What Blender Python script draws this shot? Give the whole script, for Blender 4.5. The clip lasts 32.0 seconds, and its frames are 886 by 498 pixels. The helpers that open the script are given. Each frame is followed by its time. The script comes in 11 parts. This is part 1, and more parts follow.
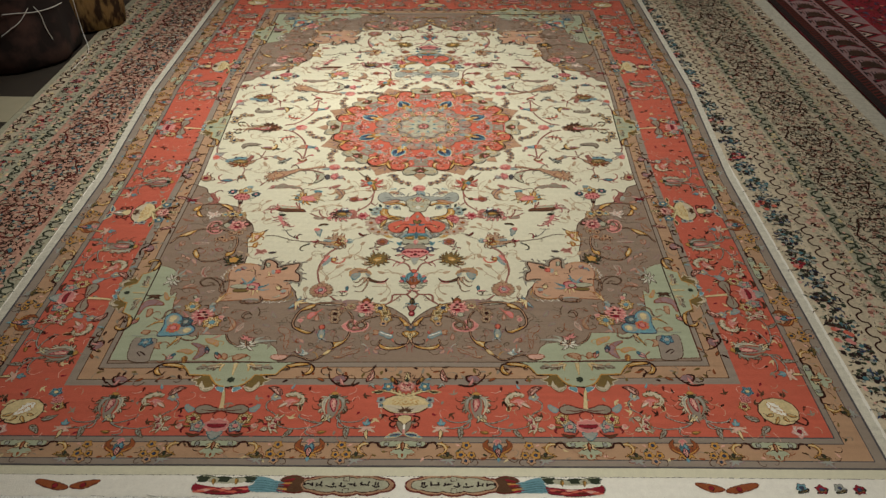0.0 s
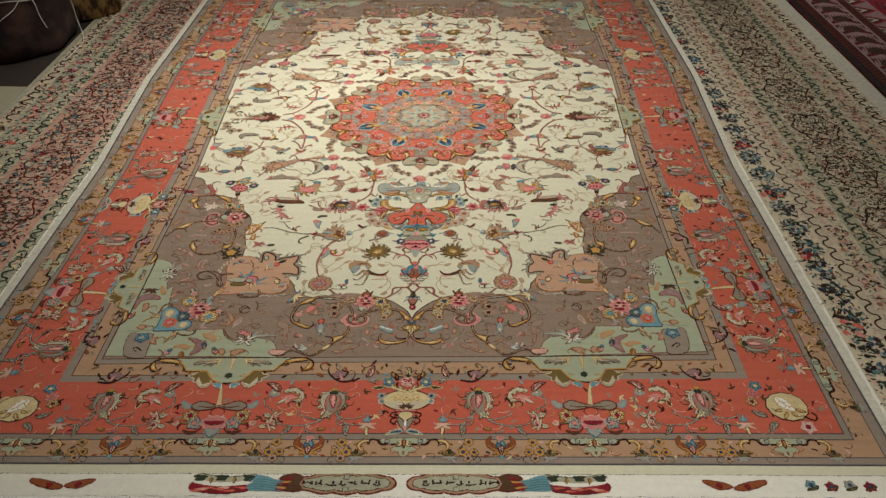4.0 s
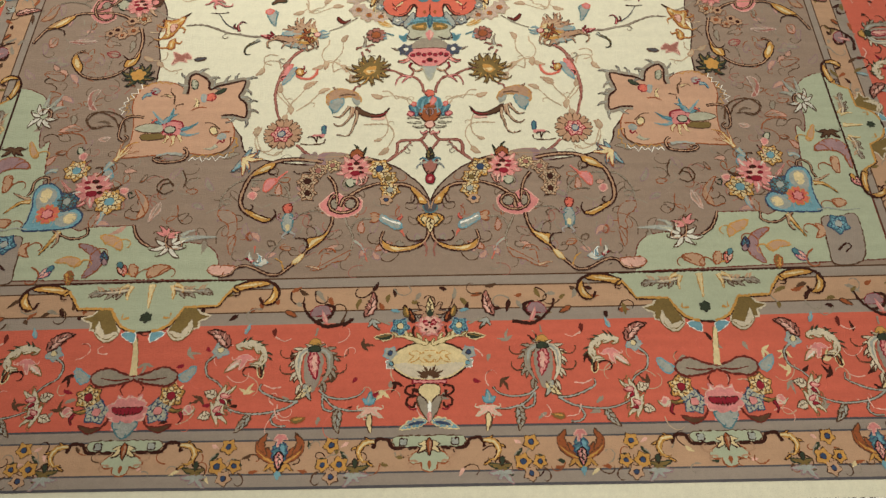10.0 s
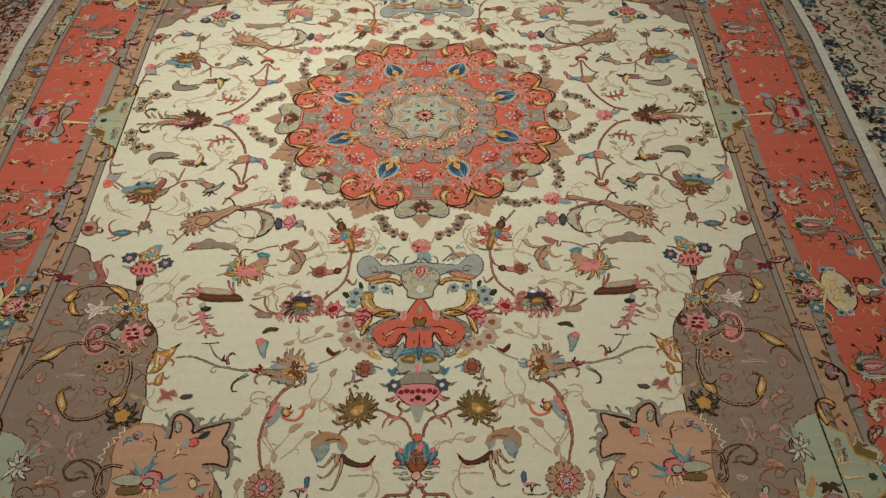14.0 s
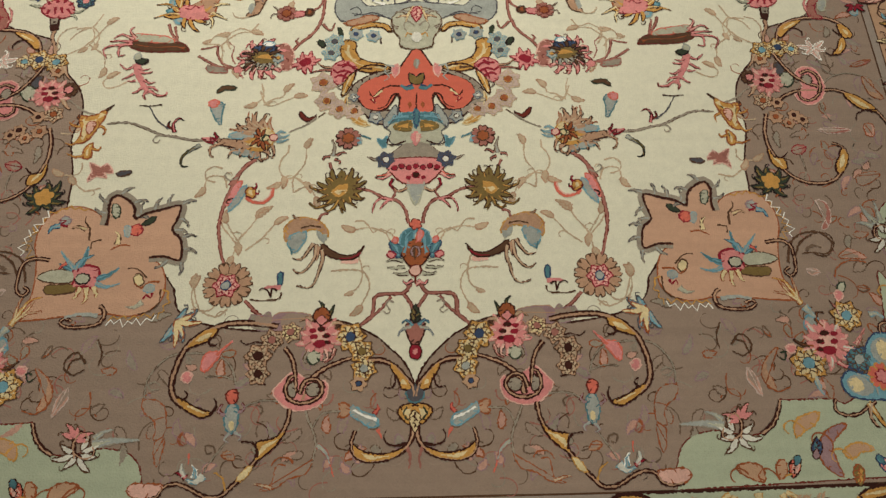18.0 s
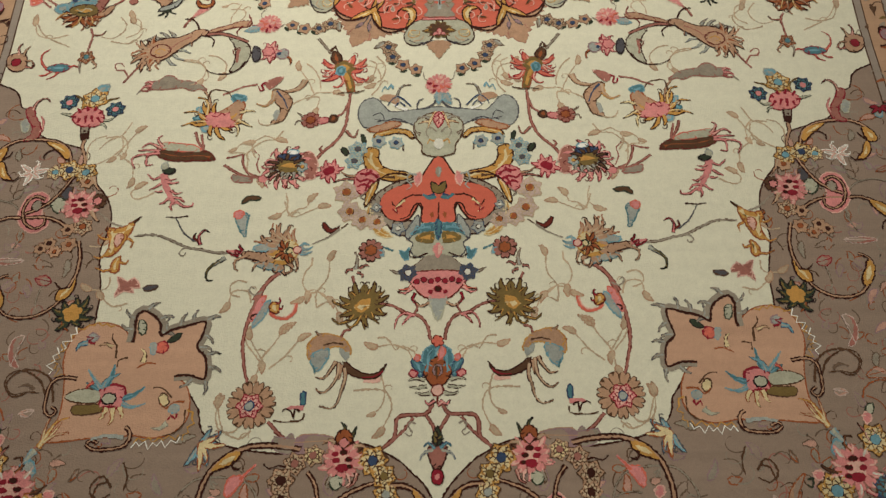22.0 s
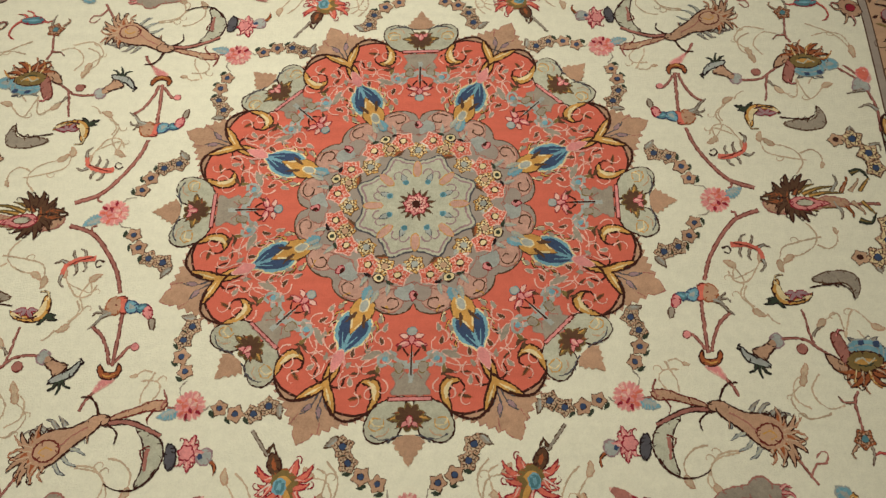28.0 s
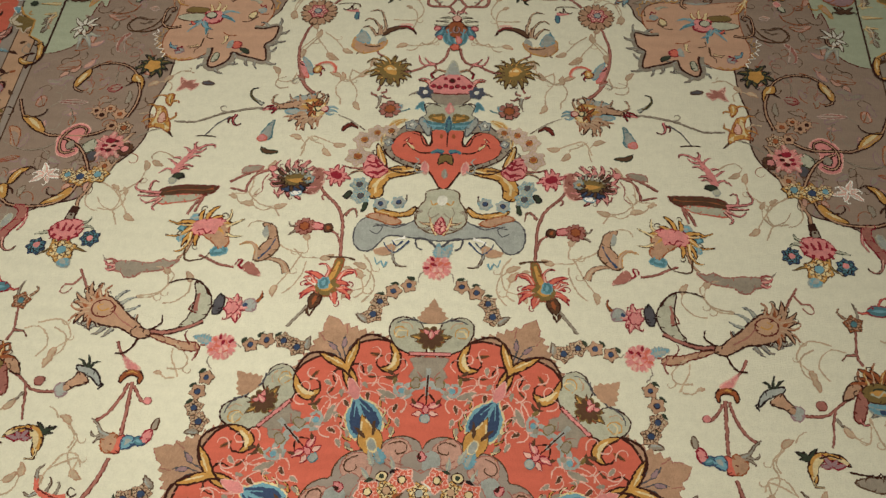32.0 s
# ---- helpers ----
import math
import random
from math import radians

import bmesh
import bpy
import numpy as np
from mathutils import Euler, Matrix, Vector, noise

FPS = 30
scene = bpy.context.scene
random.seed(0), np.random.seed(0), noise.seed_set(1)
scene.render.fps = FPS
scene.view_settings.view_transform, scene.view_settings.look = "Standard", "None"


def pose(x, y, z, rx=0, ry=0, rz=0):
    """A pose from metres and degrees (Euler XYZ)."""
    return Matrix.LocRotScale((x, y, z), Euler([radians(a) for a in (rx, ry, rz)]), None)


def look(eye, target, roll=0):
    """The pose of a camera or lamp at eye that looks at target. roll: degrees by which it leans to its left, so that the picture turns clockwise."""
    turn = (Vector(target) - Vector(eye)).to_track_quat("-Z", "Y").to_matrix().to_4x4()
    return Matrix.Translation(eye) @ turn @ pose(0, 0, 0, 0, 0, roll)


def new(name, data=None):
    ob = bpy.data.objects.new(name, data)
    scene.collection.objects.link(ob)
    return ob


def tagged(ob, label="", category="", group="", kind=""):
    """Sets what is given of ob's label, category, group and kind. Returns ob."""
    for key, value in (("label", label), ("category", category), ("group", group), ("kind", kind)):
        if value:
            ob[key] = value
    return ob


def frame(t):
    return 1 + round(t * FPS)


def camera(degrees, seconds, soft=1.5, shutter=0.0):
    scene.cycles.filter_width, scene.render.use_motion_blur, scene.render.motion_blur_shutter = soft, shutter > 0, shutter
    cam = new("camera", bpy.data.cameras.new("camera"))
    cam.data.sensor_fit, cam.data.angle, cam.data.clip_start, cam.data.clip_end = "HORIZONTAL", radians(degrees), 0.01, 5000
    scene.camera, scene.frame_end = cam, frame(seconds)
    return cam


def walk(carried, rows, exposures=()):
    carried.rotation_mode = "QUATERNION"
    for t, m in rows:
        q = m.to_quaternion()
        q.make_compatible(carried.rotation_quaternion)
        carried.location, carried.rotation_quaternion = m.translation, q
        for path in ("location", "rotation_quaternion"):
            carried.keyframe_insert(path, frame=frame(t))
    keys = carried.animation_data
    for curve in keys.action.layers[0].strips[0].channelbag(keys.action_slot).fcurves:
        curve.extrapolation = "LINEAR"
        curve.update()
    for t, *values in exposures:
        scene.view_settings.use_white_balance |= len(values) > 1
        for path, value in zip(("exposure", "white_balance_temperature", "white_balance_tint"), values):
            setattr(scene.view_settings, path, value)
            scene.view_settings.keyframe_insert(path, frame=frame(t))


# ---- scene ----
cam = camera(58.8, 32.0, soft=1.4)
PATH = [
    (0, (0.096, -3.015, 1.521), (0.092, -1.387, 0.359), 0.7),
    (0.5, (0.114, -3.015, 1.528), (0.098, -1.389, 0.363), 0.1),
    (1, (0.107, -3.016, 1.525), (0.101, -1.385, 0.368), 0.5),
    (1.5, (0.105, -3.018, 1.525), (0.121, -1.386, 0.37), 0.9),
    (2, (0.103, -3.022, 1.528), (0.11, -1.388, 0.375), 0.6),
    (2.5, (0.098, -3.023, 1.528), (0.115, -1.386, 0.379), 1.0),
    (3, (0.098, -3.019, 1.517), (0.108, -1.39, 0.358), 0.7),
    (3.5, (0.094, -3.015, 1.515), (0.1, -1.391, 0.348), 0.7),
    (5.5, (0.095, -2.642, 1.398), (0.051, -1.189, 0.024), -0.8),
    (6, (0.072, -2.536, 1.344), (0.042, -1.184, -0.13), -0.5),
    (6.5, (0.068, -2.441, 1.301), (0.026, -1.171, -0.244), -1.1),
    (7, (0.079, -2.332, 1.25), (0.019, -1.116, -0.336), -1.8),
    (7.5, (0.072, -2.254, 1.201), (0.013, -1.181, -0.486), -1.8),
    (8, (0.027, -2.174, 1.16), (0.021, -1.208, -0.592), 0.5),
    (8.5, (0.006, -2.119, 1.138), (0.025, -1.209, -0.643), 1.7),
    (9, (0.0, -2.105, 1.133), (0.022, -1.21, -0.656), 1.9),
    (9.5, (-0.003, -2.097, 1.15), (0.024, -1.198, -0.637), 1.9),
    (10, (0.005, -2.08, 1.193), (0.031, -1.059, -0.526), 1.2),
    (10.5, (0.033, -2.001, 1.258), (0.016, -0.922, -0.426), -0.4),
    (11, (0.06, -1.946, 1.29), (0.003, -0.829, -0.367), -1.5),
    (11.5, (0.033, -1.891, 1.308), (0.01, -0.736, -0.325), -0.4),
    (12, (-0.007, -1.841, 1.33), (0.021, -0.625, -0.258), 0.9),
    (12.5, (-0.022, -1.822, 1.351), (0.043, -0.557, -0.197), 1.8),
    (13, (0.0, -1.808, 1.374), (0.041, -0.488, -0.129), 1.2),
    (13.5, (0.018, -1.793, 1.388), (0.047, -0.436, -0.08), 1.0),
    (15.5, (0.08, -1.731, 1.323), (0.05, -0.394, -0.165), -0.3),
    (16, (0.057, -1.692, 1.308), (0.053, -0.41, -0.227), 0.6),
    (16.5, (0.02, -1.645, 1.262), (0.056, -0.46, -0.349), 1.9),
    (17, (0.014, -1.605, 1.19), (0.057, -0.562, -0.516), 2.3),
    (17.5, (0.011, -1.596, 1.127), (0.059, -0.674, -0.647), 2.9),
    (18, (0.014, -1.586, 1.098), (0.06, -0.713, -0.701), 2.8),
    (18.5, (0.017, -1.604, 1.071), (0.051, -0.706, -0.716), 2.0),
    (19, (0.018, -1.585, 1.066), (0.041, -0.715, -0.735), 1.3),
    (19.5, (0.011, -1.576, 1.068), (0.039, -0.717, -0.738), 1.8),
    (20, (0.003, -1.579, 1.06), (0.036, -0.717, -0.745), 2.2),
    (20.5, (-0.01, -1.572, 1.067), (0.04, -0.711, -0.737), 2.9),
    (21, (-0.022, -1.575, 1.076), (0.037, -0.697, -0.72), 2.8),
    (21.5, (-0.012, -1.515, 1.125), (0.023, -0.652, -0.679), 1.6),
    (22, (0.015, -1.452, 1.169), (0.003, -0.532, -0.607), -0.6),
    (22.5, (0.042, -1.404, 1.177), (0.001, -0.459, -0.585), -1.7),
    (23, (0.05, -1.369, 1.178), (-0.015, -0.423, -0.583), -2.8),
    (23.5, (0.042, -1.302, 1.176), (-0.001, -0.318, -0.564), -1.6),
    (24, (0.038, -1.188, 1.191), (0.016, -0.188, -0.54), -1.3),
    (24.5, (0.023, -1.119, 1.17), (0.035, -0.147, -0.578), -0.1),
    (26.5, (0.054, -0.865, 1.132), (0.028, 0.0, -0.67), -1.6),
    (27, (0.071, -0.809, 1.156), (0.017, 0.095, -0.627), -2.8),
    (27.5, (0.076, -0.771, 1.155), (0.012, 0.148, -0.621), -2.9),
    (28, (0.063, -0.666, 1.17), (0.037, 0.228, -0.619), -1.3),
    (28.5, (0.049, -0.586, 1.174), (0.055, 0.297, -0.621), -0.2),
    (29, (0.021, -0.518, 1.188), (0.07, 0.37, -0.604), 2.1),
    (29.5, (0.018, -0.471, 1.183), (0.069, 0.438, -0.598), 2.1),
    (30, (0.034, -0.375, 1.193), (0.051, 0.542, -0.584), 1.0),
    (30.5, (0.049, -0.31, 1.184), (0.033, 0.577, -0.609), 0.3),
    (31, (0.056, -0.234, 1.207), (0.012, 0.678, -0.572), -0.6),
    (31.5, (0.074, -0.21, 1.209), (-0.009, 0.799, -0.516), -1.4),
    (32, (0.072, -0.138, 1.217), (-0.02, 0.831, -0.53), -1.7),
]
walk(cam, [(t, look(eye, target, roll)) for t, eye, target, roll in PATH],
     exposures=[(0.0, -0.27), (2.5, -0.24), (5.5, -0.12), (7.5, 0.3), (9.0, 0.48), (10.0, 0.2), (11.0, -0.24), (12.0, -0.42), (13.0, -0.5), (16.0, -0.58), (17.0, -0.3), (18.0, -0.22), (19.0, -0.22), (21.0, -0.27), (22.0, -0.4), (23.0, -0.64), (24.0, -0.56), (27.0, -0.6), (28.0, -0.52), (29.0, -0.6), (30.0, -0.88), (31.0, -0.82), (32.0, -0.66)])

from mathutils import geometry

# ---------------------------------------------------------------- light
world = bpy.data.worlds.new("showroom_air")
scene.world = world
world.use_nodes = True
world.node_tree.nodes["Background"].inputs[0].default_value = (1.0, 0.9, 0.76, 1)
world.node_tree.nodes["Background"].inputs[1].default_value = 0.10


def area_lamp(name, place, aim, watts, size, colour=(1.0, 0.95, 0.84), spread=120):
    data = bpy.data.lights.new(name, "AREA")
    data.shape, data.size, data.energy, data.color, data.spread = "DISK", size, watts, colour, radians(spread)
    lamp = new(name, data)
    lamp.matrix_world = look(place, aim)
    return lamp


LAMPS = [((-0.36, 0.22, 2.98), (-0.28, 0.24, 0), 23.5, 0.30, 82), ((0.52, -2.72, 2.98), (0.56, -2.36, 0), 21, 0.30, 103),
         ((2.7, 1.6, 2.98), (2.6, 1.6, 0), 10, 0.30, 100), ((-0.6, 3.0, 2.98), (-0.6, 2.6, 0), 11, 0.30, 120)]
for place, aim, watts, size, spread in LAMPS:
    area_lamp("ceiling_spot", place, aim, watts, size, spread=spread)

# ---------------------------------------------------------------- materials
MATS = {}


def srgb(r, g, b):
    return tuple((c / 255 / 12.92) if c / 255 <= 0.04045 else ((c / 255 + 0.055) / 1.055) ** 2.4 for c in (r, g, b)) + (1.0,)


def nodes_of(name):
    m = bpy.data.materials.new(name)
    m.use_nodes = True
    nt = m.node_tree
    return m, nt, nt.nodes, nt.links, nt.nodes["Principled BSDF"]


def pile(name, rgb, vary=0.10, rough=0.92, streak=0.16):
    """Knotted wool: slow dye drift across the weft, small knot grain and a soft knot relief."""
    m, nt, N, L, bsdf = nodes_of(name)
    tex = N.new("ShaderNodeTexCoord")
    stretch = N.new("ShaderNodeMapping")
    stretch.inputs["Scale"].default_value = (3.0, 55, 1)
    L.new(tex.outputs["Object"], stretch.inputs["Vector"])
    drift = N.new("ShaderNodeTexNoise")
    drift.inputs["Scale"].default_value, drift.inputs["Detail"].default_value = 1.0, 4
    L.new(stretch.outputs[0], drift.inputs["Vector"])
    knots = N.new("ShaderNodeTexVoronoi")
    knots.inputs["Scale"].default_value = 430
    L.new(tex.outputs["Object"], knots.inputs["Vector"])
    fuzz = N.new("ShaderNodeTexNoise")
    fuzz.inputs["Scale"].default_value, fuzz.inputs["Detail"].default_value, fuzz.inputs["Roughness"].default_value = 60, 8, 0.72
    L.new(tex.outputs["Object"], fuzz.inputs["Vector"])
    info = N.new("ShaderNodeObjectInfo")
    value = None
    for out, amount in ((drift.outputs["Fac"], streak), (fuzz.outputs["Fac"], vary * 4.0), (knots.outputs["Color"], vary), (info.outputs["Random"], vary * 0.9)):
        scaled = N.new("ShaderNodeMath")
        scaled.operation = "MULTIPLY_ADD"
        L.new(out, scaled.inputs[0])
        scaled.inputs[1].default_value = amount
        if value is None:
            scaled.inputs[2].default_value = 1 - 0.5 * (streak + vary * 5.9)
        else:
            L.new(value, scaled.inputs[2])
        value = scaled.outputs[0]
    tint = N.new("ShaderNodeMix")
    tint.data_type, tint.blend_type = "RGBA", "MULTIPLY"
    tint.inputs["Factor"].default_value = 1
    tint.inputs[6].default_value = srgb(*rgb)
    L.new(value, tint.inputs[7])
    L.new(tint.outputs[2], bsdf.inputs["Base Color"])
    bump = N.new("ShaderNodeBump")
    bump.inputs["Strength"].default_value, bump.inputs["Distance"].default_value = 0.6, 0.0014
    L.new(knots.outputs["Distance"], bump.inputs["Height"])
    L.new(bump.outputs[0], bsdf.inputs["Normal"])
    bsdf.inputs["Roughness"].default_value = rough
    bsdf.inputs["Specular IOR Level"].default_value = 0.15
    bsdf.inputs["Sheen Weight"].default_value = 0.12
    bsdf.inputs["Sheen Roughness"].default_value = 0.5
    MATS[name] = m
    return m


DYES = dict(cream=(220, 217, 193), red=(202, 102, 82), taupe=(147, 128, 112), tan=(184, 149, 119), grey=(150, 138, 126),
            green=(170, 178, 152), peach=(194, 155, 128), brown=(60, 30, 22), slate=(82, 80, 84), gold=(192, 144, 76), navy=(56, 72, 100),
            blue=(112, 156, 168), sand=(202, 190, 166), rosy=(190, 148, 130), sage=(176, 175, 153), haze=(154, 135, 119), shade=(108, 88, 72), pink=(208, 134, 130), pale=(208, 206, 192), blush=(192, 170, 158), crimson=(138, 34, 48), olive=(120, 100, 58), dkgreen=(54, 62, 48),
            straw=(214, 196, 150), stem=(158, 104, 92), leafgrey=(148, 138, 122), rust=(150, 84, 50), faint=(186, 164, 136),
            bluegrey=(156, 160, 152), black=(40, 28, 28), fawn=(176, 140, 112), coral=(204, 106, 88), teal=(78, 120, 128),
            ivory=(240, 238, 228), umber=(88, 62, 44), redline=(104, 42, 34), bloom=(216, 172, 156), mauve=(150, 122, 124))
for dye, rgb in DYES.items():
    plain_dye = dye in ("cream", "ivory", "taupe", "red", "tan", "green", "grey", "peach", "haze")
    pile(dye, rgb, vary=0.075 if plain_dye else 0.20, streak=0.12 if dye in ("cream", "ivory") else 0.30)

# ---------------------------------------------------------------- drawing the carpet
# u: across the carpet, v: along it, positive towards the signed end; the weave is a little skewed and uneven.


def skew(v):
    a = abs(v)
    return 0.03 if a < 1.3 else max(0.01, 0.03 - 0.02 * (a - 1.3) / 0.5)


def warp(u, v):
    x = u * (1.007 if u < 0 else 0.993) * (1 + 0.045 * min(1, max(0, (0.4 - v) / 0.8)))
    y = -v + skew(v) * x
    n = noise.noise_vector(Vector((x * 2.3, y * 2.3, 0.7)))
    return x + 0.0022 * n.x, y + 0.0022 * n.y


def spline(pts, closed=False, step=0.006):
    """A smooth line through the points, resampled."""
    n, out = len(pts), []
    for i in range(n if closed else n - 1):
        p0 = pts[(i - 1) % n] if closed or i > 0 else pts[0]
        p1, p2 = pts[i], pts[(i + 1) % n]
        p3 = pts[(i + 2) % n] if closed or i + 2 < n else pts[-1]
        k = max(2, int(math.hypot(p2[0] - p1[0], p2[1] - p1[1]) / step))
        for j in range(k):
            t = j / k
            a, b, c, d = -0.5 * t + t * t - 0.5 * t ** 3, 1 - 2.5 * t * t + 1.5 * t ** 3, 0.5 * t + 2 * t * t - 1.5 * t ** 3, -0.5 * t * t + 0.5 * t ** 3
            out.append((a * p0[0] + b * p1[0] + c * p2[0] + d * p3[0], a * p0[1] + b * p1[1] + c * p2[1] + d * p3[1]))
    if not closed:
        out.append(pts[-1])
    return out


def normals(line, closed):
    n, out = len(line), []
    for i in range(n):
        a = line[(i - 1) % n] if closed or i else line[0]
        b = line[(i + 1) % n] if closed or i < n - 1 else line[-1]
        dx, dy = b[0] - a[0], b[1] - a[1]
        d = math.hypot(dx, dy) or 1
        out.append((-dy / d, dx / d))
    return out


def area_of(poly):
    return 0.5 * sum(p[0] * q[1] - q[0] * p[1] for p, q in zip(poly, poly[1:] + poly[:1]))


def grown(poly, w):
    s = -1 if area_of(poly) > 0 else 1
    return [(p[0] + s * w * n[0], p[1] + s * w * n[1]) for p, n in zip(poly, normals(poly, True))]


def blob(pts, dye, layer=2, edge=None, ew=0.0022, smooth=True, step=0.006):
    poly = spline(pts, True, step) if smooth else list(pts)
    out = [(poly, dye, layer)]
    if edge:
        out.insert(0, (grown(poly, ew), edge, layer - 1))
    return out


def stroke(pts, w, dye, layer=1, w1=None, smooth=True, belly=False):
    """A woven line; w at its start, w1 at its end; belly: thickest in the middle."""
    line = spline(pts) if smooth else list(pts)
    w1 = w if w1 is None else w1
    n, ns = len(line), normals(line, False)
    left, right = [], []
    for i, (p, q) in enumerate(zip(line, ns)):
        t = i / max(1, n - 1)
        h = 0.5 * (w + (w1 - w) * t) * (0.35 + 0.65 * math.sin(math.pi * min(1, max(0, t))) if belly else 1)
        left.append((p[0] + h * q[0], p[1] + h * q[1]))
        right.append((p[0] - h * q[0], p[1] - h * q[1]))
    return [(left + right[::-1], dye, layer)]


def moved(shapes, at=(0, 0), turn=0.0, size=1.0, flip=1, up=0):
    c, s = math.cos(radians(turn)), math.sin(radians(turn))
    return [([(at[0] + size * (c * p[0] * flip - s * p[1]), at[1] + size * (s * p[0] * flip + c * p[1])) for p in poly], dye, layer + up) for poly, dye, layer in shapes]


LIFT = 0.0003
SEQUENCE = [0]


KNOT = 0.0015


def knotted(poly):
    """The outline stepped from knot to knot, as woven edges are."""
    out, n = [], len(poly)
    girth = sum(math.hypot(q[0] - p[0], q[1] - p[1]) for p, q in zip(poly, poly[1:] + poly[:1])) or 1
    rag = min(0.0006, 0.35 * abs(area_of(poly)) / girth)
    loose = random.Random(n * 31 + int(1e5 * abs(poly[0][0])))
    for i in range(n):
        p, q = poly[i], poly[(i + 1) % n]
        k = max(1, int(math.hypot(q[0] - p[0], q[1] - p[1]) / 0.0021))
        for j in range(k):
            t = j / k
            c = (round((p[0] + (q[0] - p[0]) * t + loose.uniform(-rag, rag)) / KNOT) * KNOT, round((p[1] + (q[1] - p[1]) * t + loose.uniform(-rag, rag)) / KNOT) * KNOT)
            if not out or c != out[-1]:
                out.append(c)
    if len(out) > 1 and out[0] == out[-1]:
        out.pop()
    return out if len(out) > 2 and abs(area_of(out)) > 1.2e-6 else None


def clusters(shapes):
    """Groups of shapes that lie over or against one another."""
    boxes = [(min(q[0] for q in p), max(q[0] for q in p), min(q[1] for q in p), max(q[1] for q in p)) for p, _, _ in shapes]
    group = list(range(len(shapes)))

    def root(i):
        while group[i] != i:
            i = group[i]
        return i
    for i, a in enumerate(boxes):
        for j in range(i):
            b = boxes[j]
            if a[0] < b[1] + 0.002 and b[0] < a[1] + 0.002 and a[2] < b[3] + 0.002 and b[2] < a[3] + 0.002:
                group[root(i)] = root(j)
    out = {}
    for i, s in enumerate(shapes):
        out.setdefault(root(i), []).append(s)
    return list(out.values())


TAKEN = {}


def folded(pts):
    """Whether an outline laps over itself when it is filled."""
    solid = [Vector((p[0], p[1], 0)) for p in pts]
    filled = sum(abs(area_of([pts[i] for i in t])) for t in geometry.tessellate_polygon([solid]))
    return abs(filled - abs(area_of(pts))) > 4e-7




def free_height(pts, z):
    """The height nearest above z that no overlapping shape holds, so that no two woven shapes share a plane."""
    x0, x1, y0, y1 = min(p[0] for p in pts), max(p[0] for p in pts), min(p[1] for p in pts), max(p[1] for p in pts)
    if x1 - x0 > 0.3 or y1 - y0 > 0.3:
        return z
    cells = [(i, j) for i in range(int(x0 * 100) - 1, int(x1 * 100) + 2) for j in range(int(y0 * 100) - 1, int(y1 * 100) + 2)]
    step = int(round(z * 5e5))
    while any(step in TAKEN.get(c, ()) for c in cells):
        step += 1
    for c in cells:
        TAKEN.setdefault(c, set()).add(step)
    return step * 2e-6


def emit(name, shapes, parent, su=1, sv=1, label="", kind="", wobble=0.0003, fine=True):
    """One woven motif as a mesh part, mirrored across the carpet's axes by su and sv."""
    if fine and not kind:
        groups = clusters(shapes)
        if len(groups) > 1:
            return [emit(name, g, parent, su, sv, label, "single", wobble) for g in groups][0]
    verts, faces, slots, mats = [], [], [], []
    SEQUENCE[0] += 1
    rnd = random.Random(SEQUENCE[0])
    rank, base = {}, 1e-6 * (SEQUENCE[0] * 37 % 97)
    for poly, dye, layer in sorted(shapes, key=lambda s: s[2]):
        rank[layer] = rank.get(layer, -1) + 1
        z = LIFT * layer + base + 2e-6 * (rank[layer] % 40)
        pts = [(su * u, sv * v) for u, v in poly]
        if fine:
            pts = knotted(pts)
            if not pts:
                continue
        pieces = [pts]
        girth = sum(math.hypot(b[0] - a[0], b[1] - a[1]) for a, b in zip(pts, pts[1:] + pts[:1]))
        if fine and len(poly) > 5 and abs(area_of(pts)) < 0.006 * girth and folded(pts):
            raw = [(su * u, sv * v) for u, v in poly]
            n = len(raw)
            pieces = [[raw[i], raw[i + 1], raw[n - 2 - i], raw[n - 1 - i]] for i in range((n - 1) // 2)]
            pieces = [q for q in pieces if abs(area_of(q)) > 1e-8]
        elif fine and folded(pts):
            pieces = [[(su * u, sv * v) for u, v in poly]]
        for k, piece in enumerate(pieces):
            piece = piece[::-1] if area_of(piece) > 0 else piece
            height = free_height(piece, z)
            first = len(verts)
            for u, v in piece:
                x, y = warp(u, v)
                verts.append((x + rnd.uniform(-wobble, wobble), y + rnd.uniform(-wobble, wobble), height) if len(pieces) == 1 else (x, y, height))
            faces.append(range(first, len(verts)))
            if dye not in mats:
                mats.append(dye)
            slots.append(mats.index(dye))
    mesh = bpy.data.meshes.new(name)
    mesh.from_pydata(verts, [], faces)
    for dye in mats:
        mesh.materials.append(MATS[dye])
    mesh.polygons.foreach_set("material_index", slots)
    ob = new(name, mesh)
    ob.parent = parent
    return tagged(ob, label=label, kind="" if kind == "single" else kind)


def four(name, shapes, parent, label="", kind=""):
    return [emit(name, shapes, parent, su, sv, label, kind) for su in (-1, 1) for sv in (1, -1)]


def two(name, shapes, parent, label=""):
    return [emit(name, shapes, parent, 1, sv, label) for sv in (1, -1)]


def sides(name, shapes, parent, label=""):
    return [emit(name, shapes, parent, su, 1, label) for su in (-1, 1)]


def part(name, bm, material, parent, label=""):
    mesh = bpy.data.meshes.new(name)
    bm.to_mesh(mesh)
    bm.free()
    if material:
        mesh.materials.append(material)
    ob = new(name, mesh)
    ob.parent = parent
    return tagged(ob, label=label)


def empty(name, label, category, group="", at=(0, 0, 0)):
    ob = new(name)
    ob.location = at
    return tagged(ob, label, category, group)


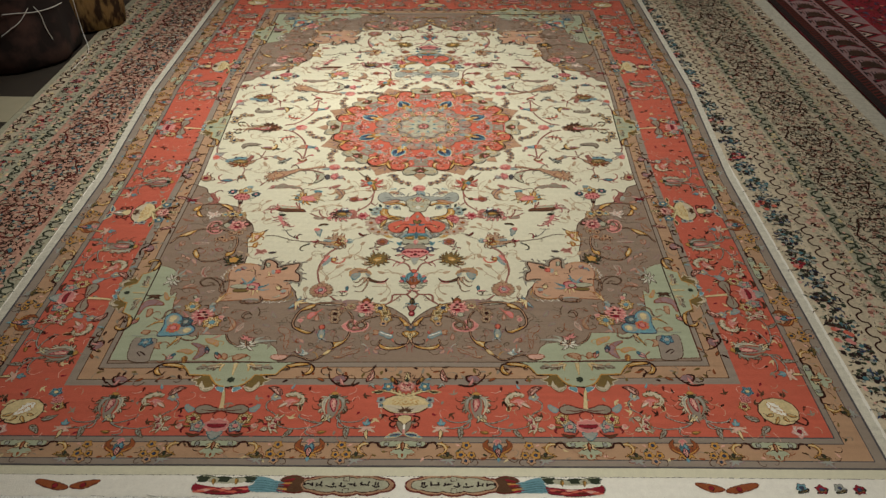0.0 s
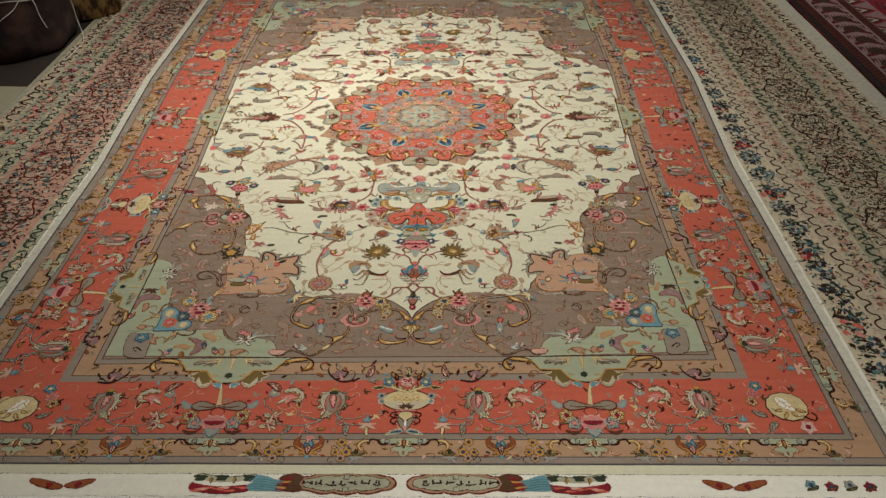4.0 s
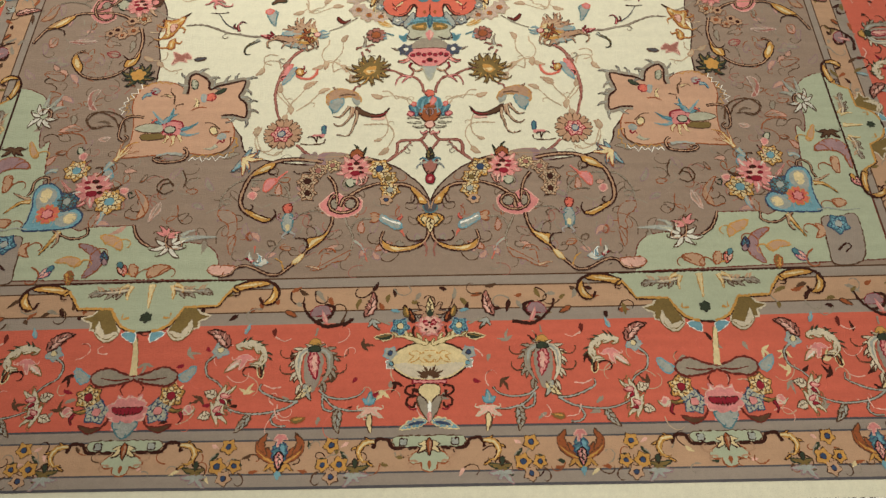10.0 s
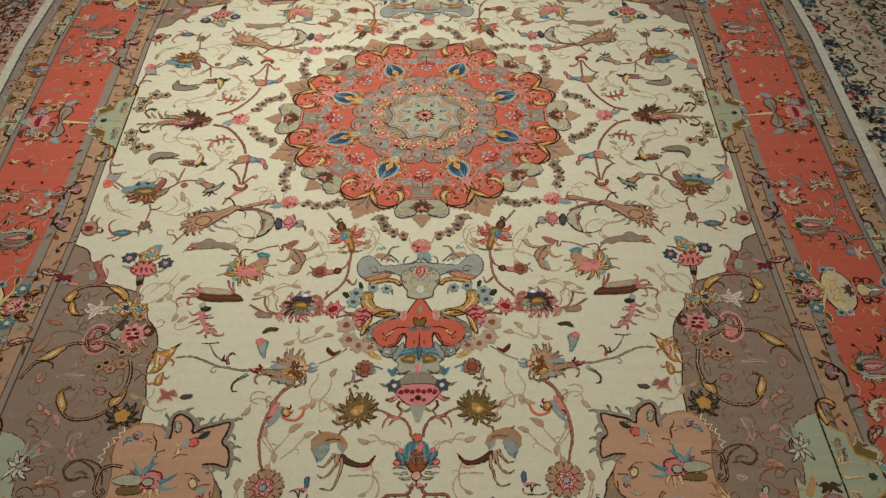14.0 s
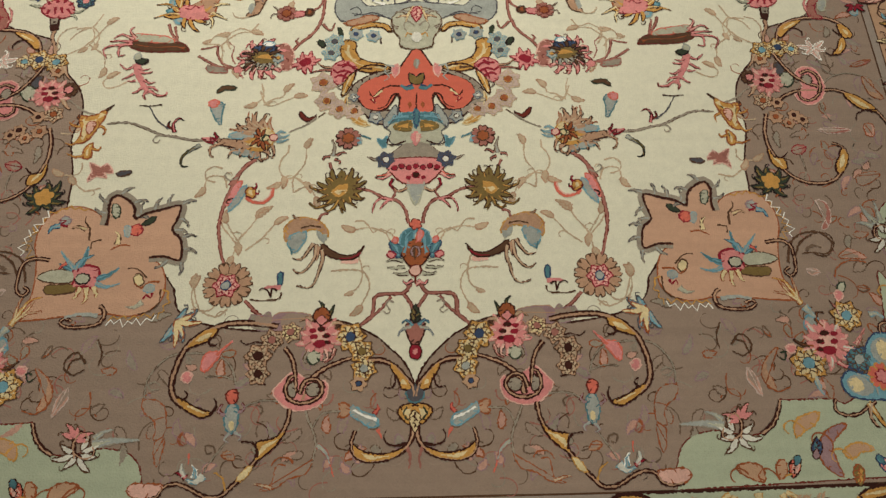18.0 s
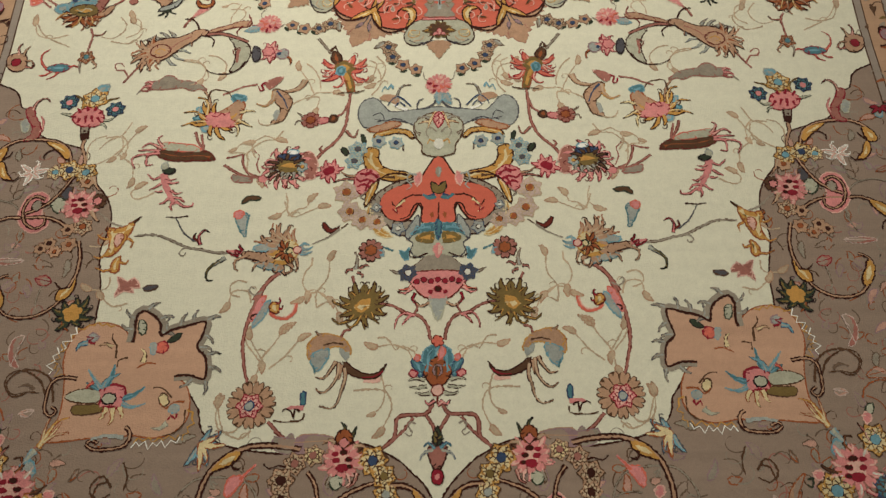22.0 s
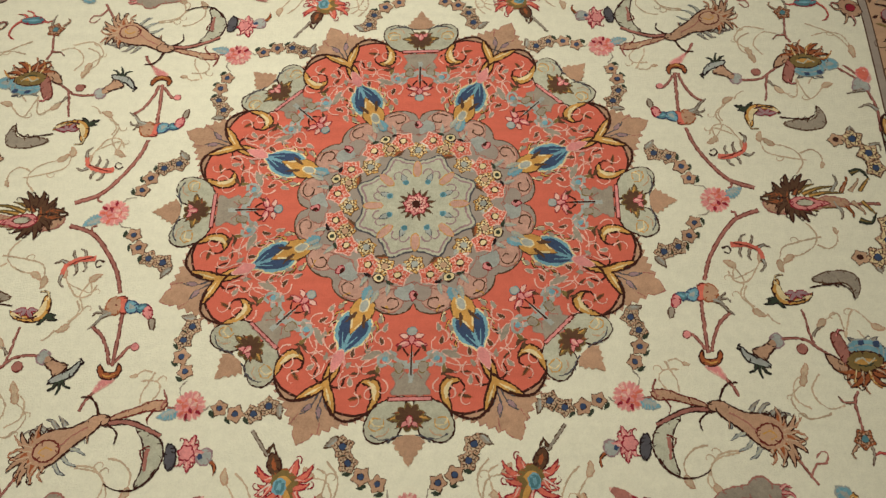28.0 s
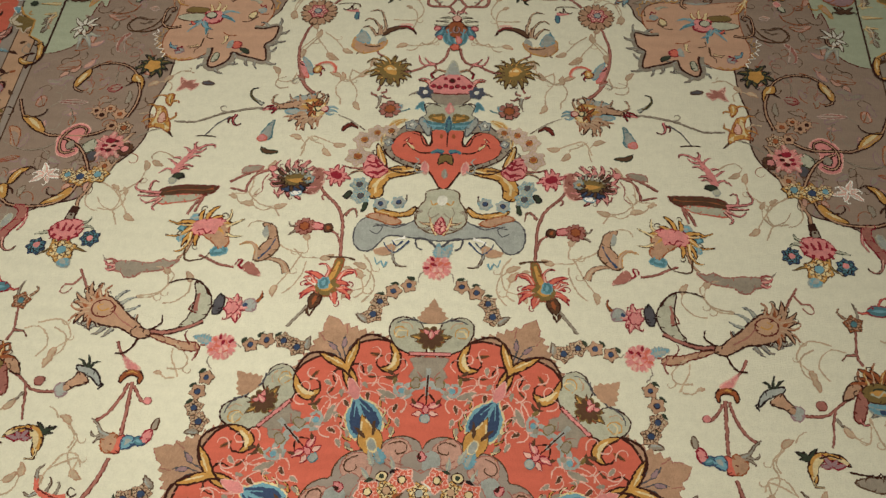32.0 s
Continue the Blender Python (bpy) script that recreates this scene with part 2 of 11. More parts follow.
# ---------------------------------------------------------------- the main carpet
HU, HV = 1.190, 1.7850          # half width and half length of the pile
carpet = empty("carpet", "hand-knotted cream, red and taupe medallion carpet lying on the floor", "carpet")


def frame_band(u0, v0, u1, v1):
    """A ring between two rectangles, as four mitred strips."""
    def run(a, b, k=60):
        return [(a[0] + (b[0] - a[0]) * i / k, a[1] + (b[1] - a[1]) * i / k) for i in range(k + 1)]
    cor0 = [(-u0, -v0), (u0, -v0), (u0, v0), (-u0, v0)]
    cor1 = [(-u1, -v1), (u1, -v1), (u1, v1), (-u1, v1)]
    return [run(cor0[i], cor0[(i + 1) % 4]) + run(cor1[(i + 1) % 4], cor1[i]) for i in range(4)]


def slab(u, v, thick):
    """The pile's body with its cut sides."""
    bm = bmesh.new()
    nu, nv = 40, 60
    grid = [[bm.verts.new((*warp(-u + 2 * u * i / nu, -v + 2 * v * j / nv), -0.0006)) for i in range(nu + 1)] for j in range(nv + 1)]
    for j in range(nv):
        for i in range(nu):
            bm.faces.new((grid[j][i], grid[j + 1][i], grid[j + 1][i + 1], grid[j][i + 1]))
    rim = [grid[0][i] for i in range(nu + 1)] + [grid[j][nu] for j in range(1, nv + 1)] + [grid[nv][i] for i in range(nu - 1, -1, -1)] + [grid[j][0] for j in range(nv - 1, 0, -1)]
    low = [bm.verts.new((p.co.x, p.co.y, -thick)) for p in rim]
    for i in range(len(rim)):
        k = (i + 1) % len(rim)
        bm.faces.new((rim[i], rim[k], low[k], low[i]))
    bmesh.ops.recalc_face_normals(bm, faces=bm.faces)
    return bm


pile_body = part("pile_body", slab(HU, HV, 0.011), MATS["grey"], carpet, "dense wool pile")
FU, FV = 0.822, 1.424          # the field
bands = {}
RINGS = [("inner_guard_line", FU, FV, FU + 0.003, FV + 0.003, "umber"), ("inner_grey_band", FU + 0.003, FV + 0.003, 0.838, 1.4440, "grey"), ("inner_guard_line", 0.838, 1.4440, 0.8405, 1.4466, "umber"),
         ("inner_border", 0.8405, 1.4466, 0.880, 1.4885, "tan"), ("inner_guard_line", 0.880, 1.4885, 0.8825, 1.4910, "umber"), ("inner_grey_band", 0.8825, 1.4910, 0.906, 1.5130, "grey"),
         ("main_border", 0.906, 1.5130, 1.085, 1.6905, "red"), ("outer_guard_line", 1.085, 1.6905, 1.088, 1.6940, "slate"),
         ("outer_grey_band", 1.088, 1.6940, 1.102, 1.7090, "grey"), ("outer_guard_line", 1.102, 1.7090, 1.1045, 1.7118, "slate"),
         ("outer_border", 1.1045, 1.7118, 1.156, 1.7610, "tan"), ("outer_guard_line", 1.156, 1.7610, 1.1585, 1.7638, "slate"),
         ("outer_grey_band", 1.1585, 1.7638, 1.184, 1.7810, "grey"), ("outer_guard_line", 1.184, 1.7810, 1.190, 1.7850, "slate")]
for name, u0, v0, u1, v1, dye in RINGS:
    ob = emit(name, [(p, dye, 0) for p in frame_band(u0, v0, u1, v1)], carpet, wobble=0.0, fine=False)
    joined = bmesh.new()
    joined.from_mesh(ob.data)
    bmesh.ops.remove_doubles(joined, verts=joined.verts, dist=0.0001)
    joined.to_mesh(ob.data)
    joined.free()
    bands.setdefault(name, ob)

# the field: taupe ground, cream shaped panel, green corner pieces
def plate(u, v):
    k = 40
    return [(-u + 2 * u * i / k, -v) for i in range(k)] + [(u, -v + 2 * v * i / k) for i in range(k)] + [(u - 2 * u * i / k, v) for i in range(k)] + [(-u, v - 2 * v * i / k) for i in range(k)]


field = emit("field", [(plate(FU, FV), "taupe", 0)], carpet, fine=False, label="taupe field ground")


def panel_contour():
    """A quarter of the cream panel's edge, from its pointed end to the side border."""
    a = [(0.000, 1.272), (0.012, 1.242), (0.036, 1.214), (0.070, 1.187), (0.125, 1.167), (0.200, 1.181), (0.290, 1.172), (0.345, 1.149), (0.360, 1.109)]
    b = [(0.360, 1.109), (0.400, 1.058), (0.450, 1.018), (0.500, 0.993), (0.545, 0.983)]
    c = [(0.545, 0.983), (0.548, 0.907), (0.562, 0.837), (0.555, 0.781), (0.568, 0.736), (0.600, 0.696), (0.625, 0.665), (0.640, 0.625), (0.700, 0.605), (0.735, 0.575), (0.742, 0.539), (0.768, 0.529), (0.785, 0.494), (FU, 0.474)]
    return spline(a)[:-1] + spline(b)[:-1] + spline(c)


quarter = panel_contour()
right_side = quarter + [(FU, 0.46 - 0.92 * i / 60) for i in range(61)] + [(u, -v) for u, v in quarter[::-1]]
cream_panel = right_side + [(-u, v) for u, v in right_side[::-1]][1:-1]
panel = emit("cream_panel", [(cream_panel, "cream", 1)], field, fine=False, label="cream shaped field panel with a thin dark edge")
four("panel_edge", stroke(quarter, 0.0028, "brown", 3, smooth=False), field)


def corner_green():
    g = [(0.361, 1.422), (0.366, 1.391), (0.374, 1.370), (0.388, 1.356), (0.413, 1.349), (0.438, 1.349), (0.464, 1.356), (0.490, 1.354), (0.507, 1.343), (0.519, 1.327), (0.525, 1.308), (0.569, 1.309), (0.606, 1.310), (0.620, 1.317), (0.664, 1.291), (0.705, 1.255), (0.710, 1.204), (0.717, 1.151), (0.722, 1.111)]
    g += [(0.735, 1.129), (0.745, 1.083), (0.740, 1.043), (0.756, 1.001), (0.788, 0.980)]
    g[0] = (g[0][0], FV)
    return spline(g[:11]) + spline(g[11:]) + [(FU - 0.003, g[-1][1] - 0.006), (FU - 0.001, 1.40), (FU - 0.002, 1.413)]


four("corner_piece", blob(corner_green(), "green", 2, "redline", 0.002, smooth=False), field, "pale green corner piece")


def corner_lobes():
    return [(0.369, 0.966), (0.393, 0.972), (0.419, 0.979), (0.436, 0.986), (0.440, 0.971), (0.451, 0.957), (0.469, 0.947), (0.480, 0.954), (0.477, 0.976), (0.477, 0.999), (0.488, 0.985), (0.507, 0.971), (0.529, 0.965), (0.552, 0.969), (0.568, 0.982), (0.578, 1.002), (0.580, 1.029), (0.573, 1.053), (0.568, 1.086), (0.568, 1.119), (0.580, 1.151), (0.554, 1.153), (0.521, 1.149), (0.479, 1.148), (0.454, 1.146), (0.428, 1.150), (0.403, 1.148), (0.384, 1.136), (0.375, 1.117), (0.377, 1.091), (0.386, 1.070), (0.403, 1.056), (0.378, 1.056), (0.358, 1.062), (0.357, 1.042), (0.362, 1.024), (0.376, 1.011), (0.372, 0.989)]


four("corner_palmette_ground", blob(corner_lobes(), "peach", 4, "rust", 0.0022), field, "peach lobed corner palmette")

# ---------------------------------------------------------------- motif kit; y is the way a motif points
def pol(r, a):
    return (r * math.sin(radians(a)), r * math.cos(radians(a)))


LIGHTER = dict(gold="straw", fawn="faint", leafgrey="bluegrey", umber="rust", rust="fawn", crimson="pink", pink="bloom", blue="bluegrey", teal="blue", navy="teal",
               olive="gold", dkgreen="olive", coral="bloom", stem="bloom", mauve="fawn", tan="straw", brown="rust", bluegrey="sage", bloom="pale")


def leaf(L, W, bend=0.0, dye="leafgrey", edge=None, layer=2, ew=0.0014, at=(0, 0), turn=0.0):
    """A pointed leaf with ragged sides and one paler half; bend: how far its tip turns, in degrees."""
    k, x, y, line = 14, 0.0, 0.0, []
    for i in range(k + 1):
        line.append((x, y))
        h = radians(bend) * ((i + 0.5) / k)
        x, y = x + L / k * math.sin(h), y + L / k * math.cos(h)
    ns = normals(line, False)
    left, right = [], []
    ragged = 0.30 if W > 0.009 and L > 0.02 else 0.0
    for i, (p, q) in enumerate(zip(line, ns)):
        t = i / k
        h = 0.5 * W * math.sin(math.pi * min(1, t ** 0.75)) ** 0.9 * (1.05 - 0.25 * t)
        a, b = h * (1 + ragged * (0.6 if i % 2 else -0.5)), h * (1 + ragged * (0.6 if i % 3 == 0 else -0.4))
        left.append((p[0] + a * q[0], p[1] + a * q[1]))
        right.append((p[0] - b * q[0], p[1] - b * q[1]))
    poly = left + right[::-1][1:-1]
    out = [(poly, dye, layer)]
    if edge:
        out.insert(0, (grown(poly, max(ew, 0.0019 if L > 0.018 else 0.0011)), edge, layer - 1))
    if W > 0.0075 and L > 0.016:
        half = [(p[0] + 0.72 * (q[0] - p[0]), p[1] + 0.72 * (q[1] - p[1])) for p, q in zip(line, right)]
        out += [(line[2:-3] + half[2:-3][::-1], LIGHTER.get(dye, dye), layer + 1)]
        if edge and W > 0.0115:
            out += stroke(line[1:-3], 0.0026, edge, layer + 1, 0.0016, smooth=False)
            for i in range(3, 11, 2):
                for side in (left, right):
                    p, q = line[i], side[min(k, i + 2)]
                    out += stroke([p, (p[0] + 0.8 * (q[0] - p[0]), p[1] + 0.8 * (q[1] - p[1]))], 0.0020, edge if (i + (side is left)) % 4 < 2 else LIGHTER.get(dye, dye), layer + 1, 0.0012, smooth=False)
    return moved(out, at, turn)


def curl(L, bend, w, dye="stem", layer=1, at=(0, 0), turn=0.0, knob=0.0):
    """A tendril that winds up towards its end."""
    k, x, y, line = 16, 0.0, 0.0, []
    for i in range(k + 1):
        line.append((x, y))
        h = radians(bend) * ((i + 0.5) / k) ** 1.7
        x, y = x + L / k * math.sin(h), y + L / k * math.cos(h)
    out = stroke(line, w, dye, layer, w * 0.45, smooth=False)
    if knob:
        out += blob([(line[-1][0] + knob * math.cos(a), line[-1][1] + knob * math.sin(a)) for a in (0, 1.05, 2.1, 3.14, 4.2, 5.25)], dye, layer)
    return moved(out, at, turn)


def flames(n, a0, a1, r0, L, W, dye, edge=None, bend=30, layer=2, at=(0, 0)):
    out = []
    for i in range(n):
        a = a0 + (a1 - a0) * (i / (n - 1) if n > 1 else 0.5)
        s = 1 if a > 0 else -1
        h = radians(a)
        out += leaf(L * (0.80 + 0.35 * (i % 2)), W * 0.82, bend * 1.4 * s, dye, edge, layer, 0.0012, (at[0] + r0 * math.sin(h), at[1] + r0 * math.cos(h)), -a)
        if edge and L > 0.020 and i % 2 == 0:
            out += curl(L * 0.5, 190 * s, 0.0022, edge, layer, (at[0] + (r0 + 0.72 * L) * math.sin(h + 0.2 * s), at[1] + (r0 + 0.72 * L) * math.cos(h + 0.2 * s)), -a - 25 * s)
    return out


def disc(r, dye, layer=3, edge=None, ew=0.0014, at=(0, 0), n=12, squash=1.0, wave=0.0, lobes=6):
    m = max(n, lobes * 6 if wave else n)
    pts = []
    for i in range(m):
        a = 2 * math.pi * i / m
        q = r * (1 + wave * abs(math.sin(lobes * a / 2)) - wave * 0.5)
        pts.append((at[0] + q * math.cos(a), at[1] + squash * q * math.sin(a)))
    out = [(pts, dye, layer)]
    if edge:
        out.insert(0, (grown(pts, ew), edge, layer - 1))
    return out


def floret(r=0.011, petal="fawn", core="blue", edge="umber", n=5):
    out = []
    for i in range(n):
        out += leaf(r * 1.05, r * 0.95, 0, petal, edge, 3, 0.0009, turn=360 / n * i + 8)
    return out + disc(r * 0.34, core, 5, "brown", 0.0008, n=8)


def rose(r=0.02, dye="pink", deep="crimson", n=7):
    out = []
    for i in range(n):
        out += leaf(r, r * 0.8, 0, dye, "bloom", 3, 0.001, turn=360 / n * i)
    out += disc(r * 0.62, dye, 4, deep, 0.0012, wave=0.25, lobes=6)
    for i in range(4):
        a = 90 * i + 30
        out += disc(r * 0.13, deep, 6, at=pol(r * 0.33, a), n=6)
    return out


def bigrose(r=0.03):
    out = flames(13, -172, 172, r * 0.40, r * 0.55, r * 0.26, "pink", "stem", 14, 3)
    out += disc(r * 0.66, "bloom", 5, "pink", 0.003, wave=0.25, lobes=9)
    for i in range(8):
        out += disc(r * (0.11 + 0.03 * (i % 3)), ("crimson", "brown", "crimson")[i % 3], 7, at=pol(r * (0.18 + 0.27 * (i % 2)), i * 45 + 10), n=7, squash=0.7)
    for i in range(6):
        out += curl(r * 0.5, 160, 0.0018, "stem", 6, pol(r * 0.55, i * 60), -i * 60 + 90)
    return out


def palmette(s, outer="gold", body="fawn", core="rust", side="leafgrey", edge="brown", spikes=9):
    """A necked blossom with a swollen head, a heart and a ragged fringe, pointing along y; s: its length."""
    out = flames(spikes + 6, -82, 82, s * 0.12, s * 0.27, s * 0.075, outer, edge, 30, 2, (0, s * 0.52))
    out += flames(6, -72, 72, s * 0.10, s * 0.24, s * 0.08, LIGHTER.get(outer, outer), None, 20, 4, (0, s * 0.50))
    for q in (-1, 1):
        for i in range(5):
            out += leaf(s * (0.19 - 0.012 * i), s * 0.07, 60 * q, side, edge if i % 2 else None, 2, 0.0012, (q * s * (0.15 - 0.012 * i), s * (0.50 - 0.07 * i)), -q * (72 + 9 * i))
    out += blob([(0, -0.02 * s), (0.045 * s, 0.02 * s), (0.055 * s, 0.22 * s), (0.15 * s, 0.38 * s), (0.17 * s, 0.56 * s), (0.08 * s, 0.68 * s), (-0.08 * s, 0.68 * s), (-0.17 * s, 0.56 * s), (-0.15 * s, 0.38 * s), (-0.055 * s, 0.22 * s), (-0.045 * s, 0.02 * s)], body, 5, edge, 0.0018)
    out += stroke([(0.05 * s, 0.10 * s), (0.06 * s, 0.28 * s), (0.13 * s, 0.42 * s), (0.12 * s, 0.58 * s), (0, 0.64 * s)], 0.003, edge, 7) + stroke([(-0.02 * s, 0.05 * s), (-0.02 * s, 0.26 * s), (-0.10 * s, 0.42 * s)], 0.003, "stem", 7)
    out += disc(0.11 * s, core, 7, edge, 0.002, at=(0, 0.51 * s), wave=0.25, lobes=6) + disc(0.045 * s, "gold", 9, "straw", 0.0012, at=(0, 0.51 * s), n=8, wave=0.4, lobes=4)
    out += flames(3, -60, 60, 0.0, s * 0.12, s * 0.05, body, edge, -60, 4, (0, 0.0))
    for q in (-1, 1):
        out += curl(s * 0.22, 150 * q, 0.003, edge, 4, (q * 0.04 * s, 0.04 * s), -q * 40)
    return out


def sunflower(s, fringe="pink", core="olive", cap="navy"):
    out = flames(15, -165, 165, s * 0.3, s * 0.3, s * 0.1, fringe, "redline", 28, 2)
    out += disc(s * 0.40, "fawn", 3, "brown", 0.0016, wave=0.3, lobes=9)
    out += disc(s * 0.27, core, 5, "black", 0.002, squash=0.85, wave=0.2, lobes=7)
    out += leaf(s * 0.3, s * 0.12, 0, cap, None, 7, at=(-s * 0.15, s * 0.28), turn=-90)
    return out + disc(s * 0.07, "blue", 7, "black", 0.001, at=(s * 0.3, s * 0.05), n=8)


def bud(s, dye="crimson", cup="stem", edge="brown"):
    out = leaf(s, s * 0.5, 12, dye, edge, 3, turn=0) + leaf(s * 0.9, s * 0.3, 50, dye, edge, 3, turn=30) + leaf(s * 0.9, s * 0.3, -50, dye, edge, 3, turn=-30)
    return out + leaf(s * 0.6, s * 0.35, 0, cup, edge, 5, at=(0, -s * 0.25))


def tulip(s):
    out = flames(3, -48, 48, 0.0, s * 0.95, s * 0.36, "teal", "navy", 24, 3)
    out += flames(2, -75, 75, s * 0.1, s * 0.55, s * 0.16, "crimson", "brown", 40, 2)
    out += disc(s * 0.27, "rust", 5, "brown", 0.0018, at=(0, 0.06 * s))
    out += disc(s * 0.13, "mauve", 7, "navy", 0.001, at=(0, 0.1 * s))
    out += flames(6, -165, 165, s * 0.2, s * 0.36, s * 0.13, "fawn", "umber", 30, 2, (0, -0.18 * s))
    return out + leaf(s * 0.5, s * 0.26, 0, "fawn", "brown", 3, at=(0, -0.2 * s), turn=180)


def vine(pts, w=0.0042, dye="stem", edge="redline", w1=None):
    """A stem with a darker shaded side."""
    a = stroke(pts, w, edge, 1, w1)
    b = stroke(pts, w * 0.62, dye, 2, (w1 or w) * 0.6)
    return a + b


def tendril(pts, w=0.0022, dye="faint"):
    return stroke(pts, w, dye, 1, w * 0.6)


def aim_of(dx, dy):
    return math.degrees(math.atan2(-dx, dy))


def feather(pts, w, dye, edge, teeth=8, tl=0.013, side=1, comb=None, layer=3, light=None):
    """A bowed leaf with a torn outer side and, inside, a dark comb."""
    line = spline(pts)
    ns = normals(line, False)
    out = []
    n = len(line)
    for k in range(teeth):
        i = min(n - 1, int((k + 0.6) / (teeth + 0.6) * n))
        p, q = line[i], ns[i]
        a = line[min(n - 1, i + 1)][0] - line[max(0, i - 1)][0], line[min(n - 1, i + 1)][1] - line[max(0, i - 1)][1]
        d = math.hypot(*a) or 1
        for s, L, hue in ((side, tl * (0.75 + 0.5 * (k % 2)), dye),) + (((-side, tl * 0.9, comb),) if comb and 0 < k < teeth - 1 else ()):
            out += leaf(L + 0.35 * w, L * 0.42, 25 * s, hue, edge if s == side else None, layer if s == side else layer + 2, 0.0016, (p[0] + 0.1 * w * s * q[0], p[1] + 0.1 * w * s * q[1]), aim_of(s * q[0] + 0.7 * a[0] / d, s * q[1] + 0.7 * a[1] / d))
    out += stroke(pts, w + 0.0036, edge, layer, 0.003, belly=True) + stroke(pts, w, dye, layer + 1, 0.0018, belly=True)
    if light:
        out += stroke(pts[:-1], w * 0.4, light, layer + 2, 0.0012, belly=True)
    return out


def horn(L, W, bend=40, dye="fawn", edge="rust", layer=2, ew=0.0014):
    """A faded scroll leaf: a hooked blade, lobed along its inner side, on a curling stalk."""
    s = 1 if bend >= 0 else -1
    out = leaf(L, W, bend * 1.6, dye, edge, layer, 0.0016)
    for k in range(3):
        out += leaf(L * 0.26, W * 0.42, 60 * s, dye, edge, layer, 0.0014, (s * 0.18 * W * k, L * (0.22 + 0.17 * k)), -s * (62 + 12 * k))
    out += curl(L * 0.75, -s * 210, 0.0024, edge, layer, (0, 0.002), 170)
    return out + curl(L * 0.45, s * 240, 0.002, edge, layer, (0, L * 0.2), s * 50)


def hook(L, W, bend, dye="stem", edge="brown", layer=3):
    """A dark hooked horn with a rolled tip."""
    return leaf(L, W, bend, dye, edge, layer, 0.0022) + curl(L * 0.6, bend * 1.5, 0.003, edge, layer, (0, L * 0.55), -bend * 0.5)


# ---------------------------------------------------------------- the medallion
LOBE = [(0, 0.334), (5, 0.335), (7.5, 0.345), (10, 0.361), (13, 0.369), (16, 0.370), (18.5, 0.369), (20.5, 0.360), (21.8, 0.340), (22.5, 0.302)]


def lobe_radius(a):
    """The scalloped rim: sixteen lobes, parted by deep cusps and by flat bars in turn."""
    a = abs((a + 22.5) % 45 - 22.5)
    for (a0, r0), (a1, r1) in zip(LOBE, LOBE[1:]):
        if a <= a1:
            return r0 + (r1 - r0) * (a - a0) / (a1 - a0)
    return LOBE[-1][1]


medallion = emit("medallion", [([pol(lobe_radius(a / 2), a / 2) for a in range(720)], "red", 5), ([pol(lobe_radius(a / 2) + 0.0040, a / 2) for a in range(720)], "brown", 4)], field,
                 label="round red medallion of sixteen scalloped lobes")


def sector_flip(shapes):
    return shapes + moved(shapes, flip=-1)


def claw(pts, w, dye, edge="redline", layer=3, ew=0.0026):
    """A curling petal, broad at its root and hooked at its tip, with a dark rim and a pale streak."""
    out = stroke(pts, 0.85 * w + ew, edge, layer - 1, 0.0024) + stroke(pts, 0.85 * w, dye, layer, 0.0006)
    return out + (stroke(pts[:-1] if len(pts) > 2 else pts, 0.36 * w, LIGHTER.get(dye, dye), layer + 1, 0.0006) if w > 0.0055 else [])


def shape(pts, dye, layer=2, edge=None, ew=0.0022, smooth=True):
    """A woven petal or leaf: a dark rim, a paler middle and short hatching from the rim."""
    ew = max(ew, 0.0023)
    out = blob(pts, dye, layer, edge, ew, smooth)
    poly = out[-1][0]
    girth = sum(math.hypot(q[0] - p[0], q[1] - p[1]) for p, q in zip(poly, poly[1:] + poly[:1]))
    thick = 2 * abs(area_of(poly)) / girth
    if thick < 0.0055 or thick > 0.024:
        return out
    if dye in ("gold", "olive", "teal", "blue", "umber"):
        out += [(grown(poly, -0.55 * thick), LIGHTER.get(dye, dye), layer + 1)]
    s = 1 if area_of(poly) > 0 else -1
    for i, (p, q) in enumerate(zip(poly, normals(poly, True))):
        if i % 4 == 0:
            k = min(0.0052, (0.75, 0.35, 0.55)[i // 4 % 3] * thick)
            out += stroke([p, (p[0] + s * k * q[0] + 0.5 * k * q[1], p[1] + s * k * q[1] - 0.5 * k * q[0])], 0.0024, edge or LIGHTER.get(dye, dye), layer + 1, 0.0010, smooth=False)
    return out


def mirrored(half):
    """A closed outline from its half, with sharp points on the axis."""
    run = [(0.0, half[0][1])] + spline(half)[1:-1] + [(0.0, half[-1][1])]
    return run + [(-u, v) for u, v in run[-2:0:-1]]


def torn(pts, dye, w=0.0026, amp=0.005):
    """A ragged zigzag thread along a line."""
    run = spline(pts)
    return stroke([(p[0] + amp * (-0.2, 1.0, 0.3, 1.3)[i % 4] * q[0], p[1] + amp * (-0.2, 1.0, 0.3, 1.3)[i % 4] * q[1]) for i, (p, q) in enumerate(zip(run, normals(run, False)))], w, dye, 5, w * 0.8, smooth=False)


def line(pts, w=0.003, dye="brown", layer=3, w1=0.0018):
    return stroke(pts, w, dye, layer, w1)


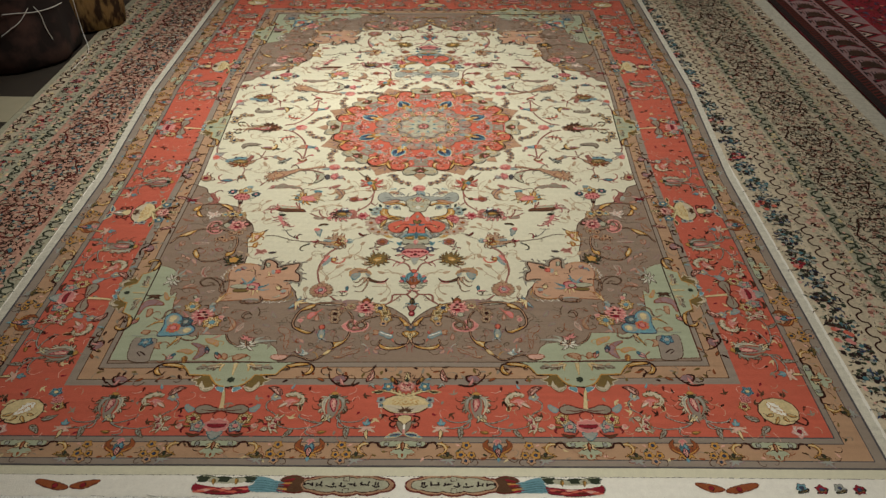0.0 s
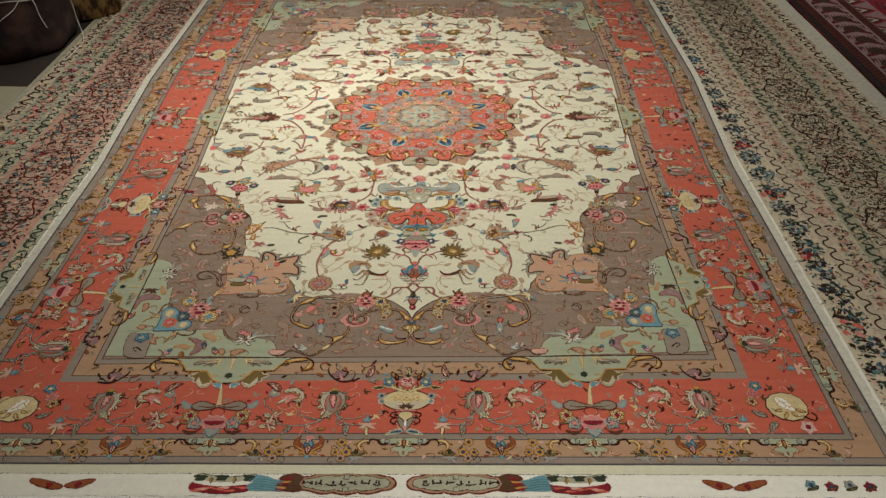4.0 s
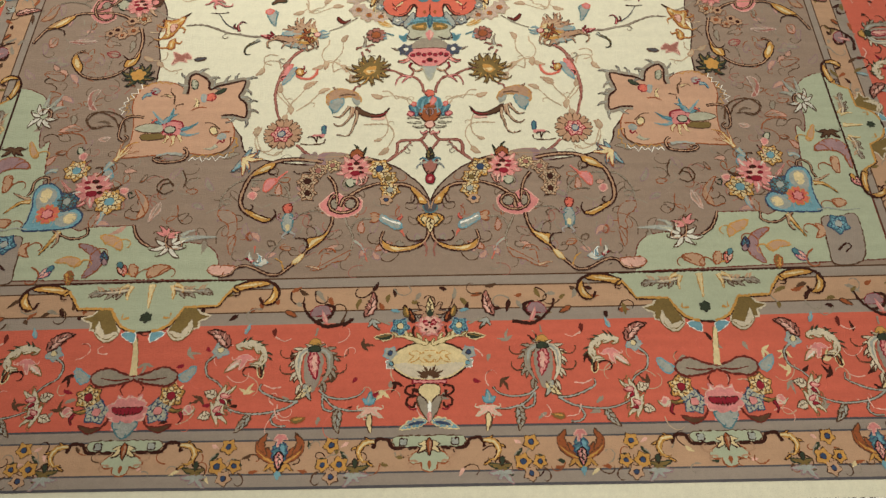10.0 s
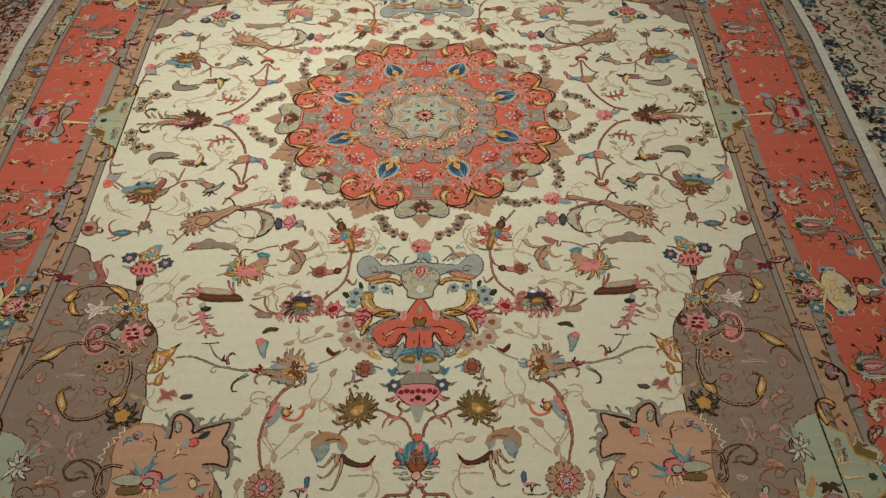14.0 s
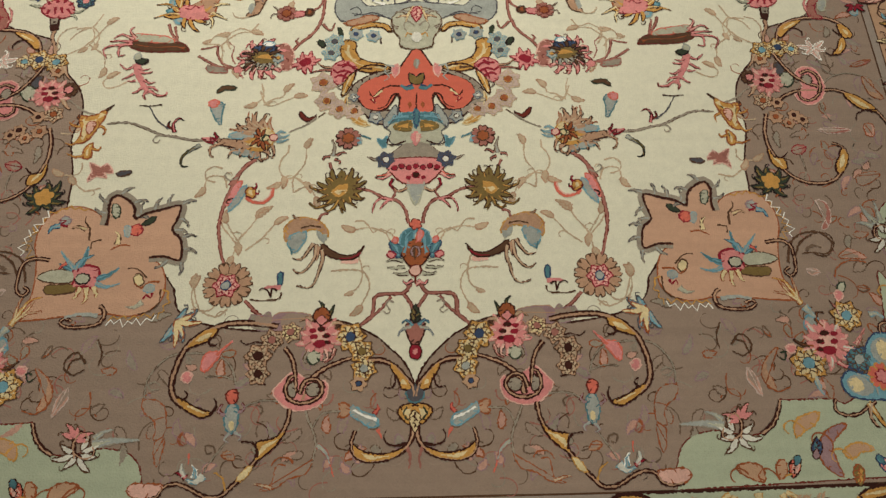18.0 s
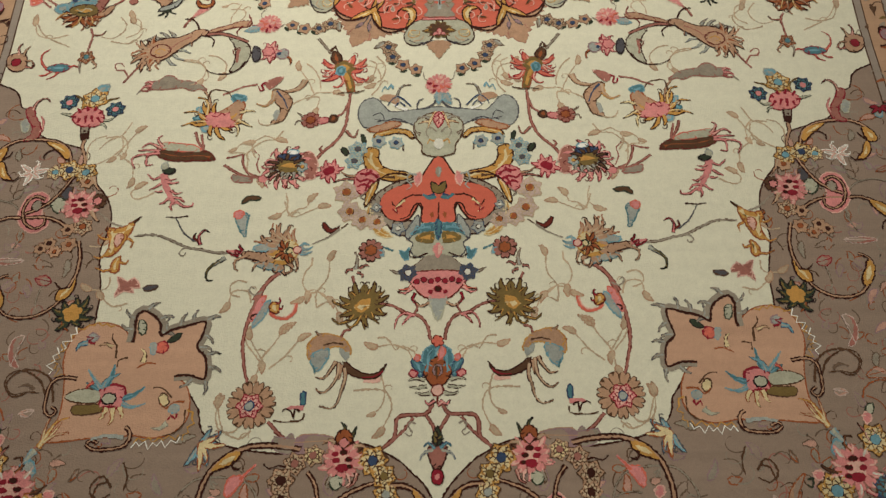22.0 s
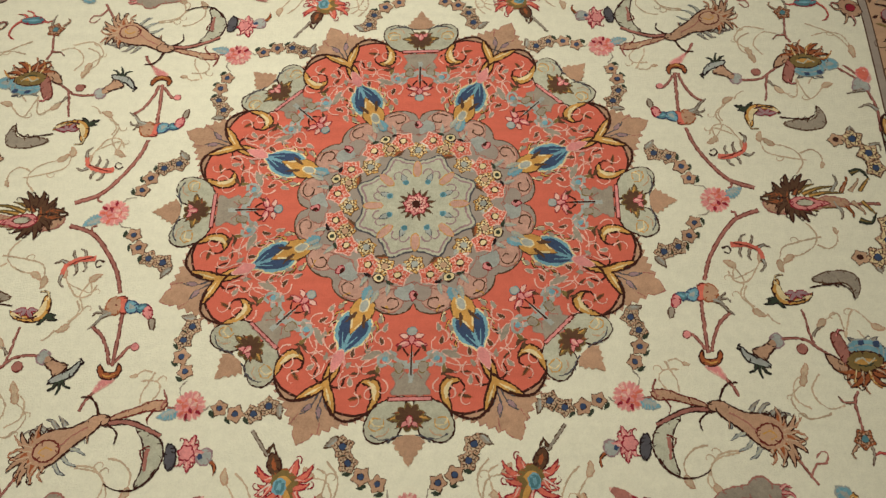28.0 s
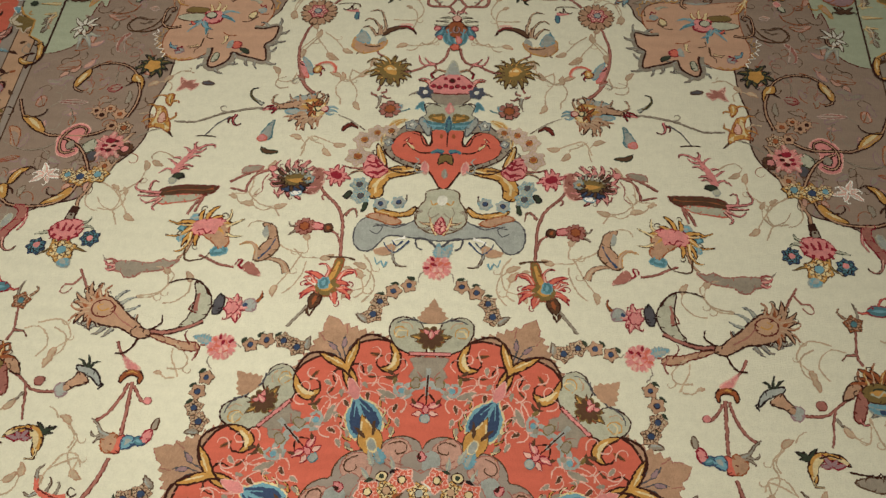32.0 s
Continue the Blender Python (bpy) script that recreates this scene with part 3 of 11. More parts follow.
def rag_flower(r, petal, rim, core, n=9, deep="crimson", layer=3):
    """A full blossom: a ragged rim of notched petals round a lobed heart."""
    out = []
    for i in range(n):
        a = 360 / n * i
        out += blob([pol(r * 0.35, a - 150 / n), pol(r * 0.9, a - 140 / n), pol(r * 1.02, a - 60 / n), pol(r * 0.86, a), pol(r * 1.02, a + 60 / n), pol(r * 0.9, a + 140 / n), pol(r * 0.35, a + 150 / n)], petal, layer, rim, 0.0016)
    return out + disc(r * 0.42, core, layer + 2, deep, 0.002, wave=0.3, lobes=6)


# serrated leaf behind the cusps: a toothed fan with a dark forked vein
fan_edge = [(0.088, 0.316), (0.082, 0.352)]
for k in range(8):
    t = k / 8
    fan_edge += [(0.080 * (1 - t) ** 0.9 + 0.003, 0.352 + 0.070 * t ** 1.25), (0.080 * (1 - t) ** 0.9 + 0.009 * (1 - t), 0.362 + 0.070 * t ** 1.25)]
wing_leaf = blob(fan_edge + [(0, 0.436)] + [(-p[0], p[1]) for p in fan_edge[::-1]] + [(0, 0.30)], "fawn", 1, "stem", 0.0012, smooth=False)
wing_leaf += sector_flip(line([(0.003, 0.336), (0.010, 0.362), (0.022, 0.372), (0.028, 0.362)], 0.0026, "slate", 3) + line([(0.003, 0.352), (0.006, 0.380), (0.016, 0.392)], 0.0024, "slate", 3) + leaf(0.018, 0.007, 20, "mauve", "slate", 3, 0.001, (0.006, 0.372), -20) + line([(0.03, 0.350), (0.046, 0.372)], 0.0018, "stem", 2) + line([(0.018, 0.392), (0.022, 0.410)], 0.0016, "stem", 2))

# one gilded lobe: two crescents that roll into hooks, on red
half_lobe = blob([(0.118, 0.273), (0.128, 0.288), (0.132, 0.311), (0.127, 0.337), (0.115, 0.359), (0.115, 0.339), (0.120, 0.321), (0.125, 0.306), (0.122, 0.288)], "gold", 5, "brown", 0.0030)
half_lobe += blob([(0.128, 0.317), (0.125, 0.332), (0.118, 0.348), (0.120, 0.338), (0.124, 0.325)], "straw", 7)
half_lobe += line([(0.122, 0.287), (0.123, 0.306), (0.117, 0.317), (0.105, 0.314), (0.100, 0.301)], 0.0042, "brown", 6, 0.0026)
half_lobe += line([(0.126, 0.338), (0.117, 0.357), (0.103, 0.368), (0.086, 0.368), (0.066, 0.359), (0.052, 0.344)], 0.0042, "brown", 5, 0.0042)
half_lobe += blob([(0.063, 0.355), (0.051, 0.342), (0.046, 0.326), (0.050, 0.310), (0.063, 0.305), (0.076, 0.310), (0.064, 0.313), (0.058, 0.325), (0.058, 0.338)], "gold", 5, "brown", 0.0030)
half_lobe += blob([(0.054, 0.339), (0.051, 0.323), (0.057, 0.312), (0.066, 0.309), (0.059, 0.319), (0.057, 0.331)], "straw", 7)
half_lobe += line([(0.076, 0.310), (0.082, 0.318), (0.081, 0.326)], 0.0036, "brown", 6, 0.0022)
half_lobe += blob([(0.094, 0.336), (0.083, 0.336), (0.073, 0.332), (0.081, 0.331)], "umber", 6, "rust", 0.0014) + blob([(0.095, 0.297), (0.084, 0.297), (0.075, 0.296), (0.086, 0.293)], "umber", 6)
half_lobe += blob([(0.071, 0.298), (0.055, 0.297), (0.046, 0.302), (0.051, 0.291), (0.062, 0.292)], "umber", 6) + blob([(0.078, 0.273), (0.061, 0.272), (0.046, 0.262), (0.059, 0.260)], "leafgrey", 6, "bloom", 0.0014)
half_lobe += line([(0.106, 0.274), (0.091, 0.284), (0.067, 0.284), (0.049, 0.276)], 0.0018, "bloom", 6) + line([(0.104, 0.269), (0.087, 0.271), (0.070, 0.264), (0.059, 0.250)], 0.0018, "bloom", 6) + line([(0.107, 0.321), (0.110, 0.304), (0.103, 0.290)], 0.0016, "bloom", 6)
half_lobe += line([(0.038, 0.283), (0.049, 0.283), (0.050, 0.272), (0.040, 0.264), (0.030, 0.267), (0.019, 0.277), (0.006, 0.279)], 0.0052, "bluegrey", 6, 0.0062) + disc(0.0050, "blue", 7, at=(0.040, 0.273), n=8)
half_lobe += blob([(0.026, 0.281), (0.021, 0.295), (0.013, 0.293), (0.014, 0.279)], "leafgrey", 7, "olive", 0.0014)

for r, a, b in ((0.336, 14.5, 200), (0.322, 10, -220), (0.308, 8, 200), (0.282, 13, -190), (0.262, 8.5, 210), (0.246, 14, -200), (0.240, 9, 180), (0.312, 17.5, -200), (0.292, 17, 190), (0.228, 11.5, -170)):
    half_lobe += curl(0.036, b, 0.0026, "redline" if int(r * 1000) % 2 else "bloom", 6, pol(r, a), -a + b * 0.3) + leaf(0.015, 0.007, 30, ("leafgrey", "umber", "olive")[int(r * 1000) % 3], "bloom" if b > 0 else None, 6, 0.001, pol(r - 0.008, a + 1.5), b)

# heart-shaped blue palmette with a gilt cup, pointing outwards
diamond = blob([(0, 0.292), (0.008, 0.280), (0.022, 0.268), (0.026, 0.250), (0.020, 0.236), (0.008, 0.240), (0, 0.250), (-0.008, 0.240), (-0.020, 0.236), (-0.026, 0.250), (-0.022, 0.268), (-0.008, 0.280)], "blue", 6, "straw", 0.0026)
diamond += sector_flip(blob([(0.003, 0.282), (0.017, 0.266), (0.022, 0.250), (0.017, 0.240), (0.006, 0.246)], "navy", 8) + stroke([(0.002, 0.280), (0.012, 0.262)], 0.0024, "blue", 9, 0.0014))
diamond += blob([(0, 0.262), (0.007, 0.246), (0.018, 0.232), (0.013, 0.216), (0, 0.208), (-0.013, 0.216), (-0.018, 0.232), (-0.007, 0.246)], "gold", 9, "umber", 0.0014) + disc(0.0060, "bluegrey", 12, "straw", 0.0020, at=(0, 0.222), squash=1.3) + sector_flip(stroke([(0.003, 0.254), (0.012, 0.236)], 0.003, "straw", 11, 0.0014) + leaf(0.022, 0.006, 20, "umber", None, 11, at=(0.006, 0.232), turn=-20))
for s in (-1, 1):
    for q, (a, b) in enumerate(((0.268, 34), (0.256, 52), (0.244, 70), (0.232, 92), (0.220, 112))):
        diamond += claw([(s * (0.022 + 0.002 * q), a - 0.008), (s * (0.031 + 0.002 * q), a - 0.002), (s * (0.034 + 0.001 * q), a + 0.008 - 0.002 * q)], 0.0034, "straw" if q % 2 else "gold", "brown", 5, 0.0022)
diamond += blob([(0, 0.312), (0.006, 0.303), (0.008, 0.292), (0.003, 0.284), (-0.003, 0.284), (-0.008, 0.292), (-0.006, 0.303)], "pink", 10, "bloom", 0.0012) + sector_flip(claw([(0.004, 0.290), (0.012, 0.296), (0.014, 0.304)], 0.003, "pink", "bloom", 10, 0.001))

# the two-lobed grey-green cup at each axis, with its bar
cup = sector_flip(blob([(0.008, 0.336), (0.032, 0.338), (0.054, 0.349), (0.068, 0.370), (0.071, 0.390), (0.064, 0.404), (0.050, 0.409), (0.033, 0.404), (0.017, 0.393)], "sage", 4, "brown", 0.0026) + line([(0.045, 0.370), (0.058, 0.369), (0.064, 0.382), (0.055, 0.390), (0.042, 0.384), (0.041, 0.371)], 0.0024, "gold", 6) + stroke([(0.061, 0.370), (0.056, 0.382), (0.041, 0.381)], 0.004, "straw", 6, 0.002) + line([(0.052, 0.399), (0.039, 0.397), (0.032, 0.386)], 0.002, "tan", 6) + leaf(0.026, 0.010, 25, "olive", "umber", 6, 0.001, (0.010, 0.366), -65) + leaf(0.022, 0.008, 20, "umber", None, 6, at=(0.008, 0.372), turn=-35) + leaf(0.020, 0.008, -20, "umber", None, 6, at=(0.008, 0.362), turn=-100) + leaf(0.012, 0.008, 0, "pink", "crimson", 8, 0.0012, (0.004, 0.376), -50))
cup += disc(0.019, "umber", 7, "olive", 0.002, at=(0, 0.368), wave=0.4, lobes=9) + leaf(0.018, 0.009, 0, "pink", "crimson", 9, 0.0014, (0, 0.366))
cup += stroke([(-0.036, 0.337), (0.036, 0.337)], 0.0085, "redline", 5, smooth=False) + stroke([(-0.034, 0.337), (0.034, 0.337)], 0.0048, "pink", 6, smooth=False)
tip = [(0.008, 0.398), (0.018, 0.402), (0.026, 0.410), (0.020, 0.413), (0.021, 0.420), (0.014, 0.422), (0.014, 0.429), (0.008, 0.431), (0.006, 0.438)]
cup += blob(tip + [(0, 0.448)] + [(-p[0], p[1]) for p in tip[::-1]], "fawn", 4, "tan", 0.0010, smooth=False) + sector_flip(line([(0.030, 0.404), (0.048, 0.404), (0.062, 0.396)], 0.0032, "slate", 5) + line([(0.010, 0.398), (0.024, 0.400), (0.034, 0.410)], 0.0026, "slate", 5))

# fleur under the bar
shrub = blob([(0, 0.330), (0.030, 0.329), (0.022, 0.312), (0.030, 0.298), (0.016, 0.290), (0, 0.300), (-0.016, 0.290), (-0.030, 0.298), (-0.022, 0.312), (-0.030, 0.329)], "leafgrey", 5, "stem", 0.0014)
shrub += stroke([(0, 0.312), (0, 0.262)], 0.008, "bluegrey", 6, 0.004, smooth=False) + stroke([(0, 0.300), (0, 0.244)], 0.0030, "brown", 7, 0.0018, smooth=False)
shrub += sector_flip(stroke([(0.002, 0.286), (0.016, 0.284), (0.030, 0.282), (0.038, 0.272), (0.032, 0.262), (0.024, 0.268)], 0.0095, "bluegrey", 6, 0.0066) + disc(0.0045, "leafgrey", 8, at=(0.030, 0.270), n=7) + line([(0.004, 0.268), (0.012, 0.258), (0.014, 0.246)], 0.0030, "brown", 6) + leaf(0.020, 0.009, 30, "pink", "crimson", 7, 0.0012, (0.004, 0.246), -60) + leaf(0.014, 0.008, -20, "bloom", "crimson", 7, 0.0012, (0.006, 0.238), -115) + leaf(0.014, 0.006, 0, "umber", None, 7, at=(0.016, 0.250), turn=-30) + line([(0.018, 0.306), (0.010, 0.296), (0.012, 0.288)], 0.002, "stem", 7))
shrub += disc(0.0075, "bluegrey", 8, "teal", 0.001, at=(0, 0.228), squash=0.9) + leaf(0.014, 0.009, 0, "pink", "crimson", 8, 0.0014, (0, 0.236))

# chains of small florets that frame each cup
chain = []
for s in (-1, 1):
    for r, a, q in ((0.418, 13.4, 0.015), (0.440, 11.6, 0.014), (0.456, 8.6, 0.013), (0.464, 5.4, 0.012)):
        p = pol(r, a * s)
        chain += moved(floret(q * 1.1, "fawn", "navy", "umber"), p, a * 9 * s)
        chain += leaf(0.015, 0.0075, 25 * s, "dkgreen", None, 2, at=pol(r + 0.012, (a - 1.2) * s), turn=-a * s - 60 * s)
    chain += leaf(0.024, 0.010, 40 * s, "leafgrey", "umber", 2, 0.0010, pol(0.406, 15.2 * s), -s * 30) + line([pol(0.470, 3.6 * s), pol(0.486, 3.2 * s), pol(0.492, 1.8 * s)], 0.0022, "leafgrey", 2)
rose_end = moved(rag_flower(0.024, "pink", "bloom", "pink", 9, "coral"), (0, 0.502))
for i in range(9):
    rose_end += leaf(0.012, 0.006, 0, ("coral", "bloom", "crimson")[i % 3], None, 6, at=(0.013 * math.sin(i * 2.3), 0.502 + 0.013 * math.cos(i * 2.3)), turn=i * 50)
rose_end += leaf(0.034, 0.018, 20, "blue", "bluegrey", 2, 0.001, (0.008, 0.520), -18)

for k in range(8):
    a = 45 * k
    wide = 1.0 if k % 2 == 0 else 0.965
    emit("serrated_leaf", moved(wing_leaf, turn=a + 22.5, up=2), medallion)
    emit("blue_palmette", moved([([(1.02 * x, 0.308 + 1.30 * (y - 0.306)) for x, y in poly], d, l) for poly, d, l in diamond], turn=a + 22.5, up=3), medallion)
    emit("cup_blossom", moved([([(0.94 * p[0], 0.03 + 0.91 * p[1]) for p in poly], d, l) for poly, d, l in cup], turn=a, size=wide, up=3), medallion)
    emit("fleur_stem", moved(shrub, turn=a, up=2), medallion)
    emit("floret_chain", moved(chain, turn=a, size=wide, up=2), medallion)
    for s in (1, -1):
        emit("gilded_lobe", moved(half_lobe, turn=a, flip=s, up=3), medallion)

# heart of the medallion: a ring of rolled clouds, a wreath of blossoms, a pale star
heart = []
cloud = [pol(0.178 * (1 + 0.13 * abs(math.sin(radians(8 * a))) ** 0.5), a) for a in range(0, 360, 2)]
heart += blob(cloud, "grey", 5, "umber", 0.0022, smooth=False)
for k in range(16):
    a = 22.5 * k + 11.25
    s = 1 if k % 2 else -1
    heart += disc(0.0225, "rosy", 6, "stem", 0.0018, at=pol(0.176, a - 1.2 * s), wave=0.10, lobes=3, n=20)
    heart += disc(0.0165, "grey" if k % 4 < 2 else "bluegrey", 8, "stem", 0.0014, at=pol(0.160, a + 6.5 * s), wave=0.12, lobes=3, n=16)
    heart += line([pol(0.192, a - 4 * s), pol(0.194, a + 1 * s), pol(0.186, a + 4 * s), pol(0.176, a + 3 * s), pol(0.175, a - 1 * s), pol(0.181, a - 1.5 * s)], 0.0018, "umber", 10)
    heart += line([pol(0.170, a - 6 * s), pol(0.162, a - 3 * s), pol(0.156, a + 2 * s)], 0.0018, "stem", 10)
    heart += leaf(0.024, 0.008, 10, "bluegrey", None, 10, at=pol(0.150, a - 4 * s), turn=-a)
for k in range(8):
    a = 22.5 + 45 * k
    heart += leaf(0.034, 0.018, 8, "blue", None, 10, at=pol(0.164, a - 2), turn=-a) + leaf(0.03, 0.010, -12, "bluegrey", None, 11, at=pol(0.166, a + 3), turn=-a)
    heart += moved(leaf(0.016, 0.012, 0, "pink", "crimson", 10, 0.0016) + leaf(0.012, 0.006, 30, "brown", None, 12, at=(0.003, 0.002)), pol(0.160, a - 22.5), -a + 22.5)
emit("cloud_ring", moved(heart, up=2), medallion, label="grey and rose cloud ring")
ring = disc(0.147, "grey", 10, "stem", 0.0018, n=64, wave=0.08, lobes=16)
for k in range(32):
    a = 11.25 * k
    ring += leaf(0.026, 0.011, 40 if k % 2 else -40, ("bluegrey", "tan", "umber", "bloom")[k % 4], "umber" if k % 4 == 0 else None, 11, 0.0012, pol(0.104 + 0.014 * (k % 2), a), -a + 50 * (-1) ** k)
emit("inner_ground", moved(ring, up=2), medallion)
for k in range(16):
    a = 22.5 * k + 11.25
    emit("rosette", moved(floret(0.0190, "red", "gold", "bloom", 5) + disc(0.0052, "straw", 7, "brown", 0.0014, n=8), pol(0.134, a), a * 3, up=12), medallion)
    emit("rosette", moved(floret(0.0170, "gold", "bluegrey" if k % 2 else "tan", "umber", 6), pol(0.112 if k % 2 else 0.124, a + 11.25), a * 2, up=11), medallion)
for k in range(8):
    a = 22.5 + 45 * k
    emit("eye_petal", moved(disc(0.0085, "straw", 14, "brown", 0.0018, squash=0.8, n=14) + disc(0.0040, "dkgreen", 16, n=9) + leaf(0.016, 0.006, 40, "dkgreen", None, 14, at=(0.012, 0), turn=-70) + leaf(0.016, 0.006, -40, "black", None, 14, at=(-0.012, 0), turn=70), pol(0.147, a), -a, up=2), medallion)
green = [pol(0.077 + 0.024 * abs(math.sin(radians(4 * a))) ** 0.7 + 0.004 * math.cos(radians(16 * a)), a) for a in range(0, 360, 2)]
star = blob(green, "sage", 13, "slate", 0.0026, smooth=False) + [(grown(green, -0.004), "mauve", 14), (grown(green, -0.0072), "sage", 15)]
for k in range(8):
    a = 45 * k
    star += blob([pol(0.088, a), pol(0.078, a + 4), pol(0.062, a + 5), pol(0.056, a), pol(0.062, a - 5), pol(0.078, a - 4)], "rosy", 17, "gold", 0.0016)
    star += curl(0.030, 230, 0.0030, "mauve", 17, pol(0.062, a + 9), -a - 20) + curl(0.030, -230, 0.0030, "mauve", 17, pol(0.062, a - 9), -a + 20)
    star += leaf(0.016, 0.009, 0, "bluegrey", "slate", 17, 0.001, pol(0.050, a + 22.5), -(a + 22.5)) + disc(0.0046, "teal", 18, "blue", 0.0012, at=pol(0.048, a + 22.5), n=7)
    star += leaf(0.022, 0.007, 0, "umber", None, 17, 0.0012, pol(0.012, a + 11), -a - 11) + leaf(0.018, 0.006, 0, "umber", None, 18, at=pol(0.012, a + 33), turn=-a - 33)
emit("star_ground", moved(star, up=3), medallion, label="pale green eight-lobed star")
emit("rosette", moved(floret(0.0200, "pink", "brown", "crimson", 8), (0, 0), up=20), medallion, label="small crimson centre rosette")
four("rose", moved(rose_end, turn=-44.2, size=0.945, up=2), panel)
two("rose", moved(rose_end, turn=0, size=0.995, up=2), panel)
for s in (1, -1):
    emit("rose", moved(rose_end, turn=-90 * s, up=2), panel)

# ---------------------------------------------------------------- flowers of the cream panel, a quarter at a time
def d4(name, shapes, parent=panel, label="", up=2):
    four(name, [(p, d, l + up) for p, d, l in shapes], parent, label)


def put(shapes, u, v, turn=0.0, size=1.0, flip=1, up=1):
    return moved(shapes, (u, v), turn, size, flip, up)


def both(shapes):
    return shapes + moved(shapes, flip=-1)


def wisp(*pts, leafy=0.022):
    """A pale tendril that ends in a small hooked leaf."""
    a, b = pts[-2], pts[-1]
    t = aim_of(b[0] - a[0], b[1] - a[1])
    return stroke(list(pts), 0.0030, "faint", 1, 0.0022) + (leaf(leafy, leafy * 0.40, 50, "faint", "fawn", 2, 0.0012, b, t) if leafy else [])


def stem(pts, w=0.0062, w1=None):
    return vine(pts, w, "stem", "redline", w1)


# the long bough that winds round the medallion, with its collar and knots
d4("vine", stem([(0.572, 0.022), (0.531, 0.039), (0.502, 0.073), (0.480, 0.110), (0.467, 0.150)], 0.0085, 0.0065) + stem([(0.531, 0.039), (0.534, 0.027), (0.526, 0.023)], 0.004) + stem([(0.458, 0.187), (0.458, 0.224), (0.459, 0.260), (0.460, 0.274)], 0.0062) + stem([(0.504, 0.206), (0.486, 0.221), (0.472, 0.247), (0.465, 0.272)], 0.0058))
d4("vine", stem([(0.456, 0.268), (0.443, 0.248), (0.434, 0.241), (0.427, 0.248)], 0.0055) + put(disc(0.006, "pink", 3, "redline", 0.001), 0.429, 0.243))
d4("ring_knot", shape([(0.450, 0.270), (0.451, 0.282), (0.460, 0.286), (0.472, 0.283), (0.478, 0.271), (0.480, 0.282), (0.472, 0.292), (0.461, 0.295), (0.450, 0.291), (0.445, 0.280)], "rust", 4, "brown", 0.0022) + shape([(0.451, 0.286), (0.461, 0.290), (0.473, 0.287), (0.463, 0.293)], "gold", 6))
d4("pink_tip", shape([(0.453, 0.294), (0.470, 0.295), (0.477, 0.306), (0.483, 0.318), (0.470, 0.309), (0.458, 0.301)], "pink", 3, "bloom", 0.001) + stem([(0.480, 0.314), (0.491, 0.328), (0.498, 0.344)], 0.0050))
d4("knot_flower", shape([(0.455, 0.159), (0.468, 0.158), (0.471, 0.171), (0.460, 0.184), (0.450, 0.183), (0.455, 0.170)], "coral", 4, "redline", 0.0014) + shape([(0.467, 0.158), (0.481, 0.162), (0.485, 0.177), (0.469, 0.188), (0.462, 0.178)], "fawn", 4, "rust", 0.0016) + shape([(0.436, 0.171), (0.451, 0.164), (0.454, 0.176), (0.448, 0.185), (0.435, 0.181)], "blue", 5, "navy", 0.0018) + shape([(0.418, 0.174), (0.428, 0.171), (0.437, 0.177), (0.430, 0.184)], "teal", 4, "navy", 0.0012) + shape([(0.412, 0.182), (0.419, 0.174), (0.425, 0.182), (0.420, 0.193), (0.412, 0.195)], "pink", 4, "crimson", 0.0018) + shape([(0.405, 0.200), (0.412, 0.196), (0.412, 0.207), (0.406, 0.215)], "leafgrey", 3, "umber", 0.001))
d4("grey_leaf", claw([(0.476, 0.184), (0.489, 0.190), (0.497, 0.202), (0.509, 0.212)], 0.0090, "leafgrey", "umber") + claw([(0.481, 0.183), (0.492, 0.179), (0.498, 0.172)], 0.0050, "leafgrey", "umber") + claw([(0.486, 0.185), (0.500, 0.183), (0.505, 0.191)], 0.0040, "leafgrey", "umber"))
catkin = line([(0.502, 0.093), (0.510, 0.089), (0.516, 0.095), (0.513, 0.103), (0.505, 0.099)], 0.0030, "brown", 4)
catkin += stroke([(0.517, 0.087), (0.534, 0.086), (0.551, 0.091), (0.563, 0.099), (0.567, 0.115)], 0.0105, "coral", 4, 0.0070) + line([(0.521, 0.084), (0.541, 0.089), (0.561, 0.099)], 0.0022, "redline", 6)
catkin += claw([(0.533, 0.084), (0.536, 0.072), (0.544, 0.067)], 0.0050, "leafgrey", "umber") + claw([(0.548, 0.087), (0.554, 0.077), (0.554, 0.069)], 0.0050, "leafgrey", "umber") + claw([(0.562, 0.093), (0.572, 0.088), (0.582, 0.094)], 0.0060, "leafgrey", "umber") + claw([(0.534, 0.090), (0.530, 0.104), (0.534, 0.110)], 0.0045, "leafgrey", "umber") + claw([(0.548, 0.095), (0.544, 0.109), (0.548, 0.117)], 0.0045, "leafgrey", "umber") + claw([(0.566, 0.113), (0.569, 0.127), (0.560, 0.137)], 0.0060, "leafgrey", "umber")
d4("red_catkin", catkin, label="coral catkin with grey leaflets")
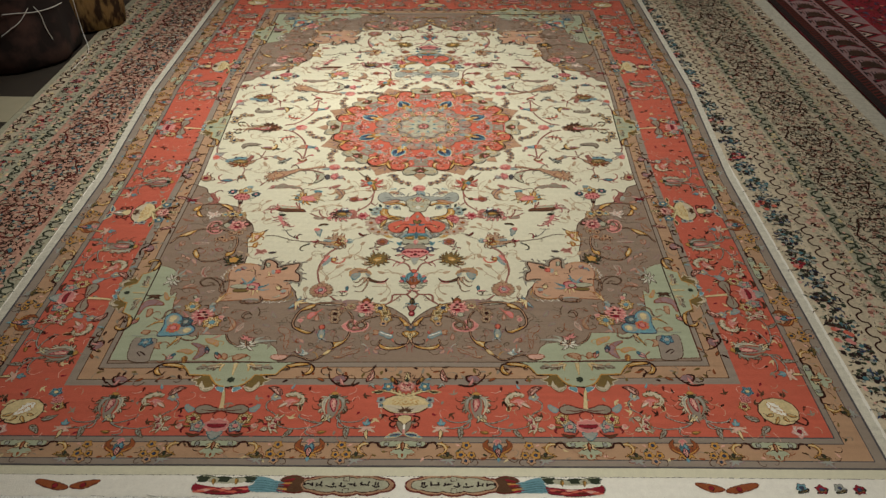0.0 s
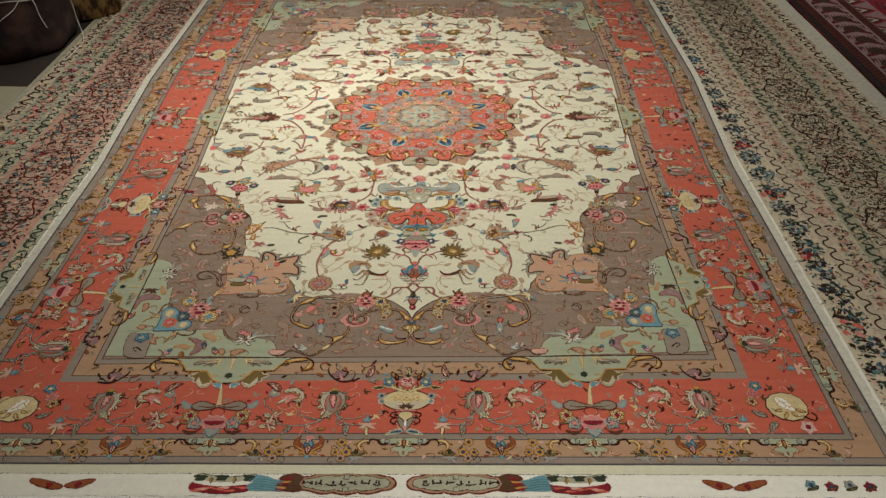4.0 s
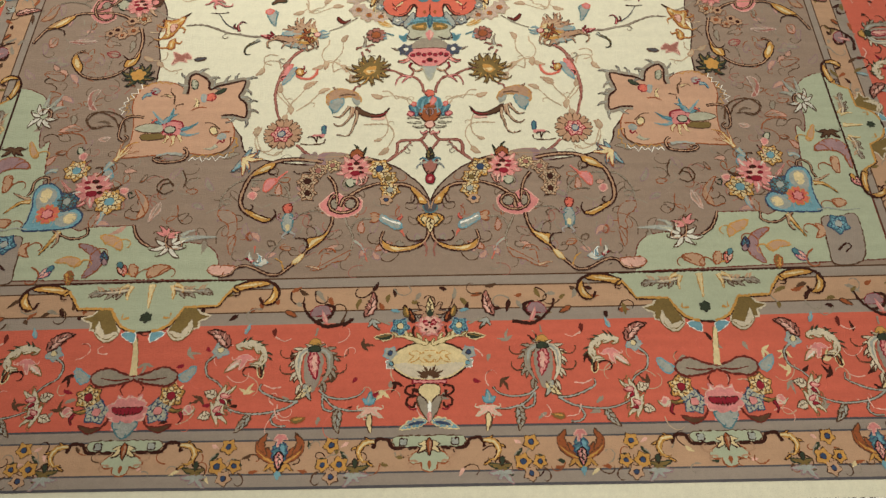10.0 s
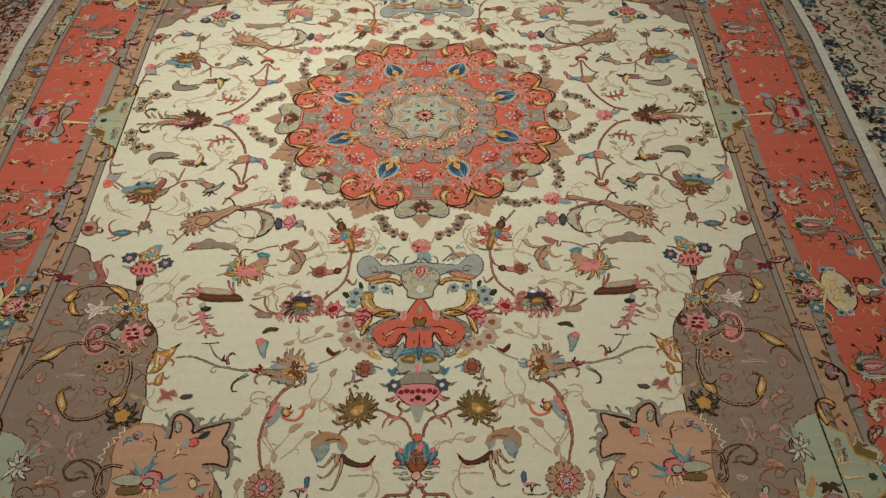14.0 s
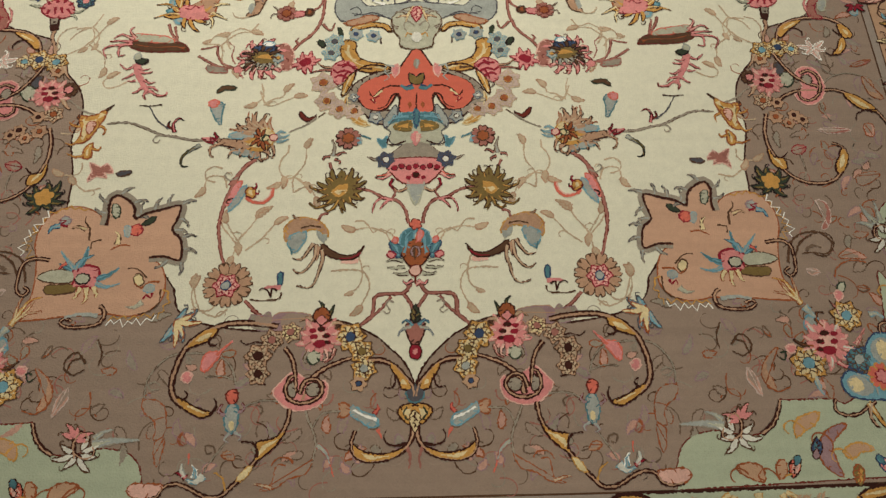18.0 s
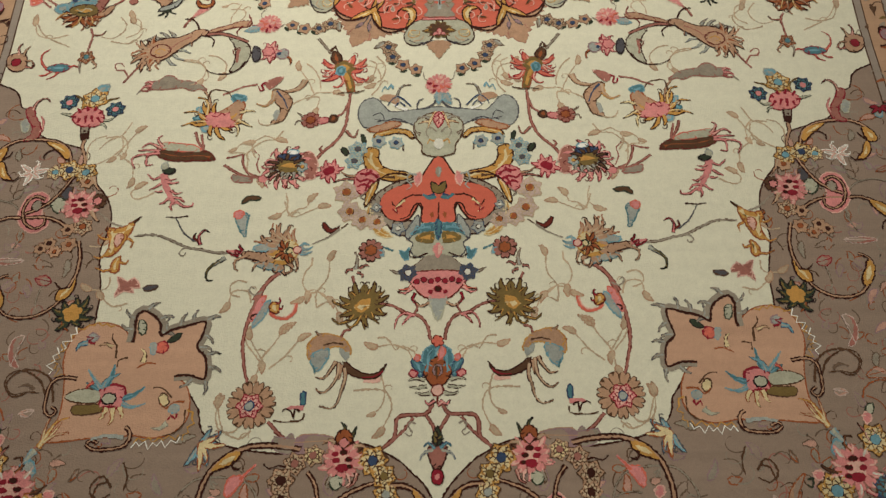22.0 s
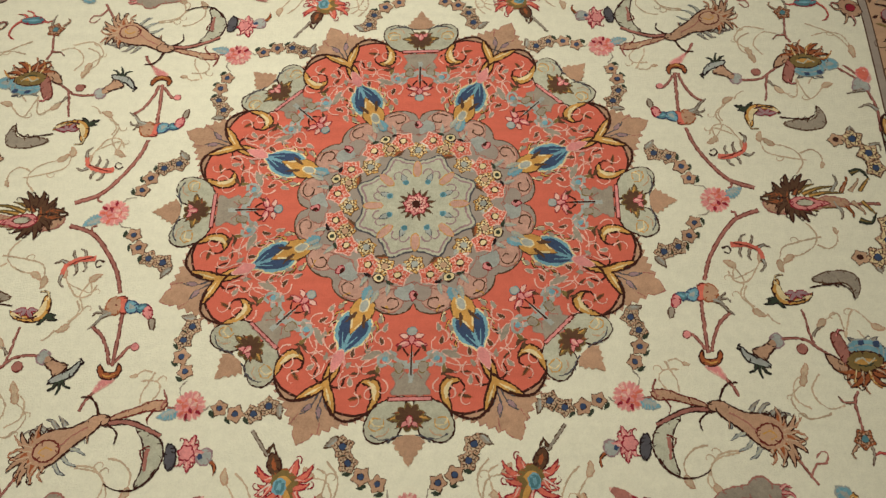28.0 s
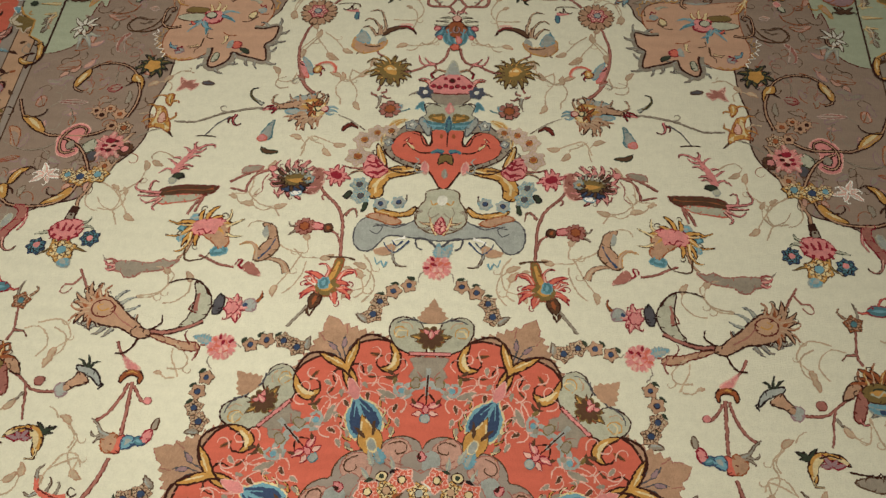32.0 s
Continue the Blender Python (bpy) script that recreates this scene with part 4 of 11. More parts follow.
# crescent leaf and its comb
d4("crescent_leaf", shape([(0.581, 0.151), (0.575, 0.168), (0.579, 0.185), (0.591, 0.195), (0.609, 0.195), (0.628, 0.189), (0.637, 0.176), (0.626, 0.183), (0.609, 0.186), (0.595, 0.182), (0.587, 0.170), (0.586, 0.155)], "gold", 3, "brown", 0.0024) + shape([(0.582, 0.159), (0.581, 0.174), (0.589, 0.185), (0.601, 0.190), (0.592, 0.178), (0.586, 0.164)], "straw", 5) + line([(0.592, 0.187), (0.608, 0.192), (0.625, 0.187)], 0.0034, "brown", 6) + claw([(0.580, 0.160), (0.582, 0.145), (0.596, 0.144)], 0.0040, "straw", "umber") + flames(6, -60, 60, 0.0, 0.020, 0.006, "dkgreen", "black", 30, 2, (0.578, 0.183))[:14])
d4("comb_leaf", shape([(0.641, 0.153), (0.667, 0.141), (0.693, 0.140), (0.710, 0.147), (0.715, 0.166), (0.705, 0.188), (0.702, 0.169), (0.689, 0.159), (0.664, 0.160)], "leafgrey", 3, "umber", 0.0018) + line([(0.635, 0.168), (0.656, 0.164), (0.683, 0.163), (0.698, 0.173), (0.703, 0.192)], 0.0030, "brown", 5) + line([(0.667, 0.166), (0.674, 0.161), (0.679, 0.168), (0.685, 0.161), (0.691, 0.169)], 0.0024, "brown", 5) + flames(4, -60, 60, 0.004, 0.018, 0.008, "mauve", "crimson", 20, 5, (0.610, 0.171)))
# blue lily on its stalk
d4("blue_lily", shape([(0.510, 0.265), (0.520, 0.276), (0.533, 0.284), (0.547, 0.290), (0.553, 0.299), (0.537, 0.296), (0.522, 0.290), (0.514, 0.280)], "bluegrey", 4, "black", 0.0026) + shape([(0.529, 0.271), (0.547, 0.265), (0.562, 0.255), (0.565, 0.266), (0.552, 0.278), (0.547, 0.288), (0.535, 0.280)], "fawn", 4, "brown", 0.0018) + claw([(0.533, 0.291), (0.528, 0.304), (0.518, 0.307)], 0.0050, "dkgreen", "black") + claw([(0.536, 0.293), (0.535, 0.308), (0.539, 0.318)], 0.0050, "dkgreen", "black") + claw([(0.539, 0.295), (0.545, 0.307), (0.553, 0.311)], 0.0050, "dkgreen", "black") + claw([(0.513, 0.271), (0.505, 0.267), (0.511, 0.260)], 0.0040, "black", "black") + shape([(0.559, 0.252), (0.569, 0.245), (0.576, 0.252), (0.577, 0.263), (0.566, 0.268)], "bluegrey", 3, "mauve", 0.0014))
d4("vine", stem([(0.572, 0.254), (0.597, 0.253), (0.616, 0.257), (0.627, 0.267)], 0.0050) + stem([(0.627, 0.267), (0.621, 0.243), (0.619, 0.222), (0.615, 0.205)], 0.0050, 0.0035) + claw([(0.626, 0.251), (0.633, 0.240), (0.646, 0.234)], 0.0040, "leafgrey", "umber") + put(disc(0.008, "stem", 3, "redline", 0.0012), 0.606, 0.271) + stem([(0.627, 0.267), (0.644, 0.280), (0.658, 0.287)], 0.0045))
# olive palmette with a blue fringe beside the border
d4("palmette", shape([(0.670, 0.295), (0.679, 0.282), (0.695, 0.278), (0.714, 0.281), (0.727, 0.289), (0.720, 0.302), (0.697, 0.310), (0.679, 0.306)], "olive", 6, "brown", 0.0022) + line([(0.683, 0.293), (0.695, 0.288), (0.704, 0.297), (0.714, 0.289)], 0.0036, "sage", 8) + line([(0.687, 0.299), (0.699, 0.302), (0.711, 0.297)], 0.0024, "dkgreen", 8) + shape([(0.676, 0.274), (0.685, 0.261), (0.707, 0.259), (0.727, 0.265), (0.728, 0.284), (0.708, 0.275), (0.686, 0.277)], "blue", 5, "bluegrey", 0.0014) + shape([(0.694, 0.261), (0.703, 0.259), (0.701, 0.267), (0.693, 0.267)], "navy", 7) + shape([(0.717, 0.262), (0.726, 0.262), (0.724, 0.271), (0.716, 0.270)], "navy", 7) + shape([(0.732, 0.274), (0.753, 0.277), (0.757, 0.288), (0.747, 0.298), (0.728, 0.295)], "blue", 3, "bluegrey", 0.0014) + shape([(0.663, 0.287), (0.655, 0.263), (0.655, 0.249), (0.664, 0.246), (0.672, 0.263), (0.677, 0.282), (0.668, 0.298)], "stem", 5, "redline", 0.0018) + shape([(0.641, 0.281), (0.655, 0.287), (0.671, 0.301), (0.665, 0.311), (0.650, 0.303)], "fawn", 4, "brown", 0.0018) + claw([(0.684, 0.304), (0.678, 0.325), (0.684, 0.338)], 0.0070, "gold", "rust", 4) + claw([(0.692, 0.307), (0.691, 0.330), (0.697, 0.346)], 0.0070, "fawn", "rust", 4) + claw([(0.702, 0.307), (0.707, 0.326), (0.718, 0.336)], 0.0070, "gold", "rust", 4) + claw([(0.713, 0.305), (0.726, 0.313), (0.736, 0.329)], 0.0070, "fawn", "rust", 4) + claw([(0.721, 0.300), (0.738, 0.300), (0.751, 0.317)], 0.0060, "gold", "rust", 4) + claw([(0.677, 0.304), (0.668, 0.319), (0.670, 0.332)], 0.0055, "fawn", "rust", 4) + claw([(0.661, 0.252), (0.667, 0.241), (0.675, 0.244)], 0.0035, "pink", "redline", 5) + put(flames(9, -80, 80, 0.014, 0.030, 0.008, "rust", "brown", 40, 3), 0.699, 0.299, 0) + put(flames(5, -50, 50, 0.012, 0.022, 0.008, "leafgrey", "slate", 30, 3), 0.702, 0.283, 180), label="olive palmette with blue and orange fringe")
d4("vine", stem([(0.755, 0.277), (0.776, 0.259), (0.794, 0.243)], 0.0045) + stem([(0.679, 0.340), (0.672, 0.358), (0.674, 0.381), (0.676, 0.401)], 0.0050, 0.0040) + claw([(0.672, 0.358), (0.655, 0.357), (0.648, 0.347)], 0.0035, "stem", "umber") + shape([(0.775, 0.223), (0.789, 0.229), (0.803, 0.221), (0.804, 0.238), (0.788, 0.251), (0.779, 0.243)], "bluegrey", 3, "mauve", 0.0012) + shape([(0.794, 0.246), (0.806, 0.241), (0.811, 0.255), (0.803, 0.276), (0.797, 0.260)], "pink", 3, "bloom", 0.001))
d4("small_flower", put(floret(0.016, "rust", "teal", "umber", 5), 0.675, 0.413) + claw([(0.663, 0.422), (0.652, 0.434), (0.657, 0.442)], 0.004, "fawn", "umber") + claw([(0.683, 0.423), (0.684, 0.438), (0.679, 0.452)], 0.004, "leafgrey", "umber"))
d4("flame_leaf", shape([(0.701, 0.436), (0.717, 0.429), (0.736, 0.432), (0.745, 0.440), (0.729, 0.446), (0.711, 0.446)], "teal", 4, "crimson", 0.0022) + claw([(0.743, 0.440), (0.758, 0.421), (0.759, 0.401), (0.747, 0.391)], 0.0040, "coral", "crimson") + claw([(0.703, 0.436), (0.693, 0.433), (0.684, 0.438)], 0.0030, "coral", "crimson") + claw([(0.721, 0.444), (0.726, 0.458), (0.739, 0.464)], 0.0035, "coral", "crimson") + claw([(0.733, 0.444), (0.743, 0.454), (0.755, 0.455)], 0.0035, "coral", "crimson"))
d4("edge_flower", shape([(0.790, 0.407), (0.807, 0.400), (0.823, 0.408), (0.818, 0.433), (0.799, 0.444), (0.785, 0.434)], "fawn", 4, "brown", 0.0018) + claw([(0.796, 0.407), (0.792, 0.390), (0.786, 0.382)], 0.0060, "fawn", "brown", 4) + claw([(0.804, 0.403), (0.808, 0.385), (0.802, 0.375)], 0.0060, "stem", "brown", 4) + claw([(0.789, 0.419), (0.777, 0.419), (0.767, 0.433)], 0.0050, "fawn", "brown", 4) + claw([(0.786, 0.432), (0.772, 0.436), (0.772, 0.424)], 0.0050, "stem", "brown", 4) + disc(0.009, "crimson", 6, "brown", at=(0.805, 0.422)))
# great plumed palmette, its calyx and the branch to the rose
plume = shape([(0.465, 0.353), (0.481, 0.359), (0.502, 0.370), (0.529, 0.373), (0.552, 0.384), (0.562, 0.404), (0.552, 0.421), (0.531, 0.425), (0.513, 0.412), (0.495, 0.394), (0.476, 0.379), (0.465, 0.368)], "fawn", 5, "brown", 0.0030)
plume += shape([(0.517, 0.398), (0.533, 0.388), (0.549, 0.394), (0.552, 0.409), (0.538, 0.418), (0.523, 0.413)], "tan", 7, "redline", 0.0026) + line([(0.525, 0.403), (0.536, 0.398), (0.545, 0.406), (0.536, 0.411)], 0.0030, "gold", 8) + line([(0.479, 0.369), (0.501, 0.382), (0.517, 0.398)], 0.0026, "stem", 7)
for a in ([(0.513, 0.367), (0.519, 0.358), (0.528, 0.350)], [(0.525, 0.370), (0.535, 0.358), (0.544, 0.356)], [(0.539, 0.376), (0.551, 0.366), (0.559, 0.369)], [(0.549, 0.381), (0.563, 0.372), (0.574, 0.377)]):
    plume += claw(a, 0.0090, "leafgrey", "slate", 3, 0.0020)
for a in ([(0.557, 0.397), (0.576, 0.392), (0.587, 0.378)], [(0.557, 0.404), (0.579, 0.400), (0.590, 0.408)], [(0.558, 0.411), (0.578, 0.415), (0.591, 0.410)], [(0.553, 0.419), (0.569, 0.431), (0.572, 0.446)], [(0.544, 0.423), (0.551, 0.440), (0.547, 0.450)], [(0.535, 0.425), (0.539, 0.440), (0.531, 0.447)]):
    plume += claw(a, 0.0062, "fawn", "rust", 4, 0.0024)
for a in ([(0.495, 0.389), (0.484, 0.384), (0.480, 0.394)], [(0.500, 0.400), (0.487, 0.404), (0.476, 0.411)], [(0.509, 0.412), (0.499, 0.422), (0.486, 0.426)], [(0.519, 0.422), (0.511, 0.434), (0.500, 0.439)]):
    plume += claw(a, 0.0080, "bluegrey", "slate", 3, 0.0016)
plume += put(flames(9, -75, 75, 0.010, 0.034, 0.009, "fawn", "brown", 36, 3), 0.546, 0.409, -100) + put(flames(7, -80, 80, 0.008, 0.026, 0.008, "rust", "brown", 30, 3), 0.539, 0.403, -90)
d4("palmette", plume, label="large feathered palmette")
d4("calyx", shape([(0.450, 0.355), (0.465, 0.351), (0.481, 0.359), (0.473, 0.371), (0.461, 0.366), (0.453, 0.365)], "fawn", 6, "brown", 0.0022) + line([(0.467, 0.351), (0.474, 0.333), (0.485, 0.323), (0.498, 0.323)], 0.0042, "brown", 5, 0.0022) + line([(0.455, 0.363), (0.441, 0.373), (0.434, 0.382), (0.437, 0.395)], 0.0034, "brown", 5, 0.0020) + claw([(0.469, 0.371), (0.478, 0.381), (0.476, 0.394)], 0.0050, "fawn", "brown", 5))
d4("vine", stroke([(0.455, 0.365), (0.432, 0.362), (0.411, 0.366), (0.387, 0.376), (0.369, 0.385)], 0.0100, "brown", 3, 0.0080) + stroke([(0.455, 0.365), (0.432, 0.362), (0.411, 0.366), (0.387, 0.376), (0.369, 0.385)], 0.0056, "stem", 4, 0.0048) + stem([(0.567, 0.431), (0.585, 0.463), (0.594, 0.477)], 0.0050, 0.0040) + line([(0.587, 0.463), (0.598, 0.447), (0.611, 0.447), (0.616, 0.433), (0.606, 0.430), (0.598, 0.440)], 0.0036, "stem", 3))
d4("branch_leaf", shape([(0.366, 0.334), (0.387, 0.332), (0.409, 0.341), (0.434, 0.349), (0.449, 0.358), (0.425, 0.354), (0.396, 0.346), (0.373, 0.345)], "fawn", 3, "redline", 0.0016) + claw([(0.376, 0.342), (0.368, 0.329), (0.374, 0.314)], 0.0040, "stem", "redline") + line([(0.382, 0.342), (0.393, 0.358), (0.390, 0.368)], 0.0026, "redline", 3) + stem([(0.365, 0.342), (0.333, 0.346)], 0.0040))
# horn with its crimson flower
d4("horn_leaf", shape([(0.366, 0.397), (0.373, 0.388), (0.389, 0.378), (0.406, 0.374), (0.394, 0.391), (0.388, 0.418), (0.390, 0.439), (0.395, 0.459), (0.380, 0.451), (0.368, 0.436), (0.362, 0.417)], "sage", 3, "brown", 0.0026) + line([(0.368, 0.434), (0.383, 0.456), (0.405, 0.464), (0.428, 0.460), (0.441, 0.453)], 0.0034, "brown", 5) + stroke([(0.384, 0.403), (0.386, 0.418), (0.384, 0.437)], 0.0070, "stem", 5, 0.003) + line([(0.382, 0.400), (0.396, 0.406), (0.390, 0.420)], 0.0028, "redline", 6))
d4("crimson_flower", put(flames(7, -100, 100, 0.004, 0.021, 0.011, "pink", "crimson", 12, 4) + disc(0.010, "pink", 6, "crimson", 0.002, wave=0.3, lobes=6), 0.327, 0.411, 84) + shape([(0.345, 0.404), (0.355, 0.399), (0.357, 0.419), (0.349, 0.436), (0.342, 0.426)], "slate", 7, "black", 0.0022) + shape([(0.290, 0.409), (0.303, 0.407), (0.312, 0.417), (0.301, 0.429), (0.291, 0.424)], "bluegrey", 4, "mauve", 0.0014) + put(disc(0.004, "navy", 6), 0.306, 0.417) + claw([(0.289, 0.424), (0.282, 0.433), (0.283, 0.445)], 0.0055, "rust", "brown", 4))
# three-headed spray by the side scrolls
tuft = shape([(0.613, 0.558), (0.622, 0.542), (0.637, 0.536), (0.653, 0.537), (0.667, 0.546), (0.667, 0.562), (0.655, 0.572), (0.644, 0.576), (0.623, 0.576), (0.615, 0.569)], "pink", 4, "crimson", 0.0018)
for i, a in enumerate(([(0.623, 0.549), (0.616, 0.542)], [(0.632, 0.543), (0.631, 0.531)], [(0.644, 0.541), (0.649, 0.530)], [(0.657, 0.546), (0.665, 0.535)], [(0.663, 0.555), (0.673, 0.553)], [(0.625, 0.556), (0.617, 0.567)], [(0.636, 0.552), (0.631, 0.567)], [(0.646, 0.552), (0.644, 0.570)], [(0.656, 0.557), (0.658, 0.568)])):
    tuft += line(a, 0.0060, "crimson", 6, 0.0030)
d4("carnation", tuft, label="crimson carnation head")
d4("flower_spray", put(floret(0.024, "gold", "blue", "umber", 6), 0.637, 0.514) + put(floret(0.017, "navy", "blue", "black", 7), 0.683, 0.520) + put(disc(0.006, "pink", 7), 0.682, 0.522) + put(floret(0.017, "navy", "pink", "black", 7), 0.595, 0.539) + claw([(0.623, 0.522), (0.610, 0.517), (0.593, 0.512)], 0.0070, "olive", "umber") + claw([(0.656, 0.535), (0.658, 0.517), (0.677, 0.503)], 0.0070, "olive", "umber") + claw([(0.671, 0.551), (0.686, 0.547), (0.694, 0.545)], 0.0070, "sage", "dkgreen") + claw([(0.616, 0.562), (0.602, 0.564), (0.594, 0.557)], 0.0070, "sage", "dkgreen") + claw([(0.618, 0.569), (0.607, 0.575), (0.604, 0.584)], 0.0060, "sage", "dkgreen") + shape([(0.618, 0.481), (0.635, 0.483), (0.640, 0.498), (0.627, 0.502), (0.617, 0.492)], "blue", 3, "bluegrey", 0.001), label="navy and gold florets round a carnation")
d4("vine", stroke([(0.642, 0.576), (0.640, 0.593), (0.637, 0.606)], 0.0190, "brown", 3, 0.0140) + stroke([(0.642, 0.578), (0.641, 0.591)], 0.0120, "leafgrey", 4, 0.0100) + stroke([(0.639, 0.587), (0.644, 0.587)], 0.004, "brown", 5) + vine([(0.637, 0.606), (0.638, 0.621), (0.629, 0.642), (0.625, 0.660)], 0.0085, "fawn", "brown", 0.0060))
# gold and pink bird-winged flower
d4("gold_flower", shape([(0.367, 0.582), (0.379, 0.570), (0.383, 0.554), (0.396, 0.557), (0.414, 0.553), (0.425, 0.562), (0.425, 0.575), (0.410, 0.584), (0.386, 0.587)], "pink", 5, "crimson", 0.0026) + line([(0.390, 0.561), (0.398, 0.555), (0.405, 0.564), (0.415, 0.560)], 0.0032, "crimson", 7) + shape([(0.364, 0.576), (0.361, 0.556), (0.358, 0.536), (0.371, 0.525), (0.383, 0.539), (0.406, 0.557), (0.384, 0.561), (0.374, 0.574)], "fawn", 4, "rust", 0.0016) + claw([(0.425, 0.558), (0.425, 0.536), (0.435, 0.520), (0.447, 0.518)], 0.0080, "gold", "brown", 4) + claw([(0.424, 0.569), (0.444, 0.550), (0.468, 0.551)], 0.0070, "gold", "brown", 4) + claw([(0.425, 0.573), (0.443, 0.572), (0.468, 0.581)], 0.0060, "gold", "brown", 4) + claw([(0.372, 0.578), (0.363, 0.591), (0.364, 0.608)], 0.0080, "straw", "brown", 4) + claw([(0.367, 0.571), (0.352, 0.580), (0.338, 0.588)], 0.0070, "straw", "brown", 4) + claw([(0.363, 0.556), (0.352, 0.551), (0.336, 0.553)], 0.0070, "straw", "brown", 4) + shape([(0.358, 0.518), (0.380, 0.512), (0.383, 0.523), (0.372, 0.532), (0.359, 0.527)], "teal", 3, "blue", 0.001) + shape([(0.412, 0.582), (0.431, 0.582), (0.428, 0.595), (0.414, 0.595)], "blue", 3, "bluegrey", 0.001) + shape([(0.436, 0.538), (0.447, 0.541), (0.443, 0.554), (0.434, 0.554)], "blue", 3) + shape([(0.437, 0.558), (0.450, 0.563), (0.445, 0.572), (0.435, 0.569)], "teal", 3) + put(flames(9, -120, 120, 0.014, 0.034, 0.008, "gold", "brown", 44, 3), 0.404, 0.568, -30), label="gold and pink winged flower")
d4("vine", stem([(0.428, 0.601), (0.424, 0.618), (0.420, 0.631)], 0.0045) + line([(0.428, 0.527), (0.424, 0.502), (0.408, 0.501), (0.391, 0.507), (0.385, 0.519)], 0.0036, "umber", 3))
d4("broad_leaf", shape([(0.433, 0.502), (0.448, 0.486), (0.467, 0.479), (0.492, 0.475), (0.501, 0.466), (0.516, 0.465), (0.526, 0.475), (0.542, 0.478), (0.550, 0.488), (0.535, 0.494), (0.508, 0.495), (0.479, 0.492), (0.460, 0.501), (0.448, 0.496)], "leafgrey", 3, "stem", 0.0018) + claw([(0.537, 0.482), (0.546, 0.476), (0.553, 0.481)], 0.006, "pink", "crimson", 4) + claw([(0.538, 0.487), (0.552, 0.488), (0.558, 0.497)], 0.006, "pink", "crimson", 4) + claw([(0.537, 0.492), (0.546, 0.499), (0.556, 0.497)], 0.005, "stem", "crimson", 4) + line([(0.555, 0.495), (0.564, 0.506)], 0.0030, "leafgrey", 3) + vine([(0.437, 0.502), (0.425, 0.520), (0.420, 0.540), (0.422, 0.556)], 0.0050, "fawn", "umber"))
# bellied leaf and small bud inside
d4("bellied_leaf", claw([(0.250, 0.482), (0.260, 0.501), (0.281, 0.508), (0.306, 0.505)], 0.0140, "fawn", "umber", 3) + shape([(0.281, 0.515), (0.298, 0.504), (0.309, 0.507), (0.301, 0.532), (0.290, 0.547), (0.294, 0.565), (0.304, 0.580), (0.285, 0.575), (0.277, 0.555), (0.271, 0.533)], "fawn", 4, "umber", 0.0014) + line([(0.301, 0.507), (0.285, 0.529), (0.278, 0.549)], 0.0042, "navy", 6) + claw([(0.305, 0.507), (0.307, 0.527), (0.320, 0.541), (0.338, 0.535)], 0.0110, "fawn", "gold", 4) + shape([(0.291, 0.553), (0.299, 0.552), (0.303, 0.565), (0.297, 0.576)], "bluegrey", 5) + line([(0.293, 0.575), (0.309, 0.585), (0.325, 0.581), (0.330, 0.570)], 0.0024, "faint", 3) + shape([(0.291, 0.474), (0.312, 0.477), (0.325, 0.489), (0.316, 0.503), (0.301, 0.491)], "stem", 5) + line([(0.323, 0.487), (0.331, 0.492), (0.326, 0.503), (0.333, 0.505), (0.337, 0.494)], 0.0046, "crimson", 6))
d4("vine", stem([(0.339, 0.490), (0.365, 0.495), (0.385, 0.505), (0.402, 0.512)], 0.0045, 0.0040))
# coral flower under its stalk, with the forked bough
d4("coral_flower", shape([(0.165, 0.446), (0.176, 0.439), (0.192, 0.442), (0.199, 0.457), (0.190, 0.468), (0.178, 0.475), (0.173, 0.493), (0.168, 0.511), (0.158, 0.511), (0.161, 0.486), (0.166, 0.467), (0.158, 0.458)], "olive", 5, "rust", 0.0020) + shape([(0.177, 0.456), (0.189, 0.454), (0.192, 0.468), (0.180, 0.473)], "teal", 7, "blue", 0.0012) + shape([(0.187, 0.425), (0.200, 0.414), (0.205, 0.431), (0.196, 0.445), (0.186, 0.440)], "umber", 5, "brown", 0.0014) + claw([(0.171, 0.444), (0.166, 0.432), (0.160, 0.424)], 0.0080, "coral", "crimson", 4) + claw([(0.163, 0.453), (0.148, 0.455), (0.137, 0.450)], 0.0080, "coral", "crimson", 4) + claw([(0.162, 0.470), (0.151, 0.488), (0.135, 0.487), (0.132, 0.476)], 0.0080, "coral", "crimson", 4) + claw([(0.197, 0.450), (0.207, 0.452), (0.222, 0.441)], 0.0080, "coral", "crimson", 4) + claw([(0.197, 0.461), (0.208, 0.476), (0.220, 0.472)], 0.0080, "coral", "crimson", 4) + claw([(0.182, 0.473), (0.179, 0.491), (0.188, 0.501), (0.198, 0.499)], 0.0070, "coral", "crimson", 4) + claw([(0.197, 0.459), (0.211, 0.467), (0.218, 0.476)], 0.0060, "bloom", "crimson", 4) + line([(0.138, 0.510), (0.158, 0.515), (0.174, 0.514), (0.187, 0.516)], 0.0036, "umber", 6) + put(flames(9, -130, 130, 0.010, 0.036, 0.009, "coral", "crimson", 44, 3), 0.179, 0.458, 0), label="coral palmette with curling petals")
